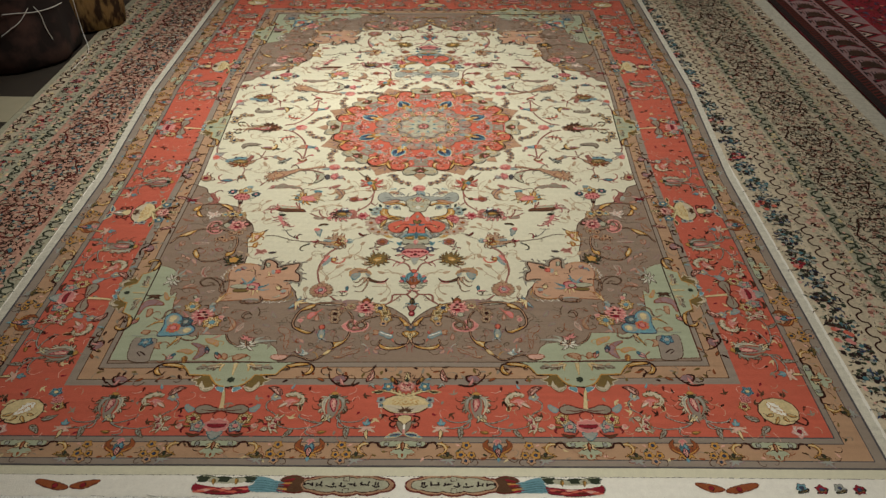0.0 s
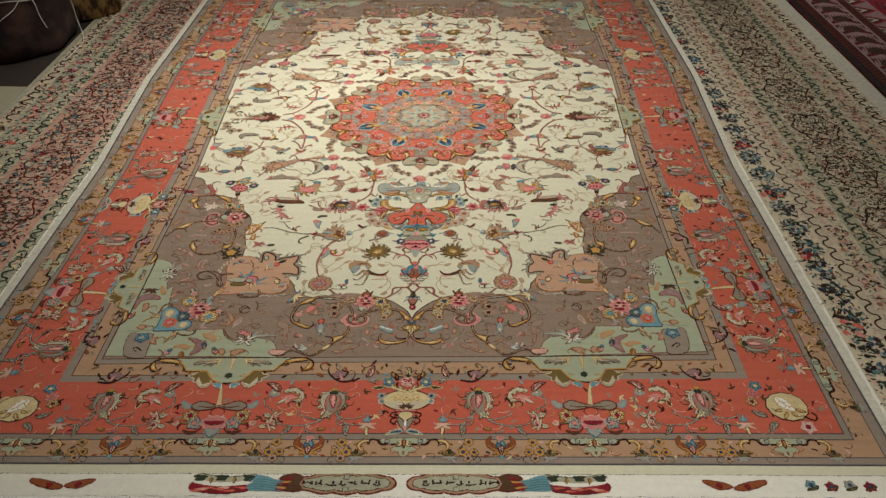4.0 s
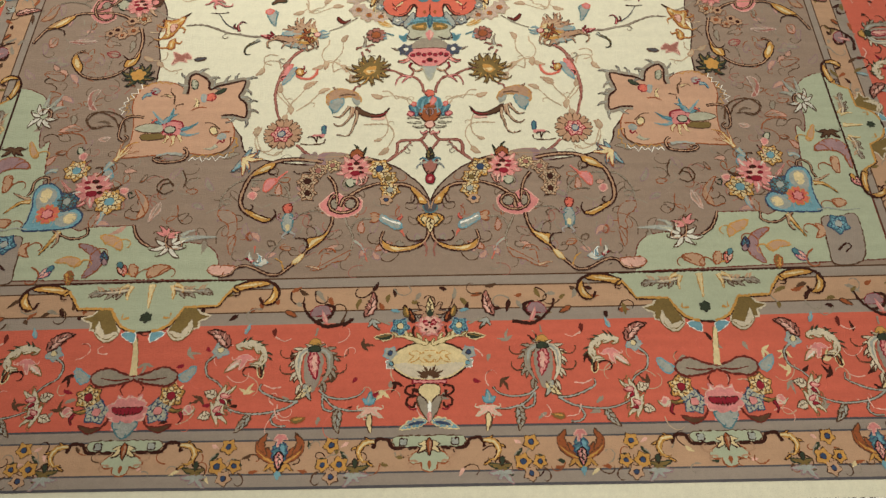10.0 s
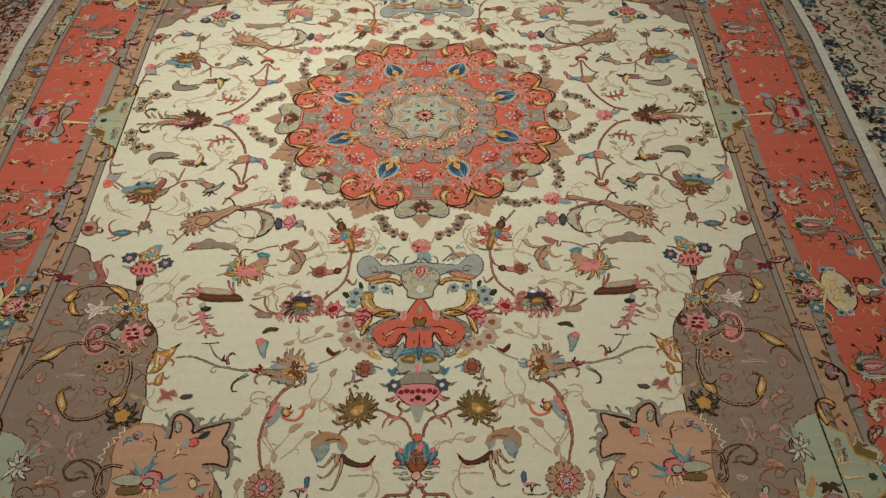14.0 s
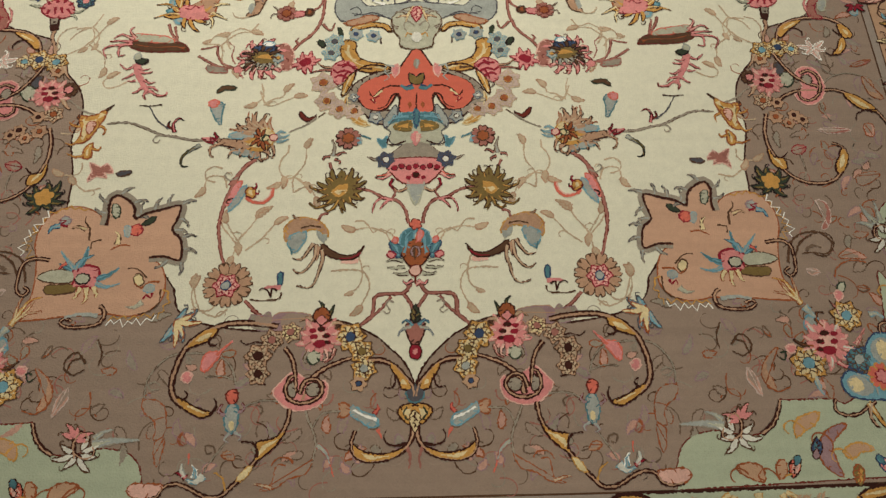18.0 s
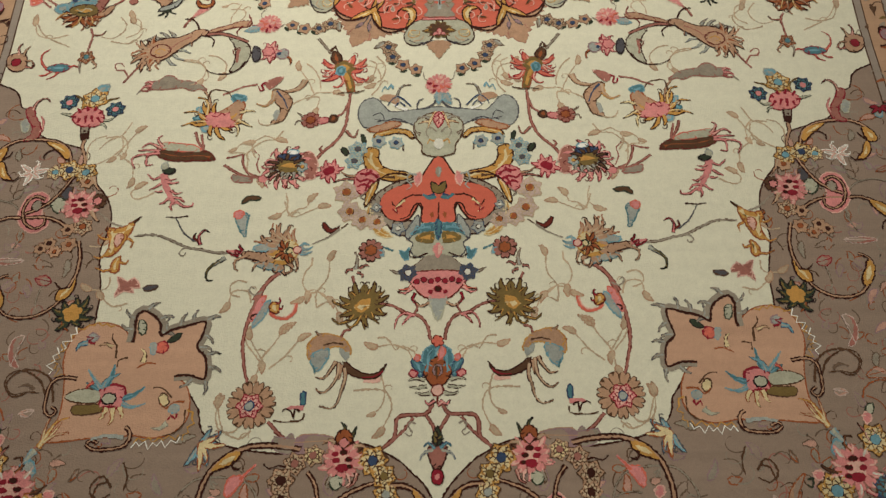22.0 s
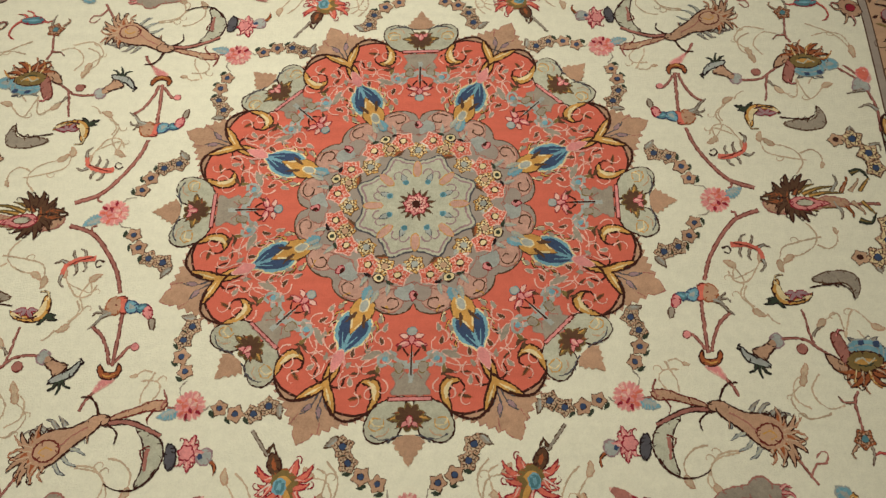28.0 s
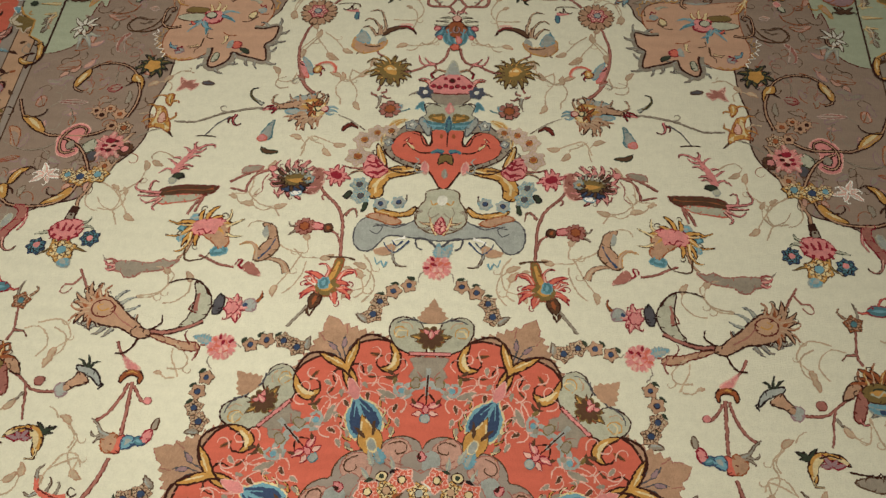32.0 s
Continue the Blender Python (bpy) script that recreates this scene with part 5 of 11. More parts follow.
d4("vine", vine([(0.233, 0.380), (0.219, 0.400), (0.205, 0.419)], 0.0055, "leafgrey", "umber", 0.0060) + claw([(0.206, 0.414), (0.200, 0.401), (0.193, 0.416)], 0.005, "umber", "brown") + stem([(0.164, 0.516), (0.166, 0.549), (0.168, 0.582), (0.173, 0.604)], 0.0058) + stem([(0.167, 0.538), (0.175, 0.561), (0.190, 0.570)], 0.0045) + stem([(0.171, 0.593), (0.178, 0.614), (0.192, 0.632), (0.206, 0.646), (0.218, 0.663)], 0.0060) + claw([(0.167, 0.601), (0.155, 0.616), (0.148, 0.611), (0.146, 0.598)], 0.0050, "stem", "umber") + claw([(0.204, 0.648), (0.212, 0.640), (0.207, 0.632)], 0.0050, "stem", "redline") + stem([(0.190, 0.570), (0.201, 0.579)], 0.004))
d4("pink_flower", put(rag_flower(0.017, "stem", "redline", "rust", 6, "redline"), 0.233, 0.576) + shape([(0.200, 0.572), (0.219, 0.573), (0.220, 0.584), (0.203, 0.581)], "pink", 3, "crimson", 0.0012) + shape([(0.184, 0.570), (0.196, 0.566), (0.199, 0.579), (0.188, 0.581)], "umber", 4, "brown", 0.0016) + claw([(0.245, 0.569), (0.255, 0.561), (0.259, 0.557)], 0.0032, "leafgrey", "umber") + claw([(0.246, 0.578), (0.256, 0.576), (0.261, 0.585)], 0.0032, "leafgrey", "umber"))
# olive sunflower with dark comb and pink fringe
sun = shape([(0.234, 0.676), (0.243, 0.664), (0.260, 0.658), (0.278, 0.663), (0.288, 0.676), (0.280, 0.685), (0.261, 0.689), (0.243, 0.688)], "olive", 5, "brown", 0.0016) + shape([(0.246, 0.652), (0.261, 0.650), (0.283, 0.651), (0.283, 0.659), (0.264, 0.661), (0.247, 0.662)], "navy", 6, "black", 0.0014) + shape([(0.250, 0.644), (0.265, 0.642), (0.266, 0.650), (0.251, 0.650)], "ivory", 7, "blue", 0.0012) + put(floret(0.010, "bluegrey", "gold", "teal", 6), 0.240, 0.678, 0, 1, 1, 4)
sun += shape([(0.214, 0.673), (0.219, 0.657), (0.227, 0.647), (0.238, 0.647), (0.239, 0.668), (0.235, 0.690), (0.228, 0.703), (0.216, 0.699), (0.215, 0.685)], "stem", 3, "bloom", 0.0012)
for a in ([(0.245, 0.686), (0.242, 0.696), (0.251, 0.700)], [(0.254, 0.688), (0.253, 0.700), (0.260, 0.704)], [(0.263, 0.689), (0.266, 0.699), (0.275, 0.701)], [(0.272, 0.687), (0.279, 0.695), (0.287, 0.693)], [(0.282, 0.683), (0.291, 0.686), (0.297, 0.682)]):
    sun += claw(a, 0.0070, "leafgrey", "black", 5, 0.0030)
for a in ([(0.277, 0.657), (0.286, 0.645), (0.295, 0.645), (0.298, 0.654)], [(0.286, 0.665), (0.299, 0.660), (0.306, 0.666), (0.302, 0.674)], [(0.288, 0.678), (0.301, 0.680), (0.313, 0.674)], [(0.283, 0.691), (0.297, 0.698), (0.304, 0.708), (0.297, 0.719)], [(0.265, 0.703), (0.270, 0.715), (0.265, 0.722)], [(0.252, 0.704), (0.249, 0.718), (0.243, 0.721)], [(0.277, 0.699), (0.285, 0.713), (0.280, 0.723)], [(0.244, 0.698), (0.236, 0.706), (0.231, 0.700)]):
    sun += claw(a, 0.0060, "pink", "redline", 4, 0.0024)
sun += put(flames(13, -150, 150, 0.020, 0.026, 0.008, "pink", "redline", 40, 2), 0.266, 0.677, -110) + put(flames(9, -110, 110, 0.016, 0.018, 0.006, "umber", "black", 30, 6), 0.268, 0.679, -150)
d4("sunflower", sun, label="olive sunflower with pink fringe")
d4("vine", stem([(0.301, 0.700), (0.320, 0.694), (0.336, 0.685), (0.346, 0.665), (0.348, 0.647)], 0.0048) + stem([(0.348, 0.647), (0.364, 0.652), (0.377, 0.654)], 0.0040) + stem([(0.314, 0.696), (0.339, 0.693), (0.360, 0.682), (0.379, 0.668)], 0.0055) + shape([(0.327, 0.699), (0.344, 0.693), (0.361, 0.690), (0.358, 0.702), (0.343, 0.705), (0.328, 0.705)], "leafgrey", 3, "stem", 0.0012) + put(disc(0.007, "pink", 4, "redline", 0.0012), 0.308, 0.700) + line([(0.313, 0.688), (0.321, 0.671), (0.319, 0.650), (0.330, 0.640)], 0.0024, "stem", 2))
d4("carnation_bud", put(flames(9, -130, 130, 0.003, 0.018, 0.008, "pink", "crimson", 16, 4) + disc(0.008, "crimson", 6, "pink"), 0.189, 0.686, 60) + line([(0.165, 0.680), (0.178, 0.682)], 0.0030, "leafgrey", 3) + claw([(0.193, 0.678), (0.201, 0.673), (0.198, 0.664)], 0.003, "slate", "black") + line([(0.202, 0.681), (0.215, 0.679)], 0.0030, "leafgrey", 3))
# the long two-toned blade with the pink comb
d4("feather_leaf", shape([(0.398, 0.656), (0.410, 0.641), (0.428, 0.638), (0.458, 0.639), (0.491, 0.632), (0.500, 0.642), (0.486, 0.652), (0.456, 0.657), (0.426, 0.657)], "umber", 4, "redline", 0.0014) + shape([(0.424, 0.638), (0.436, 0.626), (0.465, 0.621), (0.494, 0.617), (0.491, 0.632), (0.458, 0.636)], "sage", 4, "coral", 0.0014) + claw([(0.492, 0.627), (0.505, 0.609), (0.498, 0.601)], 0.0060, "pink", "redline", 5) + claw([(0.496, 0.629), (0.518, 0.617), (0.530, 0.627)], 0.0060, "pink", "redline", 5) + claw([(0.497, 0.635), (0.519, 0.632), (0.536, 0.633)], 0.0055, "pink", "redline", 5) + claw([(0.496, 0.640), (0.516, 0.643), (0.516, 0.665), (0.505, 0.663)], 0.0055, "pink", "redline", 5) + claw([(0.498, 0.640), (0.534, 0.643), (0.544, 0.653), (0.535, 0.671)], 0.0055, "pink", "redline", 5) + stem([(0.396, 0.658), (0.414, 0.641), (0.431, 0.618), (0.440, 0.595)], 0.0055), label="brown and sage blade leaf with pink tips")
# pink plume
plume2 = stroke([(0.482, 0.682), (0.476, 0.704), (0.465, 0.726), (0.453, 0.747)], 0.0150, "pink", 3, 0.0060) + shape([(0.463, 0.677), (0.473, 0.673), (0.485, 0.676), (0.478, 0.683), (0.468, 0.683)], "dkgreen", 5, "black", 0.0014) + shape([(0.481, 0.660), (0.488, 0.667), (0.485, 0.675), (0.477, 0.672)], "sage", 4, "bluegrey", 0.001)
for a in ([(0.487, 0.690), (0.498, 0.695), (0.511, 0.683)], [(0.484, 0.704), (0.493, 0.712), (0.502, 0.717)], [(0.478, 0.719), (0.486, 0.721), (0.492, 0.719)], [(0.476, 0.692), (0.468, 0.697), (0.458, 0.694)], [(0.471, 0.702), (0.461, 0.704), (0.453, 0.701)], [(0.464, 0.718), (0.454, 0.726), (0.444, 0.723)], [(0.458, 0.733), (0.445, 0.735), (0.437, 0.744)], [(0.452, 0.740), (0.438, 0.751), (0.423, 0.751), (0.422, 0.744)], [(0.464, 0.733), (0.473, 0.743), (0.480, 0.745)], [(0.457, 0.742), (0.460, 0.752), (0.455, 0.759)]):
    plume2 += claw(a, 0.0050, "pink", "redline", 4, 0.0022)
d4("pink_plume", plume2)
d4("leaf", shape([(0.306, 0.739), (0.318, 0.735), (0.332, 0.737), (0.338, 0.749), (0.325, 0.742), (0.314, 0.742)], "umber", 3, "dkgreen", 0.0014) + shape([(0.324, 0.773), (0.334, 0.768), (0.345, 0.775), (0.339, 0.791), (0.330, 0.807), (0.324, 0.814), (0.326, 0.793)], "bluegrey", 3, "teal", 0.0012) + shape([(0.332, 0.768), (0.340, 0.764), (0.348, 0.768), (0.343, 0.778), (0.335, 0.775)], "pink", 4, "coral", 0.001))
# orange and blue palmette
great = shape([(0.237, 0.832), (0.247, 0.824), (0.258, 0.828), (0.261, 0.844), (0.252, 0.857), (0.241, 0.859), (0.234, 0.848)], "straw", 6, "gold", 0.0016) + line([(0.240, 0.841), (0.248, 0.837), (0.253, 0.846), (0.247, 0.850), (0.242, 0.846)], 0.0040, "dkgreen", 8) + put(disc(0.006, "bloom", 8, "crimson", 0.002), 0.234, 0.843) + shape([(0.239, 0.859), (0.254, 0.853), (0.265, 0.840), (0.275, 0.846), (0.286, 0.849), (0.284, 0.860), (0.266, 0.868), (0.249, 0.868)], "gold", 5, "umber", 0.0014) + shape([(0.271, 0.857), (0.287, 0.847), (0.305, 0.845), (0.324, 0.843), (0.323, 0.852), (0.300, 0.858), (0.279, 0.864)], "fawn", 5, "brown", 0.0016)
great += shape([(0.262, 0.831), (0.286, 0.829), (0.307, 0.834), (0.304, 0.840), (0.280, 0.842), (0.265, 0.840)], "bluegrey", 4, "blue", 0.0014) + shape([(0.264, 0.868), (0.287, 0.862), (0.302, 0.862), (0.295, 0.871), (0.273, 0.877), (0.254, 0.881)], "bluegrey", 4, "teal", 0.0014)
for a in ([(0.240, 0.828), (0.245, 0.812), (0.242, 0.801)], [(0.247, 0.824), (0.254, 0.808), (0.250, 0.796)], [(0.253, 0.824), (0.267, 0.810), (0.275, 0.792)], [(0.259, 0.824), (0.279, 0.808), (0.280, 0.790)], [(0.262, 0.826), (0.287, 0.818), (0.300, 0.825)], [(0.266, 0.831), (0.288, 0.827), (0.308, 0.823)]):
    great += claw(a, 0.0085, "fawn", "rust", 4, 0.0024)
for a in ([(0.236, 0.857), (0.231, 0.872), (0.234, 0.883)], [(0.242, 0.868), (0.241, 0.881), (0.252, 0.885)], [(0.262, 0.872), (0.267, 0.883), (0.273, 0.877)], [(0.289, 0.864), (0.301, 0.867), (0.306, 0.880)], [(0.284, 0.858), (0.298, 0.862), (0.309, 0.860)]):
    great += claw(a, 0.0055, "fawn", "brown", 4, 0.0026)
for a in ([(0.231, 0.839), (0.224, 0.830), (0.215, 0.834)], [(0.227, 0.841), (0.216, 0.841), (0.209, 0.836)], [(0.229, 0.848), (0.219, 0.850), (0.210, 0.845)]):
    great += claw(a, 0.0085, "blue", "bluegrey", 3, 0.0016)
great += put(flames(9, -90, 90, 0.014, 0.034, 0.009, "fawn", "brown", 40, 3), 0.256, 0.839, -80) + put(flames(7, -100, 100, 0.006, 0.016, 0.006, "rust", "brown", 30, 7), 0.251, 0.844, -70)
d4("great_palmette", great, label="large orange and blue palmette")
d4("red_calyx", stroke([(0.320, 0.847), (0.335, 0.843), (0.351, 0.839)], 0.0080, "pink", 4, 0.0040) + claw([(0.325, 0.841), (0.331, 0.834), (0.332, 0.828)], 0.0045, "crimson", "brown", 5) + claw([(0.331, 0.850), (0.342, 0.848), (0.353, 0.839)], 0.0045, "crimson", "brown", 5) + claw([(0.322, 0.852), (0.336, 0.859), (0.334, 0.874), (0.328, 0.878)], 0.0045, "fawn", "umber", 5) + claw([(0.328, 0.845), (0.338, 0.839), (0.335, 0.850)], 0.0040, "crimson", "brown", 6))
d4("vine", vine([(0.350, 0.844), (0.373, 0.842), (0.396, 0.836), (0.422, 0.830), (0.448, 0.817), (0.476, 0.806), (0.511, 0.807)], 0.0055, "leafgrey", "umber", 0.0040) + line([(0.408, 0.820), (0.427, 0.805), (0.439, 0.787), (0.447, 0.773)], 0.0034, "slate", 3) + line([(0.426, 0.771), (0.445, 0.773), (0.464, 0.772)], 0.0030, "brown", 3) + line([(0.416, 0.832), (0.427, 0.834), (0.431, 0.843), (0.423, 0.847), (0.420, 0.841)], 0.0032, "leafgrey", 3) + line([(0.166, 0.804), (0.186, 0.820), (0.211, 0.832)], 0.0040, "leafgrey", 3) + line([(0.533, 0.789), (0.554, 0.780), (0.579, 0.759), (0.596, 0.743)], 0.0036, "leafgrey", 3))
d4("crimson_leaf", claw([(0.398, 0.827), (0.402, 0.809), (0.394, 0.799), (0.385, 0.804)], 0.0060, "crimson", "black") + claw([(0.400, 0.820), (0.411, 0.814), (0.408, 0.804)], 0.0050, "redline", "black") + claw([(0.360, 0.859), (0.370, 0.864), (0.380, 0.877), (0.378, 0.892), (0.367, 0.894)], 0.0060, "dkgreen", "black") + claw([(0.353, 0.853), (0.362, 0.859), (0.370, 0.868)], 0.0090, "bluegrey", "black"))
d4("red_leaf", shape([(0.166, 0.799), (0.179, 0.806), (0.191, 0.795), (0.195, 0.791), (0.193, 0.802), (0.181, 0.811)], "redline", 3, "brown", 0.0014) + line([(0.153, 0.794), (0.164, 0.804)], 0.0024, "umber", 3))
# orange leaf and pale bud by the side scrolls
d4("orange_leaf", shape([(0.517, 0.779), (0.527, 0.788), (0.544, 0.793), (0.555, 0.791), (0.556, 0.801), (0.548, 0.821), (0.552, 0.844), (0.537, 0.839), (0.529, 0.823), (0.522, 0.807), (0.517, 0.793)], "gold", 3, "rust", 0.0022) + shape([(0.528, 0.807), (0.538, 0.803), (0.542, 0.812), (0.536, 0.828)], "bloom", 5, "rust", 0.0014) + claw([(0.517, 0.781), (0.510, 0.774), (0.505, 0.769)], 0.0040, "umber", "brown") + claw([(0.551, 0.796), (0.561, 0.794), (0.558, 0.787)], 0.004, "rust", "brown") + claw([(0.552, 0.812), (0.564, 0.810), (0.572, 0.803)], 0.0040, "gold", "rust") + claw([(0.551, 0.839), (0.560, 0.848), (0.571, 0.844)], 0.0045, "gold", "rust") + claw([(0.521, 0.811), (0.511, 0.818), (0.513, 0.829)], 0.0040, "gold", "rust") + shape([(0.527, 0.845), (0.535, 0.852), (0.539, 0.863), (0.535, 0.874), (0.526, 0.872), (0.527, 0.856)], "gold", 4, "rust", 0.0018) + claw([(0.527, 0.856), (0.515, 0.858), (0.513, 0.852)], 0.0035, "gold", "rust") + claw([(0.536, 0.868), (0.550, 0.872), (0.565, 0.864)], 0.0035, "gold", "rust"), label="orange and gold hanging leaf")
d4("bud", shape([(0.497, 0.886), (0.506, 0.893), (0.524, 0.883), (0.518, 0.898), (0.520, 0.908), (0.523, 0.919), (0.510, 0.908), (0.493, 0.912), (0.500, 0.902), (0.485, 0.903)], "stem", 3, "bloom", 0.001) + shape([(0.456, 0.901), (0.471, 0.901), (0.479, 0.905), (0.471, 0.909), (0.459, 0.905)], "slate", 3, "umber", 0.001))
d4("tendril", wisp((0.493, 0.721), (0.504, 0.729), (0.523, 0.734), (0.533, 0.722), (0.526, 0.712)) + wisp((0.537, 0.883), (0.536, 0.898), (0.546, 0.907), (0.563, 0.905)) + wisp((0.582, 0.824), (0.564, 0.826), (0.558, 0.819), leafy=0.014) + wisp((0.623, 0.650), (0.627, 0.622), (0.616, 0.603), (0.599, 0.598), leafy=0) + wisp((0.600, 0.603), (0.573, 0.602), (0.565, 0.626), (0.574, 0.644), leafy=0.018) + wisp((0.311, 0.899), (0.326, 0.895), (0.338, 0.904), (0.335, 0.919), (0.319, 0.925), leafy=0))
# the round flower on its long bough
d4("vine", stem([(0.259, 0.883), (0.273, 0.894), (0.286, 0.912), (0.297, 0.931)], 0.0080, 0.0060) + stem([(0.283, 0.909), (0.298, 0.952), (0.304, 0.982), (0.305, 1.012), (0.297, 1.051), (0.290, 1.072)], 0.0078, 0.0050) + line([(0.284, 0.916), (0.296, 0.922), (0.306, 0.914), (0.303, 0.908), (0.297, 0.912)], 0.0036, "leafgrey", 3) + stem([(0.253, 1.132), (0.235, 1.151), (0.217, 1.165), (0.203, 1.175)], 0.0060))
d4("painted_leaf", shape([(0.278, 0.924), (0.288, 0.931), (0.295, 0.947), (0.299, 0.968), (0.290, 0.960), (0.283, 0.945)], "pink", 3, "coral", 0.0018) + shape([(0.271, 0.932), (0.280, 0.941), (0.289, 0.960), (0.294, 0.978), (0.283, 0.968), (0.273, 0.951)], "bluegrey", 3, "blue", 0.0012) + line([(0.228, 0.938), (0.228, 0.952), (0.240, 0.965), (0.256, 0.963), (0.268, 0.955)], 0.0060, "coral", 3, 0.0050) + line([(0.229, 0.940), (0.232, 0.952), (0.242, 0.962), (0.256, 0.960)], 0.0026, "bloom", 4) + shape([(0.256, 0.940), (0.266, 0.936), (0.270, 0.947), (0.262, 0.955), (0.255, 0.953)], "gold", 4, "redline", 0.0018) + claw([(0.258, 0.940), (0.253, 0.934), (0.256, 0.928)], 0.0036, "crimson", "brown") + claw([(0.258, 0.947), (0.250, 0.948), (0.249, 0.942)], 0.0036, "crimson", "brown") + line([(0.289, 0.955), (0.298, 0.960), (0.295, 0.966)], 0.0032, "brown", 5))
d4("round_flower", put(rag_flower(0.036, "fawn", "umber", "fawn", 11, "umber"), 0.281, 1.105) + put(floret(0.019, "pink", "bluegrey", "crimson", 6), 0.283, 1.107, 20, 1, 1, 5) + put(disc(0.006, "bluegrey", 8, "navy", 0.002), 0.283, 1.107, 0, 1, 1, 4), label="round fawn flower with navy heart")
d4("sprig", shape([(0.201, 1.088), (0.206, 1.090), (0.205, 1.107), (0.200, 1.105)], "teal", 3, "navy", 0.0012) + stroke([(0.201, 1.112), (0.218, 1.111), (0.226, 1.113)], 0.0080, "pink", 3, 0.003) + line([(0.200, 1.121), (0.201, 1.130), (0.216, 1.133), (0.231, 1.133), (0.245, 1.130)], 0.0028, "umber", 4) + line([(0.206, 1.118), (0.214, 1.114), (0.215, 1.129), (0.219, 1.118), (0.228, 1.113), (0.233, 1.117)], 0.0034, "brown", 5) + wisp((0.292, 1.131), (0.304, 1.146), (0.323, 1.143), (0.332, 1.125), (0.332, 1.108)))
d4("tendril", wisp((0.305, 0.992), (0.298, 1.008), (0.276, 1.035)) + wisp((0.276, 1.037), (0.267, 1.021), (0.256, 1.007), (0.248, 0.991), leafy=0.030) + wisp((0.276, 1.037), (0.277, 1.049), (0.279, 1.058), leafy=0.020) + wisp((0.208, 0.856), (0.209, 0.871), (0.217, 0.882), (0.221, 0.902), (0.213, 0.918)) + wisp((0.211, 0.923), (0.193, 0.920), (0.178, 0.930)) + wisp((0.174, 0.938), (0.193, 0.920), (0.206, 0.916), (0.217, 0.929)) + wisp((0.257, 0.776), (0.241, 0.764), (0.226, 0.759), (0.223, 0.749)) + wisp((0.264, 0.731), (0.259, 0.750), (0.260, 0.762), (0.269, 0.771)))
# small brown flower, olive star flower
d4("brown_flower", put(rag_flower(0.020, "stem", "brown", "rust", 6, "umber"), 0.112, 0.847) + shape([(0.099, 0.843), (0.093, 0.847), (0.090, 0.858), (0.099, 0.854)], "blue", 3, "bluegrey", 0.001) + line([(0.075, 0.849), (0.090, 0.842), (0.099, 0.843)], 0.0036, "teal", 3) + claw([(0.135, 0.880), (0.133, 0.865), (0.138, 0.848)], 0.0080, "leafgrey", "umber") + claw([(0.129, 0.880), (0.120, 0.874), (0.113, 0.876)], 0.0045, "stem", "brown", 4) + claw([(0.140, 0.881), (0.149, 0.883), (0.151, 0.889)], 0.0045, "stem", "brown", 4) + claw([(0.133, 0.887), (0.123, 0.891), (0.125, 0.897)], 0.0045, "stem", "brown", 4) + stem([(0.140, 0.893), (0.135, 0.908), (0.129, 0.923)], 0.0048))
ostar = shape([(0.096, 0.939), (0.099, 0.926), (0.113, 0.922), (0.131, 0.927), (0.141, 0.938), (0.142, 0.956), (0.131, 0.966), (0.112, 0.964), (0.099, 0.955)], "olive", 5, "umber", 0.0014)
for a in ([(0.100, 0.932), (0.090, 0.926), (0.086, 0.920)], [(0.113, 0.927), (0.110, 0.918), (0.104, 0.916)], [(0.133, 0.929), (0.140, 0.923), (0.145, 0.925)], [(0.141, 0.942), (0.153, 0.946), (0.166, 0.940), (0.170, 0.934)], [(0.139, 0.954), (0.151, 0.960), (0.156, 0.969)], [(0.133, 0.962), (0.141, 0.972), (0.157, 0.977), (0.168, 0.967)], [(0.122, 0.964), (0.129, 0.978), (0.139, 0.984), (0.145, 0.978)], [(0.113, 0.964), (0.118, 0.978), (0.114, 0.988)], [(0.105, 0.959), (0.102, 0.971), (0.092, 0.979)], [(0.098, 0.947), (0.089, 0.961), (0.080, 0.961)]):
    ostar += claw(a, 0.0075, "olive", "umber", 4, 0.0022)
ostar += shape([(0.109, 0.947), (0.125, 0.941), (0.134, 0.950), (0.122, 0.960)], "gold", 7)
ostar += put(flames(15, -170, 170, 0.018, 0.022, 0.008, "olive", "brown", 30, 4), 0.119, 0.943)
d4("star_flower", ostar + shape([(0.126, 0.925), (0.130, 0.914), (0.135, 0.921), (0.131, 0.929)], "teal", 3), label="olive star-shaped flower")
d4("vine", stem([(0.098, 0.943), (0.078, 0.946), (0.062, 0.954), (0.049, 0.964)], 0.0052) + stem([(0.011, 1.009), (0.016, 0.985), (0.026, 0.970), (0.037, 0.964), (0.053, 0.962)], 0.0056) + claw([(0.037, 0.966), (0.055, 0.962), (0.065, 0.973), (0.068, 0.989)], 0.0050, "pink", "redline") + claw([(0.042, 0.966), (0.051, 0.974), (0.056, 0.982)], 0.0045, "pink", "redline") + stem([(0.037, 0.962), (0.032, 0.951), (0.039, 0.939)], 0.0040))
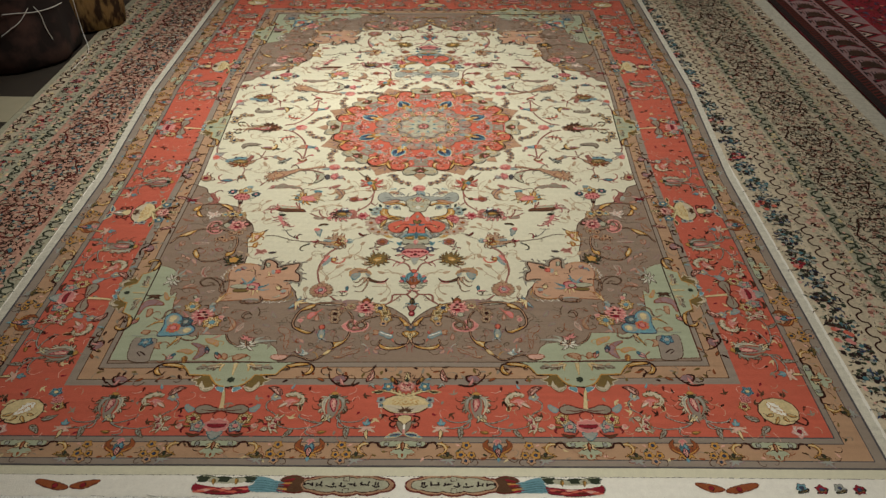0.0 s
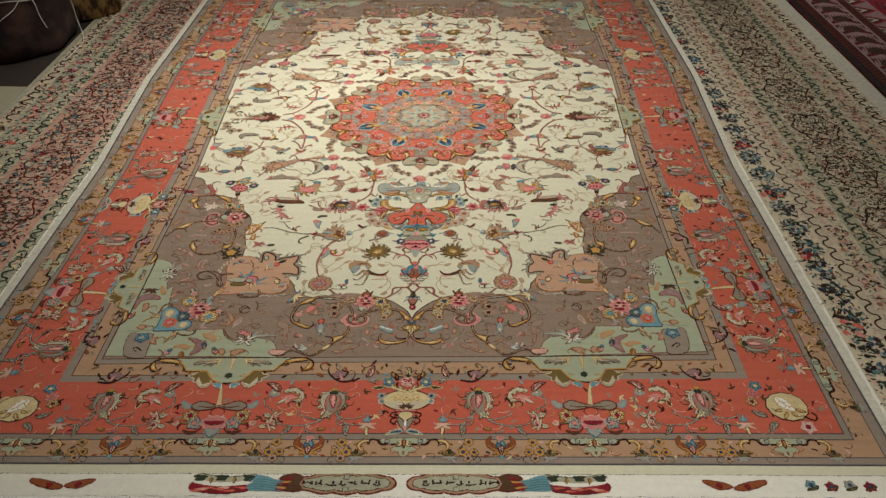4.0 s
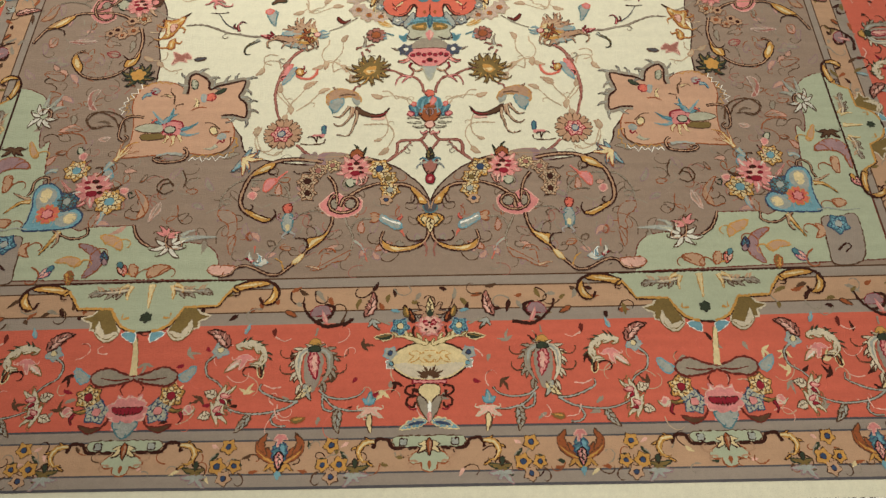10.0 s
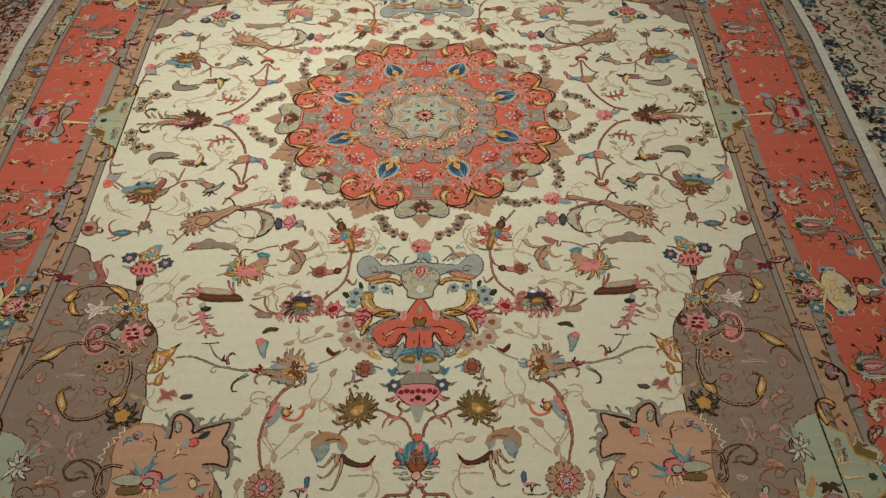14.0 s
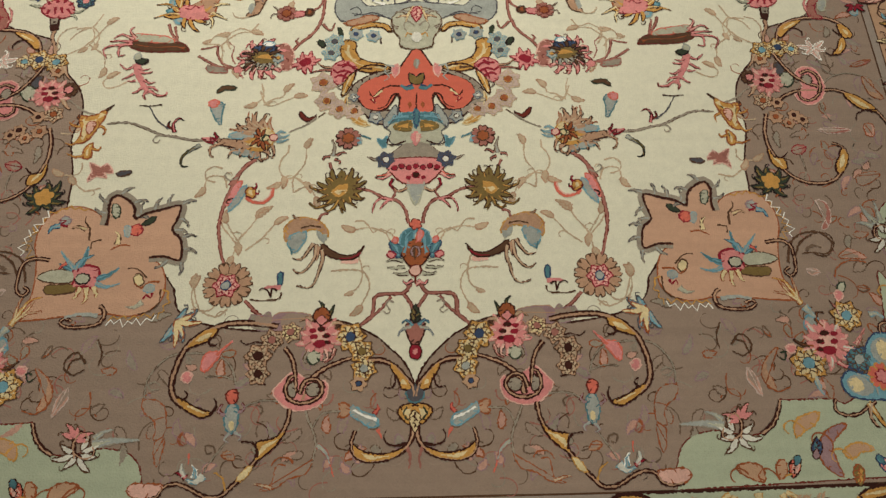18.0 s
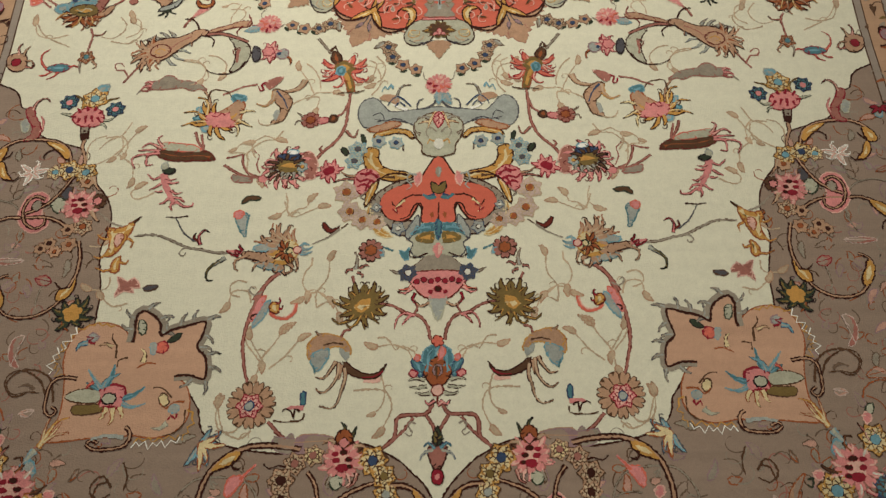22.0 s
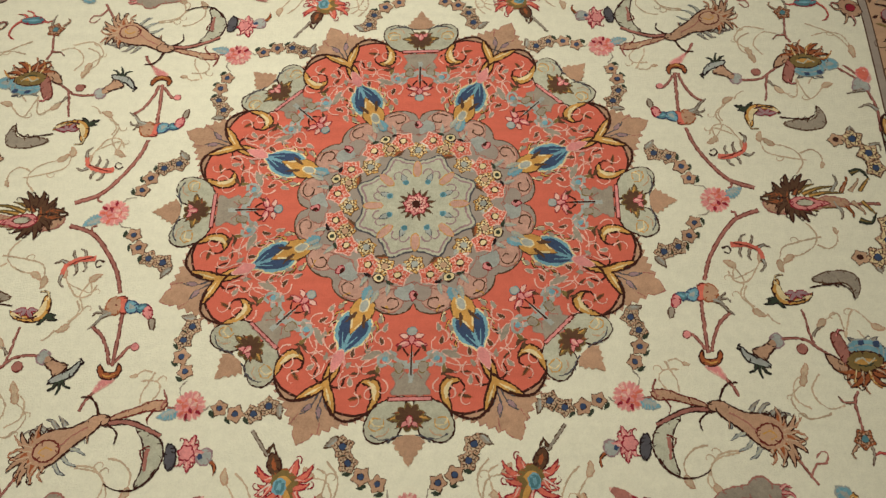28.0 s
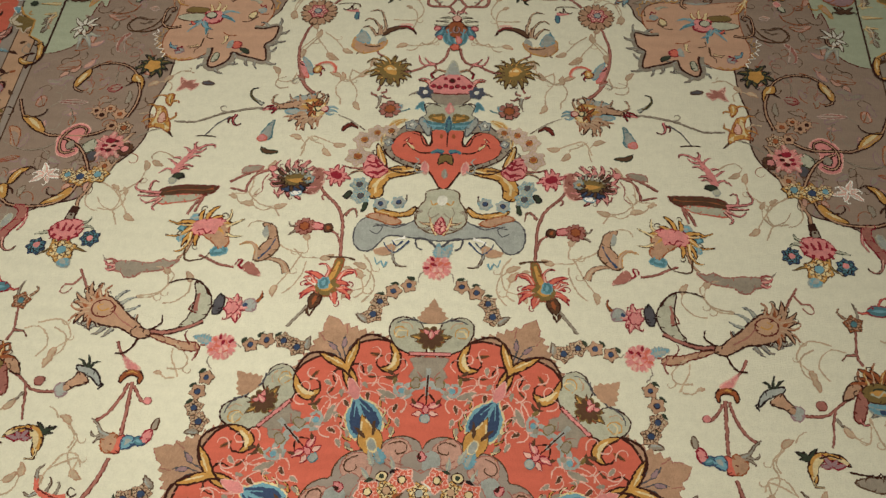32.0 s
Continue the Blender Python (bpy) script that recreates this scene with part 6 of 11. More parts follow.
d4("horned_leaf", shape([(0.135, 1.028), (0.138, 1.016), (0.147, 1.004), (0.161, 0.997), (0.178, 0.993), (0.191, 0.998), (0.201, 1.010), (0.202, 1.023), (0.199, 1.035), (0.188, 1.027), (0.171, 1.017), (0.154, 1.014)], "fawn", 3, "gold", 0.0018) + shape([(0.171, 1.019), (0.181, 1.021), (0.193, 1.027), (0.196, 1.037), (0.186, 1.054), (0.175, 1.042), (0.170, 1.030)], "bluegrey", 4, "blue", 0.0012) + shape([(0.136, 1.026), (0.144, 1.024), (0.153, 1.016), (0.151, 1.030), (0.140, 1.039)], "bluegrey", 4) + line([(0.147, 1.012), (0.163, 1.009), (0.178, 1.013)], 0.0030, "umber", 6) + claw([(0.197, 1.023), (0.203, 1.012), (0.198, 1.004)], 0.0040, "gold", "rust") + claw([(0.179, 0.995), (0.188, 0.994), (0.192, 0.988)], 0.0035, "fawn", "umber") + line([(0.188, 1.058), (0.192, 1.046)], 0.0024, "teal", 5), label="fawn and blue horned leaf")
d4("dark_leaf", shape([(0.079, 1.044), (0.084, 1.055), (0.096, 1.063), (0.113, 1.062), (0.129, 1.053), (0.145, 1.041), (0.139, 1.057), (0.122, 1.066), (0.101, 1.069), (0.088, 1.063)], "umber", 4, "brown", 0.0016) + line([(0.084, 1.059), (0.098, 1.067), (0.115, 1.067)], 0.0030, "crimson", 6) + stroke([(0.087, 1.072), (0.099, 1.074), (0.113, 1.073)], 0.0070, "bloom", 3, 0.004))
d4("claw_spray", claw([(0.143, 1.051), (0.141, 1.068), (0.146, 1.087), (0.151, 1.107), (0.162, 1.115), (0.177, 1.110)], 0.0060, "fawn", "brown", 4) + claw([(0.152, 1.042), (0.154, 1.065), (0.165, 1.084), (0.177, 1.090), (0.186, 1.082)], 0.0060, "fawn", "brown", 4) + claw([(0.157, 1.040), (0.165, 1.055), (0.175, 1.067), (0.187, 1.064)], 0.0060, "fawn", "brown", 4) + claw([(0.148, 1.045), (0.149, 1.061), (0.151, 1.070)], 0.0050, "fawn", "brown", 4) + stem([(0.137, 0.986), (0.149, 0.991), (0.152, 1.005)], 0.0045))
d4("vine", stem([(0.007, 1.111), (0.017, 1.127), (0.036, 1.128), (0.057, 1.130), (0.062, 1.143), (0.063, 1.161), (0.073, 1.171), (0.083, 1.180)], 0.0065) + stem([(0.017, 1.129), (0.007, 1.145), (0.001, 1.159)], 0.0058) + stem([(0.036, 1.132), (0.050, 1.151), (0.063, 1.164), (0.076, 1.175)], 0.0048) + line([(0.032, 1.142), (0.039, 1.139), (0.044, 1.146), (0.037, 1.155), (0.042, 1.160), (0.049, 1.155)], 0.0028, "leafgrey", 3) + wisp((0.094, 1.003), (0.080, 1.003), (0.068, 1.020), (0.064, 1.024), leafy=0) + wisp((0.064, 1.022), (0.054, 1.018), (0.037, 1.027), (0.033, 1.037), leafy=0) + wisp((0.086, 1.065), (0.080, 1.089), (0.083, 1.111), (0.093, 1.122), leafy=0.014))
# quiet tendrils between the boughs
d4("tendril", wisp((0.119, 0.428), (0.102, 0.451), (0.105, 0.479), (0.119, 0.494)) + wisp((0.117, 0.480), (0.129, 0.482), (0.143, 0.492), leafy=0.014) + wisp((0.251, 0.442), (0.236, 0.456), (0.223, 0.483), (0.220, 0.506), leafy=0) + wisp((0.244, 0.530), (0.227, 0.513), (0.210, 0.513), (0.196, 0.512)) + wisp((0.281, 0.597), (0.293, 0.614), (0.312, 0.608), (0.330, 0.619)) + wisp((0.330, 0.619), (0.334, 0.636), (0.324, 0.656), leafy=0) + wisp((0.335, 0.628), (0.353, 0.624), (0.361, 0.633), leafy=0.016))
d4("tendril", wisp((0.442, 0.417), (0.421, 0.421), (0.404, 0.440), (0.405, 0.459)) + wisp((0.625, 0.312), (0.611, 0.333), (0.616, 0.353), (0.634, 0.367), (0.656, 0.362), leafy=0) + wisp((0.558, 0.569), (0.565, 0.584), (0.572, 0.598), (0.594, 0.609), (0.607, 0.628), leafy=0) + wisp((0.572, 0.598), (0.558, 0.616), (0.558, 0.635), leafy=0.018) + wisp((0.720, 0.355), (0.750, 0.363), (0.777, 0.354), (0.787, 0.329)) + wisp((0.697, 0.242), (0.707, 0.256), leafy=0))
d4("tendril", wisp((0.560, 0.210), (0.566, 0.221), (0.578, 0.229), leafy=0) + wisp((0.507, 0.134), (0.515, 0.148), (0.538, 0.139), (0.556, 0.129), leafy=0) + wisp((0.534, 0.162), (0.527, 0.177), (0.533, 0.190), (0.540, 0.202)) + wisp((0.647, 0.048), (0.661, 0.069), (0.657, 0.089), (0.637, 0.105), (0.617, 0.110)) + wisp((0.660, 0.090), (0.679, 0.098), (0.694, 0.085), (0.695, 0.071), leafy=0.014) + wisp((0.391, 0.285), (0.398, 0.301), (0.407, 0.318), (0.408, 0.335), leafy=0) + wisp((0.395, 0.285), (0.409, 0.282), (0.418, 0.289), leafy=0.012))
d4("edge_spray", put(floret(0.020, "tan", "navy", "umber"), 0.754, 0.117) + put(floret(0.020, "tan", "navy", "umber"), 0.777, 0.086, 20) + put(floret(0.018, "tan", "navy", "umber"), 0.784, 0.055, 40) + put(floret(0.014, "tan", "brown", "umber"), 0.725, 0.116, 10) + claw([(0.782, 0.102), (0.799, 0.106), (0.799, 0.090)], 0.009, "leafgrey", "umber") + claw([(0.750, 0.134), (0.755, 0.143), (0.761, 0.133)], 0.008, "leafgrey", "umber") + claw([(0.738, 0.046), (0.756, 0.052), (0.768, 0.034)], 0.012, "dkgreen", "black"))
d4("edge_vine", stem([(0.766, 0.282), (0.783, 0.266), (0.794, 0.245)], 0.0045) + stem([(0.793, 0.240), (0.803, 0.213), (0.810, 0.178), (0.808, 0.131)], 0.0050) + claw([(0.795, 0.223), (0.779, 0.221), (0.762, 0.217)], 0.006, "leafgrey", "umber") + claw([(0.810, 0.178), (0.797, 0.191), (0.777, 0.184)], 0.009, "leafgrey", "umber") + shape([(0.787, 0.266), (0.804, 0.275), (0.808, 0.257), (0.797, 0.243)], "coral", 3, "pink", 0.001))

# pale sprouts that fill the cream
SPROUTS = [((0.718, 0.383), (0.769, 0.354), (0.792, 0.319)),
           ((0.682, 0.252), (0.701, 0.206), (0.727, 0.231)),
           ((0.682, 0.252), (0.677, 0.212), (0.655, 0.222)),
           ((0.640, 0.371), (0.602, 0.377), (0.581, 0.348), (0.60, 0.326)),
           ((0.492, 0.425), (0.454, 0.435), (0.438, 0.467), (0.455, 0.479)),
           ((0.611, 0.655), (0.581, 0.635), (0.557, 0.60), (0.551, 0.588)),
           ((0.575, 0.634), (0.546, 0.658), (0.540, 0.685)),
           ((0.338, 0.655), (0.343, 0.640), (0.318, 0.615), (0.294, 0.612)),
           ((0.375, 0.638), (0.345, 0.642), (0.338, 0.68), (0.319, 0.694)),
           ((0.283, 0.540), (0.251, 0.522), (0.223, 0.519), (0.226, 0.544)),
           ((0.230, 0.519), (0.248, 0.479), (0.265, 0.453)),
           ((0.126, 0.517), (0.110, 0.492), (0.116, 0.456), (0.138, 0.447)),
           ((0.267, 0.740), (0.252, 0.771), (0.221, 0.761), (0.207, 0.754)),
           ((0.503, 0.923), (0.526, 0.929), (0.545, 0.915)),
           ((0.303, 0.929), (0.311, 0.908), (0.335, 0.907), (0.339, 0.926)),
           ((0.196, 0.939), (0.198, 0.914), (0.182, 0.887), (0.181, 0.857)),
           ((0.197, 0.94), (0.173, 0.929), (0.160, 0.950)),
           ((0.268, 1.034), (0.285, 1.01), (0.297, 0.99)),
           ((0.263, 1.040), (0.241, 1.022), (0.220, 0.995)),
           ((0.037, 1.040), (0.046, 1.018), (0.070, 1.007), (0.095, 1.009)),
           ((0.279, 1.136), (0.295, 1.147), (0.321, 1.134), (0.334, 1.098)),
           ((0.129, 1.079), (0.083, 1.080), (0.069, 1.106), (0.081, 1.137)),
           ((0.498, 0.422), (0.464, 0.426), (0.445, 0.448), (0.449, 0.469)),
           ((0.133, 0.434), (0.119, 0.444), (0.125, 0.471)),
           ((0.547, 0.197), (0.527, 0.178), (0.535, 0.151), (0.523, 0.128)),
           ((0.415, 0.297), (0.389, 0.298), (0.383, 0.313), (0.396, 0.331)),
           ((0.675, 0.075), (0.636, 0.083), (0.606, 0.094), (0.599, 0.116)),
           ((0.611, 0.363), (0.589, 0.349), (0.589, 0.323), (0.603, 0.311)),
           ((0.525, 0.118), (0.518, 0.149), (0.542, 0.152), (0.565, 0.118))]
for pts in SPROUTS:
    d4("sprout", wisp(*[(u * 0.992, v * 1.008) for u, v in pts]) + curl(0.024, 210, 0.0024, "faint", 1, (pts[1][0] * 0.992, pts[1][1] * 1.008), 40 * len(pts)))

# side palmettes on the cross axis
side_bloom = shape([(0.582, 0.008), (0.595, 0.008), (0.626, 0.014), (0.662, 0.008), (0.690, 0), (0.723, 0.008), (0.721, 0.018), (0.687, 0.019), (0.653, 0.026), (0.615, 0.030), (0.590, 0.023)], "fawn", 4, "stem", 0.0014) + shape([(0.627, 0.010), (0.639, 0), (0.661, 0.003), (0.675, 0.008), (0.693, 0.013), (0.673, 0.018), (0.654, 0.024), (0.636, 0.021)], "pink", 8, "crimson", 0.0022) + shape([(0.637, 0.010), (0.652, 0.005), (0.667, 0.012), (0.650, 0.017)], "sage", 10, "redline", 0.0014) + stem([(0.720, 0.014), (0.751, 0.015), (0.778, 0.016)], 0.006)
half = []
for a in ([(0.609, 0.007), (0.594, 0.002), (0.588, 0.013)], [(0.615, 0.003), (0.609, 0.010), (0.603, 0.021)], [(0.623, 0.001), (0.626, 0.016), (0.620, 0.027)], [(0.635, 0.005), (0.642, 0.017), (0.636, 0.028)], [(0.606, 0.009), (0.590, 0.006), (0.578, 0.001)]):
    half += claw(a, 0.0095, "umber", "brown", 6, 0.0026)
for a in ([(0.651, 0.006), (0.677, 0.018), (0.705, 0.021)], [(0.661, 0.003), (0.689, 0.009), (0.721, 0.007)], [(0.641, 0.009), (0.656, 0.021), (0.674, 0.027)]):
    half += claw(a, 0.0100, "olive", "brown", 3, 0.0020)
for i in range(4):
    half += claw([(0.700 + 0.016 * i, 0.010), (0.712 + 0.018 * i, 0.030 + 0.004 * (i % 2)), (0.708 + 0.02 * i, 0.044 - 0.004 * i)], 0.0085, ("leafgrey", "rust", "fawn", "olive")[i], "umber", 3, 0.0018)
half += put(flames(7, 10, 110, 0.016, 0.030, 0.009, "umber", "brown", 30, 5), 0.640, 0.0, 90)
side_bloom += half + [([(u, -v) for u, v in p], d, l) for p, d, l in half]
for s in (1, -1):
    emit("side_palmette", moved(side_bloom, flip=s, up=2), panel, label="large side palmette with pink heart")

# ---------------------------------------------------------------- lantern, urn and tulip on the middle line
def on_axis(name, shapes, label=""):
    two(name, [(p, d, l + 2) for p, d, l in shapes], panel, label)


lantern = blob(mirrored([(0.004, 0.553), (0.029, 0.556), (0.058, 0.560), (0.087, 0.562), (0.101, 0.549), (0.114, 0.532), (0.129, 0.530), (0.143, 0.544), (0.146, 0.566), (0.141, 0.585), (0.129, 0.596), (0.108, 0.591), (0.083, 0.581), (0.058, 0.585), (0.039, 0.593), (0.004, 0.589)]), "bluegrey", 4, "slate", 0.0024, smooth=False)
lantern += blob(mirrored([(0.004, 0.566), (0.023, 0.571), (0.039, 0.584), (0.044, 0.599), (0.039, 0.620), (0.029, 0.637), (0.027, 0.655), (0.005, 0.662)]), "sage", 6, "umber", 0.0024, smooth=False)
lantern += both(claw([(0.012, 0.581), (0.025, 0.575), (0.039, 0.578)], 0.010, "leafgrey", "umber", 7) + claw([(0.014, 0.586), (0.027, 0.586), (0.037, 0.591)], 0.007, "tan", "umber", 7))
lantern += both(shape([(0.068, 0.589), (0.087, 0.584), (0.108, 0.593), (0.129, 0.600), (0.113, 0.606), (0.087, 0.599)], "fawn", 6, "rust", 0.0016) + shape([(0.074, 0.535), (0.084, 0.524), (0.100, 0.523), (0.108, 0.530), (0.090, 0.536), (0.080, 0.542)], "fawn", 6, "tan", 0.0014) + claw([(0.080, 0.538), (0.075, 0.515), (0.067, 0.501), (0.051, 0.500)], 0.006, "leafgrey", "umber", 5) + line([(0.051, 0.550), (0.064, 0.535), (0.076, 0.526), (0.088, 0.536), (0.094, 0.547)], 0.0034, "navy", 7) + line([(0.058, 0.557), (0.072, 0.553), (0.084, 0.544)], 0.0060, "ivory", 6) + line([(0.062, 0.550), (0.072, 0.539), (0.080, 0.551)], 0.0030, "navy", 7) + line([(0.085, 0.508), (0.089, 0.497), (0.095, 0.509), (0.101, 0.502), (0.106, 0.516)], 0.0040, "blue", 6) + line([(0.003, 0.537), (0.019, 0.553), (0.039, 0.556), (0.037, 0.538), (0.027, 0.533)], 0.0046, "slate", 6) + line([(0.060, 0.585), (0.077, 0.577), (0.097, 0.582), (0.116, 0.578)], 0.0030, "slate", 6) + line([(0.112, 0.584), (0.099, 0.578), (0.107, 0.563), (0.120, 0.570)], 0.0020, "slate", 6))
lantern += both(line([(0.004, 0.609), (0.016, 0.598), (0.023, 0.609), (0.018, 0.622)], 0.0030, "leafgrey", 8) + claw([(0.033, 0.614), (0.044, 0.606), (0.042, 0.595)], 0.0050, "leafgrey", "umber", 7) + line([(0.006, 0.632), (0.016, 0.626), (0.020, 0.636)], 0.0040, "gold", 9) + claw([(0.004, 0.564), (0.015, 0.583), (0.019, 0.601)], 0.0070, "straw", "rust", 8))
lantern += leaf(0.034, 0.018, 0, "pink", "crimson", 10, 0.0026, (0.0, 0.566)) + disc(0.009, "pale", 10, at=(0.0, 0.636), squash=1.3) + leaf(0.03, 0.016, 0, "blue", "bluegrey", 6, 0.001, (0.0, 0.517))
on_axis("lantern", lantern, "blue-grey lantern motif")

urn_half = [(0.005, 0.662), (0.012, 0.675), (0.022, 0.693), (0.038, 0.715), (0.066, 0.722), (0.091, 0.736), (0.100, 0.755), (0.094, 0.774), (0.079, 0.790), (0.056, 0.791), (0.043, 0.776), (0.034, 0.759), (0.027, 0.771), (0.027, 0.795), (0.006, 0.797)]
urn = blob(mirrored(urn_half), "red", 6, "brown", 0.0030, smooth=False)
urn += both(shape([(0.044, 0.707), (0.062, 0.712), (0.082, 0.720), (0.104, 0.736), (0.116, 0.759), (0.119, 0.780), (0.108, 0.781), (0.091, 0.794), (0.079, 0.806), (0.071, 0.815), (0.054, 0.820), (0.043, 0.809), (0.042, 0.792), (0.058, 0.795), (0.081, 0.790), (0.097, 0.774), (0.101, 0.755), (0.091, 0.734), (0.068, 0.722)], "leafgrey", 5, "brown", 0.0026) + shape([(0.116, 0.756), (0.121, 0.771), (0.122, 0.786), (0.113, 0.798), (0.105, 0.814), (0.092, 0.821), (0.078, 0.822), (0.089, 0.812), (0.100, 0.801), (0.109, 0.783)], "gold", 4, "straw", 0.0018) + line([(0.027, 0.771), (0.031, 0.759), (0.042, 0.763), (0.050, 0.783), (0.065, 0.789)], 0.0034, "brown", 8) + line([(0.029, 0.743), (0.044, 0.742), (0.060, 0.750), (0.074, 0.764), (0.080, 0.754)], 0.0032, "brown", 8) + line([(0.058, 0.752), (0.067, 0.760), (0.074, 0.773), (0.068, 0.778)], 0.0042, "straw", 8) + line([(0.063, 0.763), (0.072, 0.767), (0.070, 0.777), (0.079, 0.769)], 0.0032, "crimson", 9) + put(floret(0.0085, "bluegrey", "pale", "navy", 4), 0.106, 0.765, 0, 1, 1, 6) + put(floret(0.012, "bluegrey", "pale", "navy", 5), 0.068, 0.808, 0, 1, 1, 6) + line([(0.038, 0.701), (0.051, 0.698), (0.055, 0.712), (0.046, 0.723), (0.055, 0.731)], 0.0036, "bluegrey", 9) + shape([(0.033, 0.695), (0.042, 0.705), (0.038, 0.723), (0.031, 0.711)], "pink", 8, "bloom", 0.001) + line([(0.005, 0.745), (0.016, 0.749), (0.027, 0.741)], 0.0090, "teal", 8, 0.005) + line([(0.007, 0.741), (0.020, 0.745)], 0.0040, "navy", 9) + put(leaf(0.012, 0.007, 0, "rust", None, 8), 0.011, 0.777))
urn += blob([(-0.012, 0.716), (0.0, 0.725), (0.012, 0.716), (0.009, 0.737), (-0.009, 0.737)], "olive", 9, "black", 0.0022) + leaf(0.024, 0.012, 0, "leafgrey", None, 8, at=(0.0, 0.684)) + line([(0.0, 0.758), (0.0, 0.793)], 0.0020, "brown", 8)
urn_low = [(0.006, 0.793), (0.024, 0.797), (0.038, 0.799), (0.050, 0.812), (0.052, 0.827), (0.041, 0.835), (0.045, 0.848), (0.038, 0.860), (0.022, 0.861), (0.007, 0.857)]
urn += blob([(0.0, urn_low[0][1])] + urn_low[1:-1] + [(0.0, urn_low[-1][1])] + [(-u, v) for u, v in urn_low[1:-1][::-1]], "sage", 5, "slate", 0.0020)
urn += both(shape([(0.008, 0.798), (0.026, 0.799), (0.040, 0.803), (0.048, 0.814), (0.050, 0.825), (0.038, 0.819), (0.022, 0.815), (0.008, 0.815)], "teal", 7) + shape([(0.034, 0.783), (0.045, 0.798), (0.054, 0.816), (0.050, 0.828), (0.043, 0.816), (0.034, 0.805)], "bluegrey", 8, "slate", 0.0014) + shape([(0.008, 0.815), (0.026, 0.817), (0.038, 0.824), (0.036, 0.833), (0.020, 0.836), (0.008, 0.836)], "olive", 8) + line([(0.024, 0.808), (0.026, 0.799), (0.031, 0.808), (0.036, 0.803), (0.041, 0.814)], 0.0034, "blue", 9) + line([(0.017, 0.855), (0.038, 0.863), (0.048, 0.858), (0.046, 0.849)], 0.0024, "brown", 7))
urn_base = [(0.017, 0.854), (0.024, 0.864), (0.034, 0.873), (0.041, 0.885), (0.021, 0.891)]
urn += blob([(0.0, urn_low[-1][1] - 0.004)] + urn_base + [(-u, v) for u, v in urn_base[::-1]], "leafgrey", 4, "umber", 0.0014) + leaf(0.03, 0.018, 0, "pink", None, 7, at=(0.0, 0.836), turn=0) + leaf(0.04, 0.012, 0, "navy", "teal", 9, 0.001, (0.0, 0.791), 0)
on_axis("urn", urn, "red urn motif with grey shoulders")
d4("gilded_wing", shape([(0.045, 0.703), (0.061, 0.694), (0.084, 0.689), (0.100, 0.680), (0.108, 0.662), (0.107, 0.647), (0.125, 0.640), (0.132, 0.658), (0.130, 0.675), (0.117, 0.695), (0.099, 0.706), (0.076, 0.711)], "gold", 4, "brown", 0.0026) + line([(0.106, 0.687), (0.118, 0.675), (0.126, 0.663)], 0.005, "straw", 6) + line([(0.051, 0.701), (0.078, 0.696), (0.099, 0.704), (0.116, 0.719), (0.123, 0.733)], 0.0044, "brown", 6) + line([(0.076, 0.704), (0.097, 0.704)], 0.0060, "umber", 6) + shape([(0.105, 0.711), (0.120, 0.721), (0.125, 0.743), (0.126, 0.762), (0.115, 0.743)], "gold", 5, "brown", 0.0020), label="gilded wing of the urn")
d4("top_scroll", shape([(0.044, 0.621), (0.052, 0.606), (0.070, 0.601), (0.090, 0.601), (0.110, 0.607), (0.118, 0.617), (0.104, 0.615), (0.080, 0.609), (0.060, 0.611), (0.050, 0.621)], "gold", 4, "brown", 0.0018) + claw([(0.076, 0.622), (0.064, 0.634), (0.063, 0.649)], 0.0045, "leafgrey", "brown"))
for u, v, s, a, b in ((0.076, 0.631, 0.013, "bluegrey", "navy"), (0.107, 0.627, 0.013, "bluegrey", "navy"), (0.144, 0.643, 0.017, "bluegrey", "slate"), (0.149, 0.668, 0.016, "bluegrey", "slate")):
    d4("floret", put(floret(s, a, b, "blue", 6), u, v, 1700 * u, 1, 1, 3))
d4("dark_leaf", blob([(0.132, 0.615), (0.140, 0.610), (0.137, 0.628), (0.131, 0.633)], "dkgreen", 3, "black", 0.001) + shape([(0.160, 0.651), (0.167, 0.639), (0.174, 0.641), (0.166, 0.654)], "dkgreen", 3, "black", 0.001))
head = shape([(0.103, 0.699), (0.117, 0.685), (0.133, 0.688), (0.144, 0.698), (0.145, 0.722), (0.135, 0.736), (0.124, 0.731), (0.112, 0.721), (0.105, 0.709)], "pink", 5, "crimson", 0.0022)
for a in ([(0.107, 0.704), (0.117, 0.695), (0.129, 0.700)], [(0.117, 0.690), (0.127, 0.695), (0.138, 0.695)], [(0.111, 0.714), (0.123, 0.707), (0.136, 0.712), (0.144, 0.705)], [(0.120, 0.724), (0.130, 0.717), (0.141, 0.722)], [(0.117, 0.709), (0.124, 0.719), (0.127, 0.731)]):
    head += line(a, 0.0050, "crimson", 7, 0.0030)
d4("carnation", head + claw([(0.140, 0.700), (0.160, 0.698), (0.172, 0.688)], 0.005, "fawn", "brown", 4) + claw([(0.140, 0.705), (0.165, 0.705), (0.184, 0.711)], 0.005, "stem", "brown", 4) + claw([(0.124, 0.731), (0.135, 0.741), (0.129, 0.748)], 0.004, "leafgrey", "brown", 4), label="crimson carnation head")
for i, (u, v, s) in enumerate(((0.159, 0.732, 0.022), (0.151, 0.771, 0.020), (0.129, 0.788, 0.018), (0.104, 0.793, 0.017))):
    d4("pale_floret", put(floret(s, "blush", "rust", "faint", 6) + disc(s * 0.26, "rust", 6, "gold", 0.001), u, v, 23 * i, 1, 1, 1))
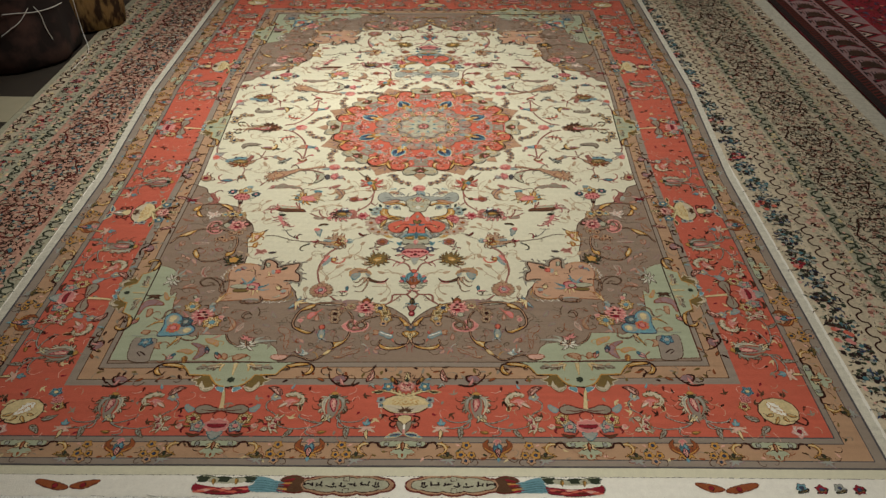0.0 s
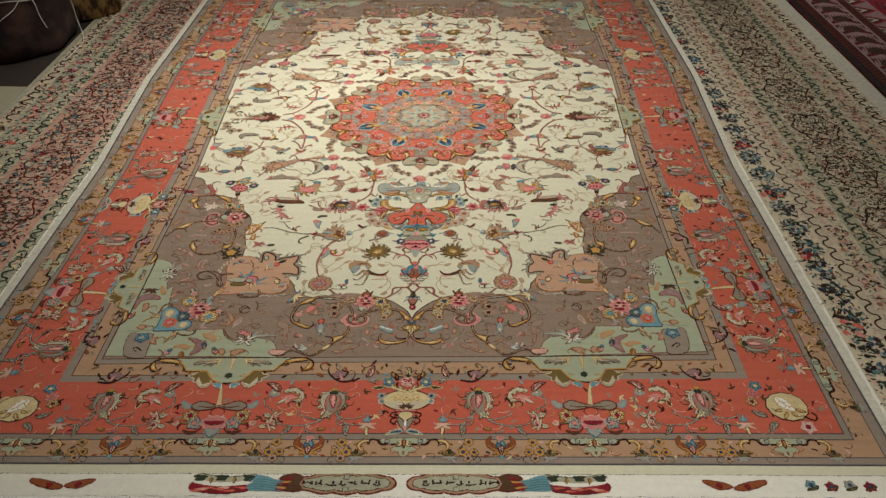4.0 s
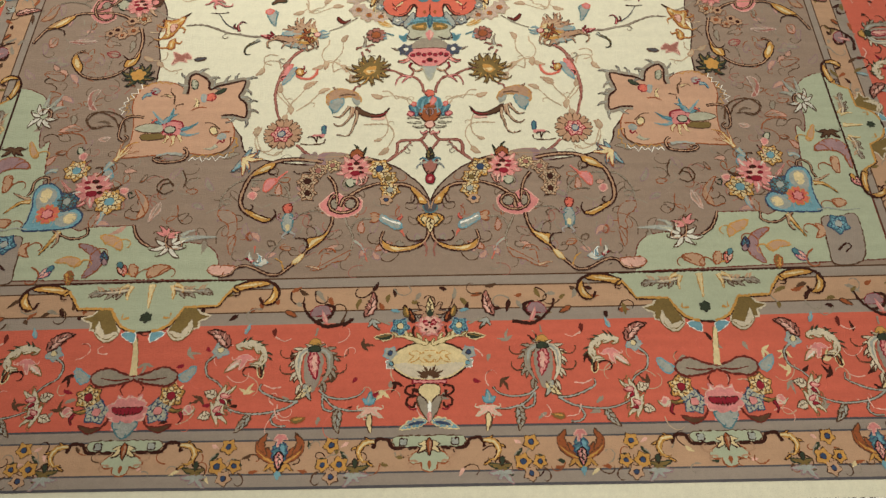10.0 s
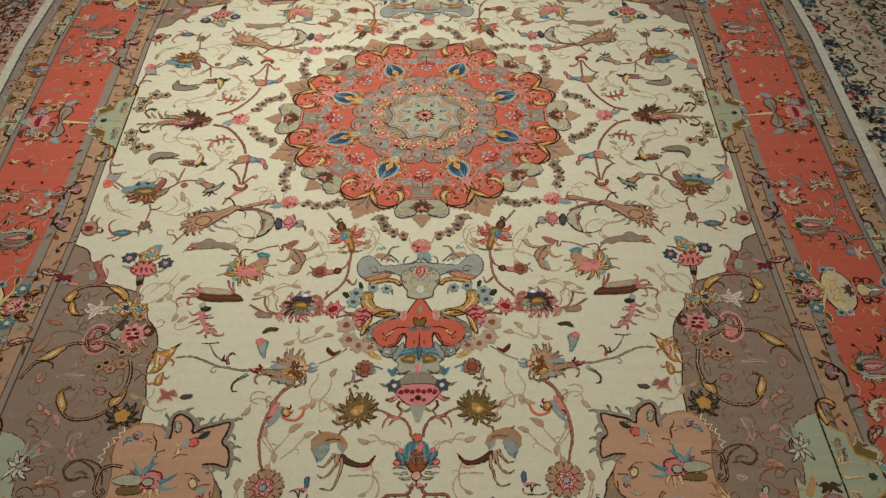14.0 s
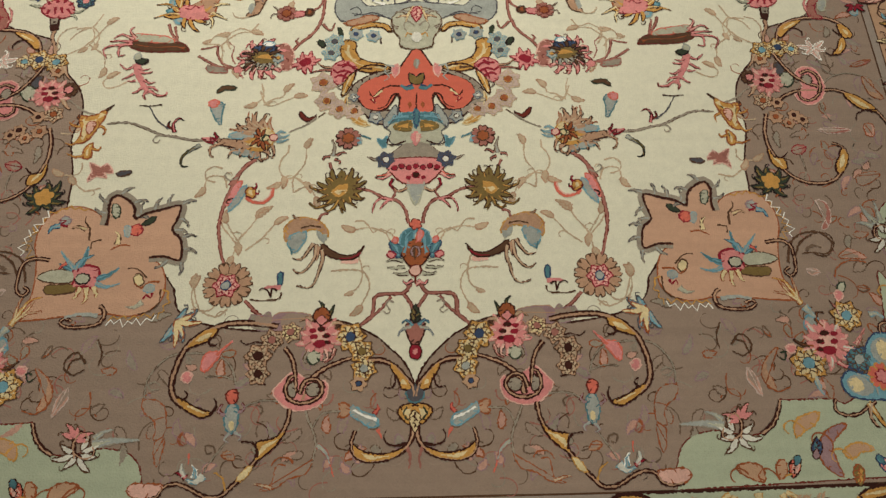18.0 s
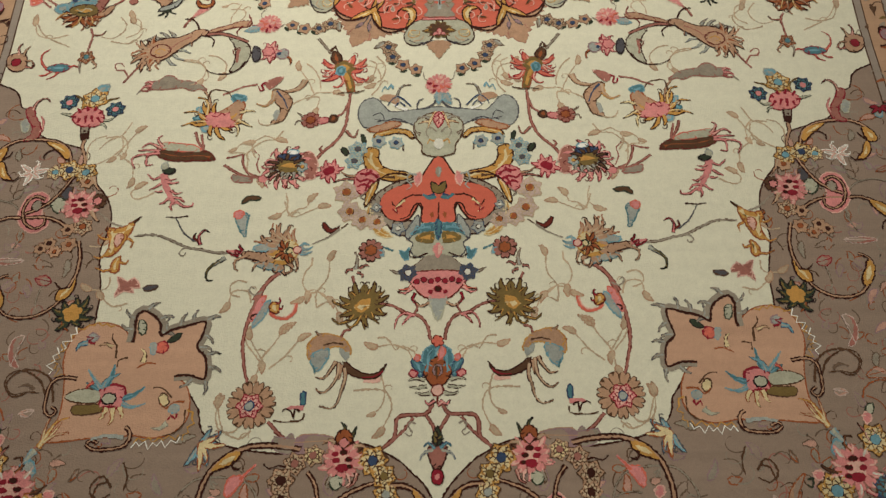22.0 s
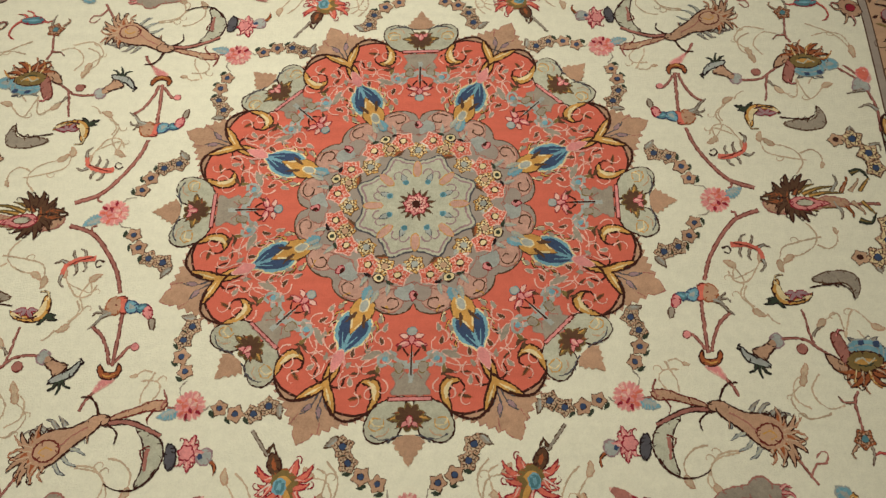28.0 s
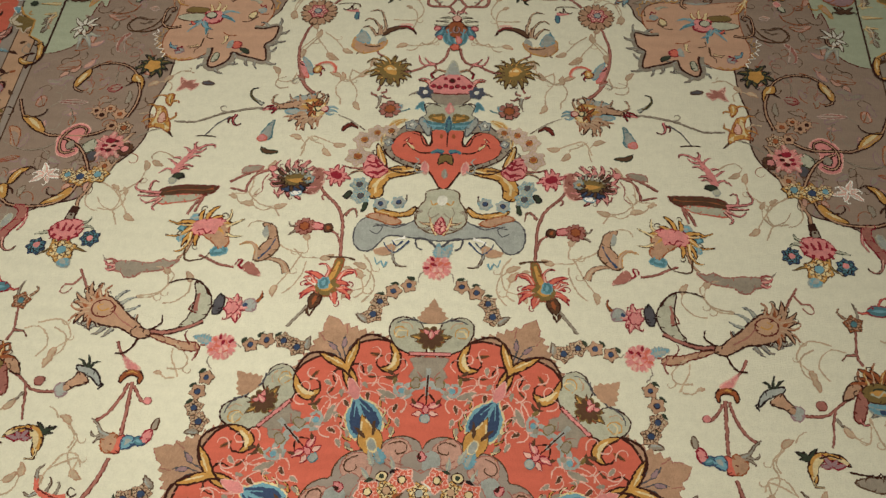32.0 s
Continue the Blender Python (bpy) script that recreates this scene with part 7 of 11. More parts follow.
d4("side_bud", put(flames(7, -120, 120, 0.003, 0.018, 0.008, "pink", "crimson", 16, 4) + disc(0.008, "crimson", 6, "pink"), 0.195, 0.689, -80))

foot = both(put(floret(0.016, "slate", "pale", "navy", 6), 0.049, 0.891, 10, 1, 1, 3) + claw([(0.054, 0.891), (0.067, 0.890), (0.080, 0.883)], 0.0060, "leafgrey", "umber", 3) + claw([(0.038, 0.906), (0.048, 0.919), (0.064, 0.921)], 0.0070, "coral", "brown", 4) + claw([(0.041, 0.917), (0.054, 0.927), (0.066, 0.923)], 0.0060, "pink", "brown", 4) + claw([(0.037, 0.927), (0.041, 0.939), (0.034, 0.947)], 0.0050, "crimson", "brown", 4) + claw([(0.011, 0.943), (0.027, 0.951), (0.035, 0.943)], 0.0050, "fawn", "brown", 4) + shape([(0.049, 0.844), (0.055, 0.853), (0.064, 0.848), (0.058, 0.861), (0.051, 0.866)], "teal", 3, "blue", 0.001))
fy = [(0, 0.894), (0, 0.934), (0, 0.969)]
foot += shape([(-0.046, fy[0][1]), (0.0, fy[0][1] - 0.006), (0.046, fy[0][1]), (0.040, fy[0][1] + 0.020), (0.020, fy[1][1]), (0.0, fy[1][1] + 0.004), (-0.020, fy[1][1]), (-0.040, fy[0][1] + 0.020)], "pink", 5, "redline", 0.0026)
for i in range(-3, 4):
    foot += disc(0.0048, "crimson", 7, "brown", 0.001, at=(0.0115 * i, fy[0][1] + 0.010 + 0.003 * (i % 2)), n=7)
foot += disc(0.0055, "brown", 8, "crimson", 0.0014, at=(0.0, fy[0][1] + 0.027), n=8) + both(disc(0.004, "crimson", 8, at=(0.012, fy[1][1] - 0.008), n=7))
foot += shape([(-0.014, fy[1][1]), (0.014, fy[1][1]), (0.010, fy[1][1] + 0.018), (0.0, fy[2][1] + 0.006), (-0.010, fy[1][1] + 0.018)], "bluegrey", 4, "sage", 0.0014)
on_axis("urn_foot", foot, "pink foot flower of the urn")
ty = [(0.002, 1.009), (0.002, 1.026), (0.002, 1.053), (0.002, 1.077), (0.002, 1.100), (0.002, 1.114)]
tulip_m = shape([(-0.018, ty[3][1] - 0.008), (-0.020, ty[2][1]), (0.0, ty[1][1] + 0.012), (0.020, ty[2][1]), (0.018, ty[3][1] - 0.008), (0.0, ty[3][1] + 0.010)], "rust", 6, "brown", 0.0024) + disc(0.008, "mauve", 8, "umber", 0.0012, at=(0.0, ty[2][1] + 0.006), squash=1.2) + leaf(0.022, 0.010, 0, "umber", None, 8, at=(0.0, ty[2][1] - 0.002))
tulip_m += both(shape([(0.009, 1.053), (0.004, 1.034), (0.002, 1.020), (0.011, 1.019), (0.021, 1.029), (0.023, 1.048), (0.019, 1.067)], "teal", 5, "blue", 0.0014) + shape([(0.023, 1.063), (0.024, 1.048), (0.035, 1.041), (0.040, 1.043), (0.033, 1.058), (0.026, 1.069)], "teal", 5, "navy", 0.0014) + shape([(0.028, 1.037), (0.033, 1.033), (0.035, 1.041), (0.030, 1.042)], "pink", 6, "coral", 0.001) + shape([(0.031, 1.063), (0.040, 1.058), (0.043, 1.064), (0.036, 1.069)], "pink", 6, "crimson", 0.0016) + claw([(0.019, 1.074), (0.033, 1.071), (0.045, 1.075)], 0.0060, "sage", "brown", 4) + claw([(0.016, 1.084), (0.031, 1.086), (0.043, 1.084)], 0.0060, "sage", "brown", 4) + claw([(0.011, 1.095), (0.024, 1.097), (0.033, 1.093)], 0.0060, "sage", "brown", 4) + claw([(0.004, 1.107), (0.014, 1.113), (0.019, 1.106)], 0.0050, "pink", "brown", 4))
tulip_m += disc(0.008, "bloom", 8, "redline", 0.0026, at=(0.0, ty[3][1] + 0.014), n=12) + line([(0.0, ty[3][1] + 0.02), (0.0, ty[5][1])], 0.0034, "redline", 6) + shape([(0.006, ty[1][1] - 0.006), (0.012, ty[1][1] + 0.006), (0.002, ty[1][1] + 0.016)], "pink", 7, "coral", 0.001)
tulip_m += disc(0.008, "coral", 7, "redline", 0.0016, at=(0.0, ty[0][1] + 0.002), wave=0.3, lobes=5) + claw([(0.0, ty[5][1]), (0.010, ty[5][1] - 0.006)], 0.006, "pink", "redline", 4)
on_axis("tulip", tulip_m, "blue tulip with rust heart")
sy = [(0.004, 1.159), (0.004, 1.180), (0.004, 1.202), (0.004, 1.214), (0.004, 1.227)]
on_axis("small_tulip", shape([(-0.010, sy[1][1] - 0.006), (0.010, sy[1][1] - 0.006), (0.013, sy[1][1] + 0.006), (0.0, sy[3][1]), (-0.013, sy[1][1] + 0.006)], "stem", 4, "brown", 0.0018) + leaf(0.030, 0.014, 0, "dkgreen", "black", 5, 0.001, (0, sy[1][1] - 0.004), 180) + both(claw([(0.004, sy[1][1]), (0.014, sy[0][1] + 0.012), (0.020, sy[0][1] + 0.018)], 0.006, "teal", "navy", 4) + claw([(0.006, sy[1][1] + 0.002), (0.020, sy[1][1] + 0.006), (0.026, sy[1][1] + 0.016)], 0.006, "bluegrey", "navy", 4)) + disc(0.0085, "crimson", 6, "brown", 0.0016, at=(0, sy[4][1] - 0.006), squash=1.3) + disc(0.004, "pink", 8, at=(0, sy[4][1] - 0.006)))

# ---------------------------------------------------------------- scrolls on the taupe ground
def s4(name, shapes, label="", up=2):
    four(name, [(p, d, l + up) for p, d, l in shapes], field, label)


def gilt(pts, w0=0.0075, w1=0.0075, layer=3):
    """A scroll stem: a dark double line with a gilded middle."""
    return stroke(pts, 0.82 * w0 + 0.0030, "brown", layer, 0.82 * w1 + 0.0026) + stroke(pts, w0 * 0.46, "fawn", layer + 1, w1 * 0.40)


def horned(pts, bright=None, layer=4):
    """The gilded swelling of a scroll, with a bright belly."""
    out = blob(pts, "gold", layer, "brown", 0.0026)
    return out + (blob(bright, "straw", layer + 2) if bright else [])


def full_rose(r):
    out = flames(11, -172, 172, r * 0.55, r * 0.55, r * 0.26, "bloom", "pink", 14, 3) + rag_flower(r * 0.86, "pink", "stem", "bloom", 9, "pink")
    for i, (x, y, w) in enumerate(((0, 0.35, 0.9), (-0.30, -0.05, 0.4), (0.28, -0.02, 0.4), (-0.05, -0.40, 0.5), (0.35, -0.35, 0.3), (-0.38, 0.30, 0.3))):
        out += disc(r * 0.26 * w + 0.002, ("crimson", "brown")[i % 2], 7, "crimson", 0.0010, (r * x, r * y), n=8, squash=0.62)
    return out


def ghost(pts, dye="haze", edge="rust"):
    """A faded leaf: a thin outline with a ground-coloured fill and one rib."""
    edge = dict(ivory="blush", pink="stem").get(edge, edge)
    dye = dict(bloom="rosy", pink="stem").get(dye, dye)
    return blob(pts, dye, 2, edge, 0.0016) + blob([(0.25 * pts[0][0] + 0.75 * u, 0.25 * pts[0][1] + 0.75 * v) for u, v in pts], "haze", 3) + stroke([pts[0], pts[len(pts) // 2]], 0.0018, edge, 4, 0.0012)


def grey_stem(pts, w=0.0040):
    return vine(pts, w, "leafgrey", "shade", w * 0.8)


# great scrolls at the panel's ends
s4("great_scroll", gilt([(0.200, 1.175), (0.233, 1.169), (0.275, 1.169), (0.307, 1.182), (0.329, 1.203), (0.340, 1.232), (0.343, 1.261), (0.336, 1.279), (0.323, 1.290)], 0.0085, 0.0090) + horned([(0.289, 1.175), (0.307, 1.179), (0.322, 1.194), (0.328, 1.203), (0.313, 1.199), (0.299, 1.193), (0.290, 1.184)], [(0.294, 1.181), (0.308, 1.185), (0.318, 1.195), (0.304, 1.192)]) + line([(0.296, 1.188), (0.299, 1.197), (0.293, 1.202), (0.285, 1.200)], 0.0036, "brown", 5) + horned([(0.334, 1.279), (0.325, 1.290), (0.309, 1.301), (0.294, 1.307), (0.282, 1.302), (0.292, 1.299), (0.309, 1.292), (0.322, 1.284)], [(0.318, 1.290), (0.303, 1.298), (0.288, 1.303), (0.307, 1.293)]) + line([(0.284, 1.304), (0.277, 1.294), (0.278, 1.286), (0.281, 1.280)], 0.0042, "brown", 5) + line([(0.326, 1.282), (0.320, 1.279), (0.319, 1.272), (0.324, 1.268)], 0.0036, "brown", 5), "gilded scroll on taupe")
s4("heart_loop", blob([(0.128, 1.261), (0.123, 1.273), (0.130, 1.291), (0.152, 1.301), (0.175, 1.299), (0.192, 1.285), (0.199, 1.272), (0.190, 1.262), (0.182, 1.252), (0.172, 1.247), (0.162, 1.252), (0.149, 1.260)], "pink", 3, "bloom", 0.0020) + gilt([(0.162, 1.278), (0.155, 1.260), (0.140, 1.258), (0.130, 1.269), (0.134, 1.283), (0.152, 1.292), (0.173, 1.288), (0.182, 1.272), (0.177, 1.254), (0.169, 1.252)], 0.0060, 0.0050, 5) + gilt([(0.188, 1.209), (0.177, 1.224), (0.171, 1.244), (0.168, 1.268), (0.170, 1.281)], 0.0060, 0.0050, 5) + shape([(0.173, 1.260), (0.179, 1.267), (0.176, 1.281), (0.170, 1.283), (0.168, 1.271)], "leafgrey", 6, "brown", 0.0020) + shape([(0.134, 1.270), (0.144, 1.263), (0.153, 1.271), (0.148, 1.281), (0.137, 1.280)], "leafgrey", 6, "brown", 0.0020), "pink rolled heart of the scroll")
s4("great_scroll", gilt([(0.157, 1.287), (0.149, 1.261), (0.132, 1.244), (0.112, 1.234), (0.090, 1.227)], 0.0090, 0.0050) + gilt([(0.072, 1.233), (0.051, 1.232), (0.032, 1.240), (0.016, 1.256), (0.004, 1.272), (0.002, 1.287)], 0.0080, 0.0060) + horned([(0.035, 1.237), (0.022, 1.249), (0.011, 1.264), (0.006, 1.276), (0.019, 1.274), (0.023, 1.261), (0.031, 1.250)], [(0.017, 1.261), (0.012, 1.270), (0.020, 1.267)]) + line([(0.028, 1.254), (0.028, 1.267), (0.034, 1.274), (0.044, 1.273)], 0.0036, "brown", 5), "gilded scroll on taupe")
s4("great_scroll", gilt([(0.174, 1.299), (0.176, 1.318), (0.184, 1.336), (0.196, 1.352), (0.214, 1.369), (0.231, 1.391), (0.255, 1.415)], 0.0060, 0.0060) + horned([(0.179, 1.330), (0.188, 1.339), (0.202, 1.344), (0.215, 1.346), (0.213, 1.357), (0.216, 1.370), (0.205, 1.363), (0.190, 1.350)], [(0.186, 1.342), (0.200, 1.352), (0.211, 1.364), (0.209, 1.351)]) + line([(0.214, 1.367), (0.215, 1.354), (0.223, 1.345), (0.237, 1.344)], 0.0042, "brown", 5) + blob([(0.219, 1.378), (0.231, 1.384), (0.238, 1.397), (0.228, 1.394)], "straw", 6, "gold", 0.0014), "gilded scroll on taupe")
s4("lower_scroll", gilt([(0.003, 1.328), (0.005, 1.348), (0.020, 1.365), (0.043, 1.374), (0.065, 1.375), (0.082, 1.367), (0.087, 1.350), (0.082, 1.333)], 0.0070, 0.0040) + horned([(0.015, 1.359), (0.034, 1.367), (0.056, 1.367), (0.076, 1.361), (0.084, 1.353), (0.081, 1.368), (0.064, 1.376), (0.041, 1.374), (0.023, 1.368)], [(0.034, 1.369), (0.053, 1.370), (0.073, 1.365), (0.061, 1.374), (0.043, 1.372)]) + line([(0.012, 1.353), (0.028, 1.356), (0.040, 1.351), (0.043, 1.342), (0.039, 1.334)], 0.0040, "brown", 5))
two("axis_knot", [(p, d, l + 2) for p, d, l in both(shape([(0, 1.300), (0.011, 1.299), (0.020, 1.302), (0.023, 1.310), (0.015, 1.321), (0.005, 1.325)], "gold", 4, "brown", 0.0022) + line([(0.011, 1.302), (0.017, 1.312), (0.009, 1.321)], 0.003, "dkgreen", 6)) + disc(0.012, "slate", 4, "teal", 0.002, at=(0, 1.283)) + leaf(0.03, 0.014, 0, "straw", "brown", 6, 0.0016, (0, 1.308)) + both(line([(0.011, 1.357), (0.006, 1.372), (0.008, 1.387)], 0.0050, "stem", 3))], field)
s4("rose", put(full_rose(0.030), 0.138, 1.194), "pink rose with crimson heart")
for u, v, r, petal, core in ((0.094, 1.195, 0.022, "gold", "navy"), (0.077, 1.218, 0.018, "gold", "olive"), (0.073, 1.244, 0.018, "gold", "bluegrey"), (0.080, 1.266, 0.012, "tan", "navy"), (0.225, 1.220, 0.019, "fawn", "brown"), (0.223, 1.247, 0.017, "fawn", "brown"), (0.207, 1.196, 0.017, "fawn", "stem"), (0.181, 1.185, 0.016, "tan", "stem"), (0.619, 0.677, 0.020, "gold", "blue"), (0.649, 0.671, 0.021, "gold", "navy"), (0.673, 0.675, 0.016, "tan", "blue"), (0.612, 0.696, 0.014, "tan", "rust"), (0.601, 0.787, 0.017, "fawn", "rust"), (0.617, 0.821, 0.014, "fawn", "rust"), (0.650, 0.818, 0.012, "fawn", "brown"), (0.638, 0.834, 0.011, "fawn", "rust"), (0.663, 0.828, 0.011, "fawn", "brown"), (0.625, 0.792, 0.012, "fawn", "brown")):
    s4("floret", put(floret(r, petal, core, "umber", 6), u, v, 900 * u))
s4("flower_stalk", shape([(0.109, 1.176), (0.120, 1.180), (0.120, 1.193), (0.110, 1.197), (0.104, 1.188)], "umber", 3, "brown") + claw([(0.129, 1.168), (0.123, 1.152), (0.119, 1.143)], 0.008, "dkgreen", "black", 4) + claw([(0.136, 1.157), (0.137, 1.143), (0.144, 1.136)], 0.007, "dkgreen", "black", 4) + shape([(0.125, 1.161), (0.132, 1.150), (0.143, 1.150), (0.149, 1.161), (0.142, 1.173), (0.129, 1.173)], "rust", 5, "brown") + disc(0.008, "pink", 8, "brown", 0.002, at=(0.137, 1.168), n=4) + claw([(0.149, 1.166), (0.159, 1.163), (0.169, 1.169)], 0.008, "fawn", "umber", 4) + claw([(0.122, 1.173), (0.111, 1.172), (0.101, 1.179)], 0.008, "fawn", "umber", 4))
s4("green_sprig", claw([(0.116, 1.212), (0.120, 1.227), (0.130, 1.233)], 0.006, "stem", "brown", 4) + claw([(0.130, 1.212), (0.125, 1.226), (0.133, 1.231)], 0.005, "bloom", "brown", 4) + shape([(0.137, 1.218), (0.148, 1.216), (0.156, 1.223), (0.147, 1.235), (0.138, 1.229)], "sage", 4, "dkgreen") + claw([(0.153, 1.216), (0.159, 1.227), (0.155, 1.233)], 0.005, "leafgrey", "umber", 4))
s4("faded_fringe", ghost([(0.151, 1.163), (0.168, 1.155), (0.201, 1.154), (0.211, 1.165), (0.208, 1.182), (0.187, 1.185), (0.166, 1.181)], "mauve", "fawn") + ghost([(0.211, 1.159), (0.218, 1.152), (0.226, 1.161), (0.240, 1.155), (0.242, 1.169), (0.229, 1.179), (0.211, 1.179)], "leafgrey", "mauve"))
s4("pale_sprig", line([(0.198, 1.202), (0.206, 1.209), (0.218, 1.201), (0.231, 1.198), (0.244, 1.202), (0.253, 1.195)], 0.0030, "brown", 4) + line([(0.214, 1.186), (0.221, 1.196), (0.216, 1.205)], 0.0030, "umber", 4) + line([(0.211, 1.263), (0.223, 1.258), (0.218, 1.253)], 0.0030, "brown", 4))
s4("grey_vine", grey_stem([(0.253, 1.262), (0.262, 1.235), (0.283, 1.217), (0.316, 1.212), (0.349, 1.215), (0.369, 1.233), (0.379, 1.255), (0.378, 1.277)]) + grey_stem([(0.257, 1.254), (0.275, 1.248), (0.298, 1.249)], 0.0030) + line([(0.317, 1.223), (0.324, 1.218), (0.326, 1.226), (0.318, 1.229)], 0.0030, "leafgrey", 3) + line([(0.359, 1.259), (0.366, 1.254), (0.377, 1.258), (0.370, 1.266), (0.360, 1.264)], 0.0030, "leafgrey", 3) + grey_stem([(0.192, 1.287), (0.216, 1.286), (0.236, 1.294), (0.238, 1.302)], 0.0034) + line([(0.214, 1.306), (0.212, 1.297), (0.223, 1.292)], 0.0034, "shade", 3) + grey_stem([(0.256, 1.340), (0.268, 1.358), (0.278, 1.373), (0.284, 1.384)], 0.0030) + line([(0.271, 1.358), (0.274, 1.349), (0.285, 1.348), (0.282, 1.359), (0.275, 1.357)], 0.0030, "shade", 3))
s4("pink_flower", shape([(0.279, 1.213), (0.294, 1.212), (0.301, 1.217), (0.304, 1.232), (0.299, 1.241), (0.287, 1.225)], "pink", 3, "coral") + claw([(0.285, 1.217), (0.273, 1.204), (0.264, 1.196)], 0.005, "coral", "pink", 3) + shape([(0.316, 1.246), (0.325, 1.240), (0.330, 1.250), (0.321, 1.256)], "pink", 3, "bloom"))
s4("blue_bud", shape([(0.247, 1.295), (0.257, 1.290), (0.263, 1.306), (0.260, 1.323), (0.251, 1.331), (0.246, 1.318)], "bluegrey", 4, "teal") + shape([(0.249, 1.274), (0.257, 1.269), (0.264, 1.276), (0.258, 1.289), (0.251, 1.287)], "coral", 4, "redline") + claw([(0.246, 1.302), (0.237, 1.297), (0.242, 1.288)], 0.005, "mauve", "redline", 3) + claw([(0.263, 1.305), (0.273, 1.299), (0.268, 1.289)], 0.005, "mauve", "redline", 3) + claw([(0.248, 1.330), (0.238, 1.336), (0.242, 1.342)], 0.005, "bluegrey", "mauve", 3) + claw([(0.254, 1.331), (0.261, 1.340), (0.254, 1.344)], 0.005, "bluegrey", "mauve", 3) + blob([(0.249, 1.317), (0.256, 1.315), (0.256, 1.325), (0.250, 1.327)], "straw", 6))
s4("blue_spray", shape([(0.051, 1.326), (0.057, 1.314), (0.073, 1.308), (0.087, 1.298), (0.089, 1.310), (0.073, 1.321), (0.062, 1.328)], "bluegrey", 4, "blue") + line([(0.054, 1.319), (0.070, 1.313), (0.086, 1.304)], 0.0040, "ivory", 6) + line([(0.052, 1.331), (0.048, 1.339), (0.046, 1.345)], 0.0050, "coral", 3) + claw([(0.057, 1.310), (0.051, 1.303), (0.053, 1.297)], 0.005, "coral", "crimson", 4) + shape([(0.090, 1.303), (0.097, 1.295), (0.106, 1.295), (0.103, 1.305), (0.106, 1.313), (0.095, 1.311)], "fawn", 3, "rust") + grey_stem([(0.104, 1.305), (0.128, 1.307), (0.138, 1.321), (0.142, 1.331)], 0.0036))
s4("grey_vine", grey_stem([(0.153, 1.300), (0.146, 1.320), (0.139, 1.334), (0.135, 1.355), (0.140, 1.376)], 0.0044) + claw([(0.133, 1.352), (0.121, 1.362), (0.114, 1.379)], 0.0070, "bluegrey", "stem", 3) + line([(0.114, 1.379), (0.109, 1.395)], 0.0024, "coral", 3) + ghost([(0.138, 1.371), (0.147, 1.379), (0.164, 1.381), (0.184, 1.377), (0.188, 1.387), (0.191, 1.403), (0.206, 1.411), (0.185, 1.407), (0.169, 1.395), (0.147, 1.389)]) + line([(0.164, 1.376), (0.171, 1.368), (0.186, 1.368), (0.194, 1.379)], 0.0024, "rust", 3) + claw([(0.191, 1.408), (0.203, 1.404), (0.215, 1.402)], 0.004, "faint", "rust", 3))
s4("faded_leaf", ghost([(0.345, 1.305), (0.350, 1.290), (0.364, 1.280), (0.380, 1.281), (0.375, 1.297), (0.360, 1.309), (0.355, 1.323), (0.357, 1.337), (0.345, 1.332), (0.343, 1.318)]) + ghost([(0.343, 1.336), (0.354, 1.341), (0.353, 1.359), (0.348, 1.374), (0.344, 1.359)]) + ghost([(0.312, 1.344), (0.319, 1.328), (0.324, 1.336), (0.320, 1.345)], "rust", "stem") + line([(0.306, 1.358), (0.305, 1.373)], 0.002, "coral", 3) + ghost([(0.247, 1.361), (0.255, 1.356), (0.262, 1.361), (0.254, 1.367), (0.244, 1.368)], "fawn", "rust"))
s4("faded_leaf", ghost([(0.487, 1.259), (0.495, 1.268), (0.500, 1.282), (0.501, 1.301), (0.492, 1.288), (0.485, 1.276)], "bloom", "ivory") + ghost([(0.538, 1.229), (0.519, 1.244), (0.508, 1.263), (0.510, 1.282), (0.523, 1.293), (0.520, 1.274), (0.522, 1.255)], "fawn", "rust") + line([(0.511, 1.287), (0.525, 1.295), (0.544, 1.290)], 0.0026, "rust", 3) + ghost([(0.552, 1.261), (0.558, 1.256), (0.560, 1.265), (0.553, 1.271)], "bloom", "pink") + line([(0.469, 1.223), (0.484, 1.206), (0.497, 1.215), (0.498, 1.230), (0.483, 1.240), (0.469, 1.232)], 0.0036, "umber", 3) + line([(0.476, 1.215), (0.489, 1.219), (0.493, 1.233)], 0.0030, "umber", 3) + ghost([(0.522, 1.194), (0.528, 1.202), (0.532, 1.213), (0.524, 1.209)], "rust", "shade") + line([(0.458, 1.187), (0.449, 1.207), (0.451, 1.228)], 0.0032, "umber", 3))
s4("faded_leaf", line([(0.582, 1.093), (0.593, 1.059), (0.615, 1.043), (0.644, 1.042), (0.660, 1.061), (0.648, 1.079), (0.627, 1.076), (0.608, 1.078)], 0.0040, "umber", 3) + line([(0.616, 1.072), (0.629, 1.064), (0.641, 1.068)], 0.0060, "shade", 3) + ghost([(0.651, 0.985), (0.666, 0.988), (0.670, 1.009), (0.661, 1.032), (0.649, 1.036), (0.662, 1.013)], "stem", "ivory") + ghost([(0.665, 1.085), (0.684, 1.072), (0.697, 1.078), (0.709, 1.088), (0.685, 1.088)], "bloom", "rust") + line([(0.650, 1.120), (0.660, 1.101), (0.684, 1.092), (0.707, 1.096)], 0.0026, "rust", 3) + ghost([(0.609, 1.105), (0.620, 1.104), (0.630, 1.110), (0.616, 1.115)], "bloom", "ivory") + ghost([(0.682, 1.137), (0.694, 1.135), (0.701, 1.141), (0.689, 1.146)], "shade", "rust"))
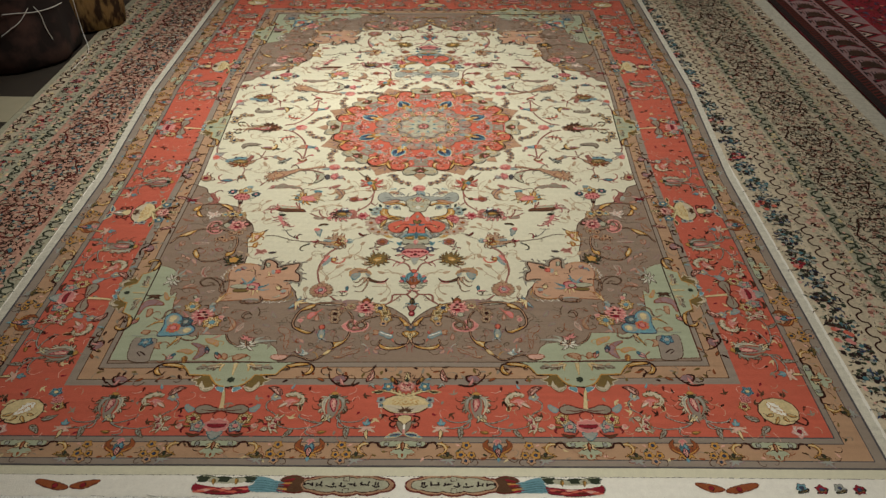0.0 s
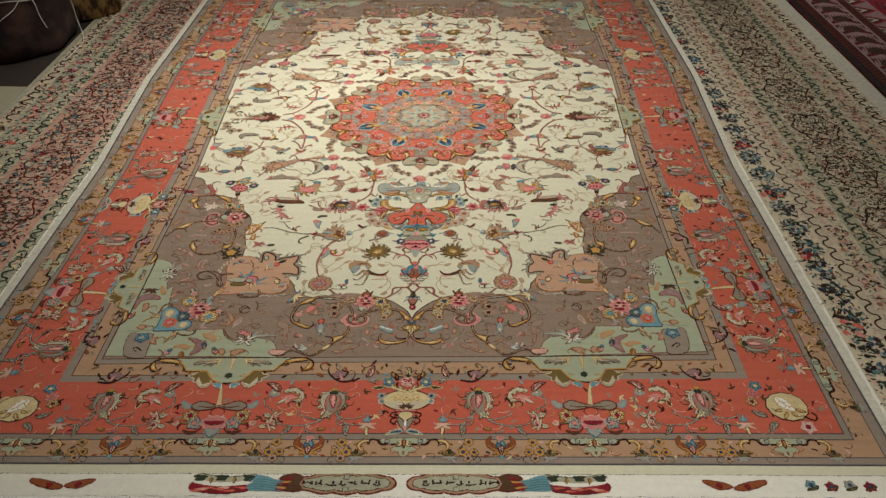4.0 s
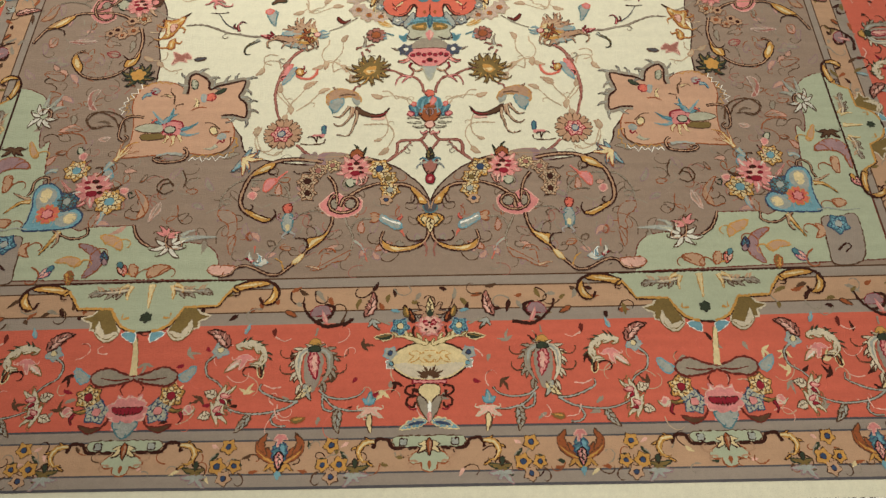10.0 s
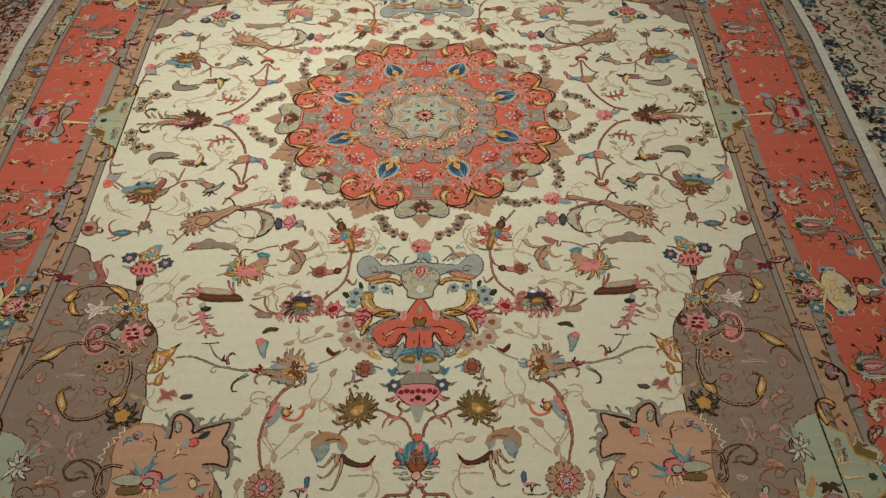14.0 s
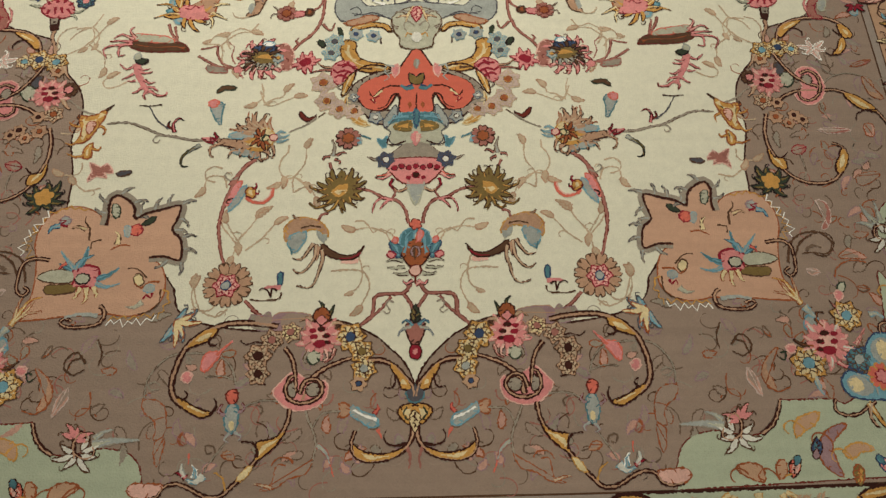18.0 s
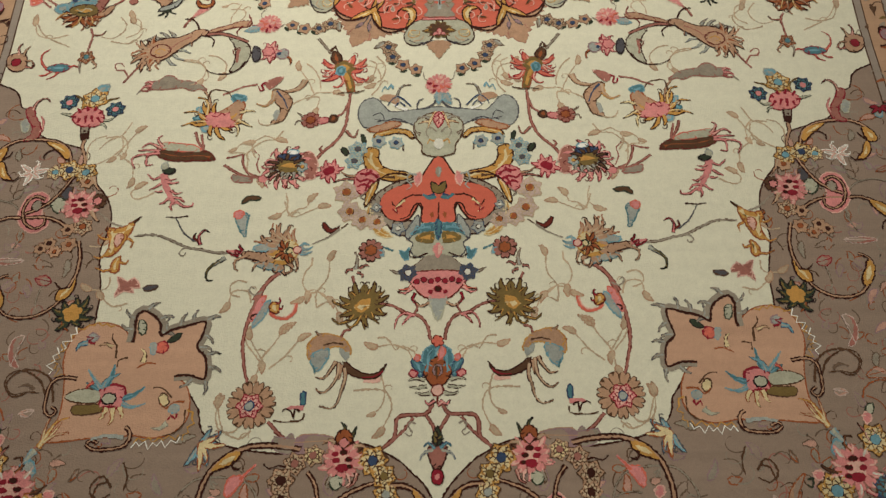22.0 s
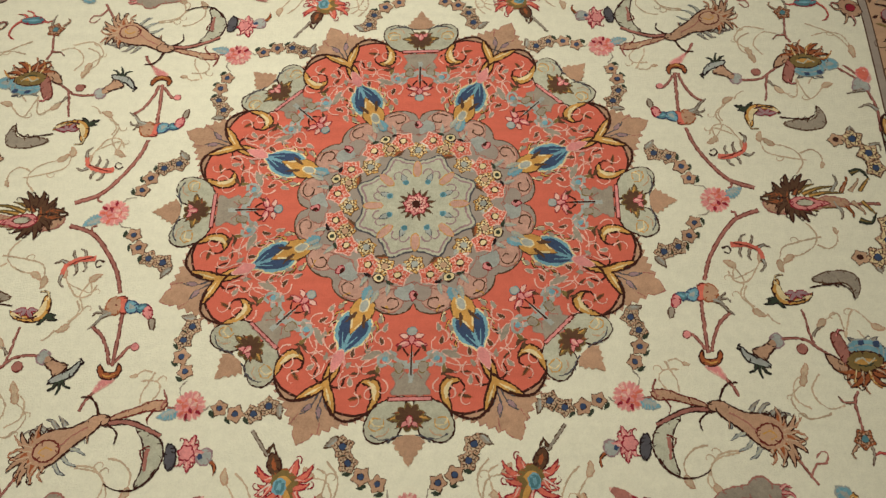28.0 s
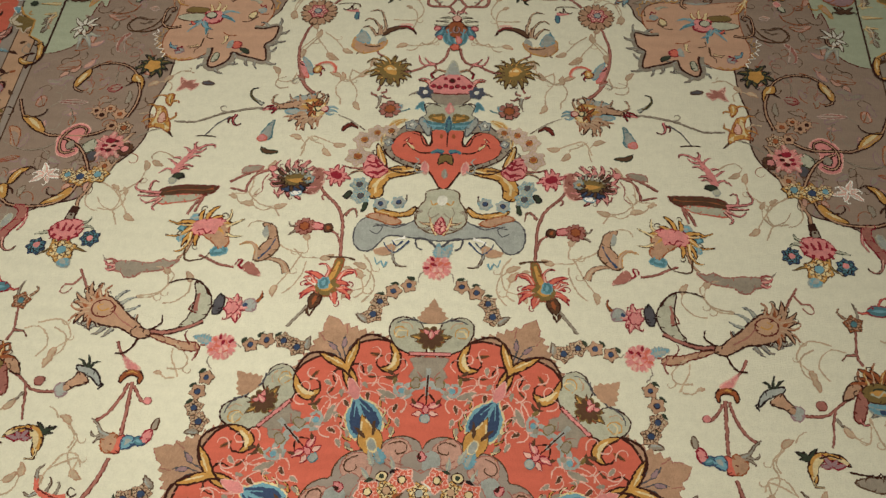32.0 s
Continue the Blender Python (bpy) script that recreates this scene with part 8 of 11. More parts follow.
# rose and buds beside the blue blossom
s4("rose", put(full_rose(0.036), 0.614, 1.224), "pink rose with crimson heart")
for u, v, r, petal, core in ((0.579, 1.255, 0.027, "gold", "blue"), (0.653, 1.183, 0.024, "gold", "blue"), (0.655, 1.252, 0.022, "navy", "bluegrey")):
    s4("floret", put(floret(r, petal, core, "umber", 7), u, v, 700 * u))
s4("rose_bud_spray", shape([(0.594, 1.181), (0.603, 1.187), (0.608, 1.200), (0.595, 1.207), (0.585, 1.198)], "bluegrey", 3, "blue") + claw([(0.613, 1.199), (0.605, 1.189), (0.609, 1.176), (0.620, 1.178)], 0.008, "umber", "brown", 4) + claw([(0.643, 1.186), (0.641, 1.172), (0.632, 1.158)], 0.007, "stem", "brown", 4) + claw([(0.647, 1.183), (0.656, 1.168), (0.668, 1.163)], 0.006, "stem", "brown", 4) + shape([(0.643, 1.147), (0.652, 1.142), (0.655, 1.151), (0.646, 1.158)], "pink", 4, "bloom") + shape([(0.652, 1.134), (0.662, 1.128), (0.659, 1.142), (0.651, 1.143)], "sage", 4, "dkgreen") + claw([(0.592, 1.229), (0.575, 1.226), (0.563, 1.217)], 0.010, "umber", "brown", 4) + shape([(0.550, 1.229), (0.561, 1.226), (0.565, 1.233), (0.555, 1.238)], "pink", 4, "bloom") + line([(0.540, 1.238), (0.549, 1.236), (0.544, 1.249), (0.538, 1.245)], 0.0034, "dkgreen", 4) + claw([(0.584, 1.274), (0.587, 1.291), (0.592, 1.303)], 0.009, "bluegrey", "blue", 3) + claw([(0.689, 1.182), (0.700, 1.181), (0.710, 1.188)], 0.009, "bluegrey", "blue", 3) + claw([(0.656, 1.229), (0.668, 1.215), (0.676, 1.204)], 0.007, "stem", "pink", 3) + claw([(0.623, 1.254), (0.633, 1.262), (0.645, 1.255)], 0.007, "pink", "crimson", 3))
s4("blue_blossom", blob([(0.623, 1.281), (0.636, 1.269), (0.652, 1.275), (0.666, 1.272), (0.667, 1.249), (0.673, 1.229), (0.691, 1.213), (0.711, 1.217), (0.717, 1.236), (0.713, 1.262), (0.715, 1.292), (0.719, 1.311), (0.690, 1.312), (0.650, 1.310), (0.631, 1.305), (0.623, 1.293)], "blue", 4, "navy", 0.0028) + blob([(0.629, 1.283), (0.641, 1.275), (0.656, 1.281), (0.667, 1.296), (0.655, 1.306), (0.636, 1.302)], "bluegrey", 5) + blob([(0.677, 1.232), (0.692, 1.219), (0.707, 1.223), (0.712, 1.242), (0.704, 1.267), (0.689, 1.262), (0.677, 1.249)], "bluegrey", 5) + shape([(0.631, 1.283), (0.644, 1.279), (0.654, 1.291), (0.644, 1.301), (0.633, 1.296)], "straw", 6, "bluegrey") + shape([(0.689, 1.224), (0.703, 1.227), (0.704, 1.247), (0.692, 1.255), (0.685, 1.239)], "straw", 6, "bluegrey") + put(rag_flower(0.020, "coral", "gold", "pink", 6, "crimson"), 0.683, 1.279, 0, 1, 1, 4) + line([(0.647, 1.274), (0.666, 1.284), (0.671, 1.306)], 0.003, "bluegrey", 6) + line([(0.711, 1.245), (0.700, 1.267), (0.704, 1.297)], 0.003, "bluegrey", 6), "blue heart-shaped winged blossom")
s4("gold_scroll", gilt([(0.606, 1.310), (0.603, 1.324), (0.617, 1.333), (0.636, 1.331), (0.652, 1.322), (0.665, 1.315)], 0.004, 0.004) + claw([(0.653, 1.317), (0.664, 1.338), (0.678, 1.366)], 0.010, "gold", "brown", 4) + claw([(0.657, 1.317), (0.652, 1.338), (0.661, 1.352)], 0.008, "fawn", "brown", 4) + gilt([(0.698, 1.217), (0.700, 1.199), (0.713, 1.196), (0.724, 1.207), (0.724, 1.225), (0.729, 1.237)], 0.004, 0.004) + claw([(0.720, 1.250), (0.740, 1.253), (0.762, 1.275)], 0.010, "gold", "brown", 4) + claw([(0.724, 1.245), (0.742, 1.238), (0.756, 1.230)], 0.008, "fawn", "brown", 4))
s4("curl_flower", gilt([(0.459, 1.361), (0.464, 1.338), (0.456, 1.324), (0.445, 1.333), (0.450, 1.340)], 0.0050, 0.0040, 4) + gilt([(0.462, 1.352), (0.447, 1.361), (0.434, 1.356), (0.437, 1.345)], 0.0050, 0.0040, 4) + put(flames(7, -120, 120, 0.006, 0.026, 0.009, "pale", "umber", 30, 3), 0.456, 1.352, 20) + put(flames(5, -60, 60, 0.004, 0.022, 0.008, "pink", "umber", 30, 3), 0.465, 1.336, 160) + claw([(0.438, 1.342), (0.415, 1.337), (0.375, 1.337)], 0.016, "bluegrey", "leafgrey", 3) + claw([(0.437, 1.333), (0.426, 1.324), (0.413, 1.321)], 0.010, "bluegrey", "leafgrey", 3), "rolled brown and ivory flower")
s4("curl_flower", gilt([(0.741, 1.059), (0.732, 1.050), (0.736, 1.036), (0.752, 1.032), (0.759, 1.043)], 0.0050, 0.0040, 4) + put(flames(7, -120, 120, 0.006, 0.026, 0.009, "pale", "umber", 30, 3), 0.747, 1.051, -60) + claw([(0.740, 1.028), (0.729, 1.011), (0.722, 0.994)], 0.014, "bluegrey", "leafgrey", 3) + claw([(0.733, 1.034), (0.719, 1.027), (0.708, 1.027)], 0.010, "bluegrey", "leafgrey", 3) + claw([(0.749, 1.024), (0.748, 1.005), (0.747, 0.988)], 0.010, "bluegrey", "leafgrey", 3))
s4("arc_stem", gilt([(0.490, 1.354), (0.507, 1.343), (0.518, 1.327), (0.525, 1.308)], 0.0050, 0.0050, 4))
s4("tan_scroll", gilt([(0.251, 1.412), (0.262, 1.418), (0.280, 1.416), (0.298, 1.406), (0.320, 1.398), (0.335, 1.403), (0.341, 1.414), (0.356, 1.418), (0.371, 1.415)], 0.0050, 0.0050, 4) + shape([(0.335, 1.400), (0.359, 1.398), (0.374, 1.397), (0.382, 1.405), (0.371, 1.415), (0.349, 1.415), (0.340, 1.409)], "bloom", 4, "rust") + claw([(0.283, 1.388), (0.293, 1.397), (0.306, 1.393)], 0.012, "pale", "blue", 4) + claw([(0.295, 1.392), (0.295, 1.381), (0.300, 1.374)], 0.008, "blue", "ivory", 5) + claw([(0.306, 1.390), (0.314, 1.385), (0.322, 1.383)], 0.009, "crimson", "brown", 5) + claw([(0.309, 1.389), (0.314, 1.380), (0.313, 1.371)], 0.007, "pale", "bluegrey", 5) + line([(0.252, 1.409), (0.257, 1.393), (0.269, 1.385)], 0.003, "gold", 4), "peach rolled scroll along the field edge")
# side scrolls
s4("side_scroll", gilt([(0.651, 0.652), (0.660, 0.628), (0.683, 0.610), (0.718, 0.603), (0.754, 0.605), (0.777, 0.619), (0.788, 0.638)], 0.0060, 0.0070) + horned([(0.655, 0.641), (0.665, 0.622), (0.683, 0.613), (0.703, 0.609), (0.687, 0.623), (0.674, 0.633), (0.661, 0.647)], [(0.666, 0.631), (0.679, 0.620), (0.693, 0.615), (0.680, 0.625)]) + line([(0.677, 0.628), (0.692, 0.628), (0.701, 0.637), (0.699, 0.646)], 0.0034, "brown", 5) + horned([(0.771, 0.619), (0.786, 0.627), (0.792, 0.646), (0.778, 0.651), (0.772, 0.641)], [(0.777, 0.630), (0.786, 0.638), (0.782, 0.646)]) + horned([(0.774, 0.651), (0.774, 0.670), (0.761, 0.686), (0.747, 0.689), (0.759, 0.675), (0.765, 0.659)], [(0.769, 0.662), (0.766, 0.675), (0.758, 0.683)]) + line([(0.756, 0.688), (0.743, 0.691), (0.734, 0.683)], 0.0034, "brown", 5) + line([(0.774, 0.643), (0.763, 0.640), (0.759, 0.629)], 0.0032, "brown", 5), "gilded side scroll on taupe")
s4("heart_loop", blob([(0.671, 0.728), (0.686, 0.716), (0.706, 0.721), (0.714, 0.742), (0.716, 0.762), (0.707, 0.782), (0.687, 0.796), (0.670, 0.791), (0.661, 0.776), (0.677, 0.761), (0.676, 0.744)], "pink", 3, "bloom", 0.0020) + gilt([(0.638, 0.684), (0.650, 0.710), (0.667, 0.736), (0.687, 0.751), (0.704, 0.759)], 0.0060, 0.0060, 5) + gilt([(0.677, 0.731), (0.693, 0.724), (0.706, 0.734), (0.709, 0.757), (0.699, 0.779), (0.681, 0.789), (0.668, 0.781), (0.669, 0.769)], 0.0056, 0.0040, 5) + shape([(0.679, 0.739), (0.691, 0.734), (0.696, 0.747), (0.686, 0.754)], "leafgrey", 6, "brown"), "pink rolled heart of the side scroll")
s4("side_scroll", gilt([(0.620, 0.797), (0.640, 0.778), (0.669, 0.767), (0.706, 0.767), (0.735, 0.767), (0.763, 0.782), (0.795, 0.810), (0.816, 0.854)], 0.0060, 0.0055) + horned([(0.747, 0.773), (0.767, 0.780), (0.788, 0.798), (0.798, 0.813), (0.781, 0.810), (0.766, 0.803), (0.753, 0.788)], [(0.755, 0.780), (0.773, 0.793), (0.786, 0.807), (0.769, 0.800)]) + line([(0.799, 0.810), (0.777, 0.810), (0.760, 0.819), (0.757, 0.831)], 0.0036, "brown", 5), "gilded side scroll on taupe")
s4("side_scroll", gilt([(0.602, 0.814), (0.593, 0.847), (0.593, 0.877), (0.601, 0.900), (0.613, 0.928), (0.634, 0.946), (0.662, 0.953), (0.691, 0.947), (0.712, 0.925), (0.724, 0.898), (0.718, 0.882), (0.703, 0.876)], 0.0065, 0.0040) + horned([(0.592, 0.884), (0.598, 0.903), (0.614, 0.905), (0.616, 0.923), (0.602, 0.921), (0.593, 0.907)], [(0.596, 0.902), (0.607, 0.909), (0.610, 0.921)]) + line([(0.601, 0.900), (0.612, 0.903), (0.624, 0.892)], 0.0034, "brown", 5) + horned([(0.703, 0.936), (0.701, 0.921), (0.711, 0.903), (0.719, 0.887), (0.725, 0.901), (0.716, 0.923)], [(0.706, 0.925), (0.709, 0.910), (0.718, 0.898), (0.716, 0.916)]), "gilded side scroll on taupe")
s4("rose", put(full_rose(0.030), 0.616, 0.745), "pink rose with crimson heart")
s4("side_leaf", shape([(0.724, 0.601), (0.723, 0.576), (0.738, 0.551), (0.747, 0.531), (0.757, 0.534), (0.751, 0.554), (0.737, 0.574), (0.737, 0.596), (0.750, 0.605)], "stem", 4, "crimson") + claw([(0.746, 0.537), (0.741, 0.516), (0.727, 0.510), (0.718, 0.519)], 0.006, "stem", "brown", 4) + claw([(0.721, 0.587), (0.719, 0.568), (0.727, 0.551)], 0.006, "pink", "stem", 3) + shape([(0.749, 0.560), (0.760, 0.563), (0.752, 0.585), (0.744, 0.582)], "bluegrey", 4, "sage") + put(flames(5, -70, 70, 0.004, 0.018, 0.008, "crimson", "brown", 16, 4), 0.813, 0.572) + shape([(0.804, 0.580), (0.815, 0.580), (0.813, 0.597), (0.803, 0.594)], "bluegrey", 3, "blue"))
s4("green_sprig", shape([(0.643, 0.733), (0.659, 0.728), (0.664, 0.743), (0.650, 0.758), (0.641, 0.750)], "sage", 4, "dkgreen") + claw([(0.604, 0.686), (0.596, 0.704), (0.587, 0.716)], 0.010, "fawn", "brown", 4) + claw([(0.593, 0.755), (0.583, 0.772), (0.576, 0.777)], 0.010, "fawn", "brown", 4) + put(rag_flower(0.015, "umber", "brown", "pink", 6, "brown"), 0.586, 0.737) + shape([(0.636, 0.707), (0.648, 0.710), (0.651, 0.725), (0.637, 0.730)], "slate", 3, "umber"))
s4("green_tuft", put(flames(9, -140, 140, 0.008, 0.026, 0.012, "dkgreen", "black", 40, 4) + disc(0.014, "gold", 6, "dkgreen", 0.003, wave=0.3, lobes=5), 0.584, 0.947, 20) + claw([(0.594, 0.951), (0.595, 0.967), (0.585, 0.977)], 0.012, "rust", "brown", 4))
s4("end_tuft", put(flames(6, -70, 70, 0.002, 0.030, 0.010, "blue", "slate", 30, 4) + flames(4, -40, 40, 0.0, 0.034, 0.008, "straw", "rust", 20, 5), 0.351, 1.163, 60))
s4("grey_vine", grey_stem([(0.716, 0.752), (0.734, 0.737), (0.763, 0.730), (0.787, 0.736), (0.802, 0.743)], 0.0036) + grey_stem([(0.702, 0.784), (0.704, 0.813), (0.714, 0.833)], 0.0034) + ghost([(0.789, 0.738), (0.801, 0.746), (0.806, 0.766), (0.816, 0.786), (0.796, 0.781), (0.789, 0.761)], "fawn", "rust") + grey_stem([(0.718, 0.698), (0.723, 0.722), (0.737, 0.732)], 0.0030) + put(flames(6, -150, 120, 0.003, 0.022, 0.010, "bloom", "ivory", 10, 3), 0.713, 0.674) + ghost([(0.773, 0.715), (0.791, 0.705), (0.813, 0.702), (0.795, 0.713)], "stem", "rust") + ghost([(0.686, 0.849), (0.715, 0.845), (0.742, 0.850), (0.712, 0.856)], "stem", "ivory") + ghost([(0.769, 0.839), (0.783, 0.841), (0.779, 0.863), (0.768, 0.860)], "bloom", "rust") + ghost([(0.631, 0.890), (0.643, 0.878), (0.658, 0.883), (0.645, 0.897)], "pink", "crimson") + grey_stem([(0.645, 0.897), (0.648, 0.928), (0.640, 0.946)], 0.0028) + ghost([(0.731, 0.941), (0.757, 0.933), (0.771, 0.938), (0.747, 0.955), (0.731, 0.957)], "haze", "rust"))
# green corner pieces: tan scroll leaves, mauve crescents, small buds
for pts, dye, edge in (
        ([(0.613, 1.346), (0.592, 1.349), (0.575, 1.362), (0.566, 1.383), (0.574, 1.403), (0.593, 1.415), (0.587, 1.394), (0.588, 1.369)], "mauve", "rust"),
        ([(0.538, 1.360), (0.542, 1.339), (0.560, 1.330), (0.578, 1.328), (0.567, 1.344), (0.552, 1.351)], "tan", "gold"),
        ([(0.446, 1.399), (0.466, 1.393), (0.481, 1.399), (0.482, 1.417), (0.465, 1.413)], "tan", "rust"),
        ([(0.503, 1.397), (0.515, 1.391), (0.514, 1.409), (0.504, 1.415)], "tan", "rust"),
        ([(0.601, 1.383), (0.613, 1.374), (0.629, 1.372), (0.645, 1.381), (0.625, 1.383), (0.611, 1.392)], "tan", "gold"),
        ([(0.700, 1.339), (0.713, 1.346), (0.714, 1.360), (0.696, 1.368), (0.705, 1.353)], "tan", "rust"),
        ([(0.742, 1.173), (0.763, 1.152), (0.790, 1.150), (0.806, 1.169), (0.803, 1.218), (0.794, 1.184), (0.771, 1.173)], "mauve", "rust"),
        ([(0.733, 1.146), (0.747, 1.122), (0.755, 1.111), (0.751, 1.130), (0.741, 1.149)], "tan", "gold"),
        ([(0.769, 1.192), (0.781, 1.194), (0.775, 1.228), (0.767, 1.218)], "tan", "rust"),
        ([(0.746, 1.290), (0.763, 1.288), (0.769, 1.298), (0.751, 1.304)], "tan", "rust")):
    s4("scroll_leaf", shape(pts, dye, 3, edge, 0.0020) + curl(0.05, 220, 0.0030, edge, 3, pts[-1], 150), up=3)
s4("corner_bud", put(bud(0.026, "coral", "teal"), 0.533, 1.391, 30) + put(bud(0.024, "navy", "mauve"), 0.561, 1.385, 200) + put(bud(0.026, "pink", "teal", "navy"), 0.650, 1.395, -40) + put(leaf(0.030, 0.014, 20, "olive", "rust"), 0.619, 1.401, 20) + put(bud(0.024, "pink", "gold"), 0.798, 1.238, -20) + put(flames(5, -60, 60, 0.004, 0.022, 0.008, "umber", "brown", 20, 3), 0.781, 1.123) + line([(0.512, 1.411), (0.528, 1.407), (0.536, 1.398)], 0.0030, "gold", 3) + put(curl(0.06, 220, 0.0036, "rust", 3), 0.683, 1.391, 60), up=3)
s4("corner_block", blob([(0.717, 1.327), (0.748, 1.326), (0.780, 1.325), (0.776, 1.396), (0.756, 1.420), (0.715, 1.421), (0.713, 1.395), (0.714, 1.360)], "grey", 4, "umber", 0.0020) + put(floret(0.020, "teal", "bluegrey", "navy", 5), 0.742, 1.342, 0, 1, 1, 5) + line([(0.727, 1.396), (0.744, 1.382), (0.753, 1.387), (0.740, 1.400)], 0.004, "brown", 8) + line([(0.711, 1.311), (0.732, 1.307), (0.761, 1.312), (0.792, 1.310)], 0.0030, "bluegrey", 5))
# the peach palmette's rim, flower and sprigs
RIM = [(0.479, 0.999), (0.478, 0.982), (0.480, 0.958), (0.471, 0.945), (0.451, 0.955), (0.440, 0.969), (0.436, 0.988), (0.419, 0.979), (0.393, 0.972), (0.369, 0.966), (0.370, 0.988), (0.376, 1.010), (0.362, 1.024), (0.357, 1.043), (0.358, 1.062), (0.382, 1.055), (0.405, 1.056)]
rim_line = spline(RIM)
rim = stroke([(p[0] + 0.005 * q[0], p[1] + 0.005 * q[1]) for p, q in zip(rim_line, normals(rim_line, False))], 0.011, "leafgrey", 6, 0.006, smooth=False) + stroke(RIM, 0.0044, "brown", 8, 0.0034)
for i in range(3, len(rim_line) - 2, 3):
    p, q = rim_line[i], normals(rim_line, False)[i]
    rim += claw([(p[0] + 0.004 * q[0], p[1] + 0.004 * q[1]), (p[0] + 0.016 * q[0] + 0.004 * q[1], p[1] + 0.016 * q[1] - 0.004 * q[0]), (p[0] + 0.022 * q[0] + 0.012 * q[1], p[1] + 0.022 * q[1] - 0.012 * q[0])], 0.007 + 0.002 * (i % 2), "leafgrey", "slate", 6, 0.0020)
four("serrated_rim", rim, field, "serrated grey leaf rim")
four("peach_flower", shape([(0.478, 1.075), (0.493, 1.069), (0.507, 1.072), (0.514, 1.079), (0.508, 1.092), (0.510, 1.102), (0.493, 1.100), (0.480, 1.103), (0.477, 1.090)], "pink", 8, "crimson", 0.0040) + disc(0.010, "sage", 11, "black", 0.0024, at=(0.498, 1.090), n=8, squash=0.8) + claw([(0.509, 1.075), (0.501, 1.056), (0.499, 1.035)], 0.012, "teal", "blue", 7) + claw([(0.511, 1.074), (0.507, 1.060), (0.488, 1.050)], 0.011, "blue", "slate", 7) + claw([(0.515, 1.074), (0.526, 1.059), (0.539, 1.042)], 0.009, "blue", "bluegrey", 7) + claw([(0.516, 1.076), (0.530, 1.068), (0.538, 1.063)], 0.009, "teal", "slate", 7) + claw([(0.479, 1.090), (0.461, 1.084), (0.447, 1.072)], 0.012, "teal", "blue", 7) + claw([(0.478, 1.097), (0.461, 1.104), (0.441, 1.098)], 0.009, "blue", "bluegrey", 7) + blob([(0.514, 1.079), (0.536, 1.074), (0.558, 1.079), (0.566, 1.086), (0.553, 1.092), (0.532, 1.095), (0.513, 1.093)], "sage", 7, "umber", 0.0020) + blob([(0.508, 1.100), (0.531, 1.099), (0.551, 1.101), (0.547, 1.112), (0.525, 1.113), (0.507, 1.109)], "olive", 7, "umber", 0.0020) + claw([(0.480, 1.103), (0.473, 1.116), (0.475, 1.121)], 0.008, "straw", "rust", 7) + claw([(0.490, 1.105), (0.487, 1.122), (0.492, 1.131)], 0.008, "straw", "rust", 7) + claw([(0.499, 1.103), (0.503, 1.118), (0.508, 1.122)], 0.008, "straw", "rust", 7) + claw([(0.526, 1.063), (0.533, 1.068), (0.536, 1.074)], 0.005, "coral", "crimson", 9), field, "pink and teal flower on peach")
four("peach_sprig", blob([(0.404, 0.985), (0.414, 0.987), (0.425, 0.999), (0.414, 0.999), (0.406, 0.993)], "dkgreen", 6, "black", 0.0014) + shape([(0.422, 1.007), (0.430, 0.999), (0.439, 1.002), (0.439, 1.014), (0.428, 1.017)], "coral", 6, "crimson") + blob([(0.440, 1.004), (0.450, 1.000), (0.447, 1.018), (0.440, 1.018)], "bluegrey", 6, "blue", 0.001) + line([(0.436, 1.035), (0.452, 1.034), (0.465, 1.042)], 0.0030, "rust", 6) + claw([(0.457, 1.032), (0.456, 1.018), (0.463, 1.010)], 0.008, "straw", "umber", 6) + shape([(0.464, 0.966), (0.474, 0.962), (0.471, 0.982), (0.463, 0.984)], "sage", 6, "dkgreen"), field)
four("peach_sprig", line([(0.501, 1.025), (0.503, 1.003), (0.512, 0.993), (0.512, 0.983)], 0.0040, "umber", 6) + claw([(0.508, 1.005), (0.523, 1.000), (0.530, 1.004)], 0.007, "tan", "umber", 6) + shape([(0.534, 0.988), (0.546, 0.982), (0.550, 0.992), (0.540, 0.996)], "bluegrey", 6, "mauve") + line([(0.537, 1.000), (0.549, 0.996), (0.541, 0.990), (0.554, 0.988)], 0.0036, "crimson", 7) + claw([(0.549, 0.998), (0.561, 1.001), (0.565, 1.013)], 0.010, "blue", "navy", 7) + line([(0.481, 1.024), (0.495, 1.027), (0.495, 1.039)], 0.0026, "umber", 6), field)
four("peach_sprig", shape([(0.415, 1.083), (0.422, 1.090), (0.415, 1.103), (0.407, 1.097)], "straw", 6, "umber") + line([(0.382, 1.097), (0.399, 1.097), (0.409, 1.107), (0.419, 1.099)], 0.0034, "rust", 6) + line([(0.403, 1.090), (0.419, 1.075), (0.433, 1.074)], 0.0030, "umber", 6) + blob([(0.389, 1.104), (0.402, 1.101), (0.405, 1.110), (0.393, 1.115)], "bluegrey", 6, "blue", 0.001) + line([(0.391, 1.115), (0.393, 1.123), (0.401, 1.118), (0.403, 1.125)], 0.0040, "crimson", 6) + claw([(0.404, 1.130), (0.415, 1.138), (0.427, 1.136)], 0.009, "sage", "leafgrey", 6) + line([(0.380, 1.110), (0.379, 1.130), (0.390, 1.144), (0.408, 1.149)], 0.0030, "umber", 6), field)
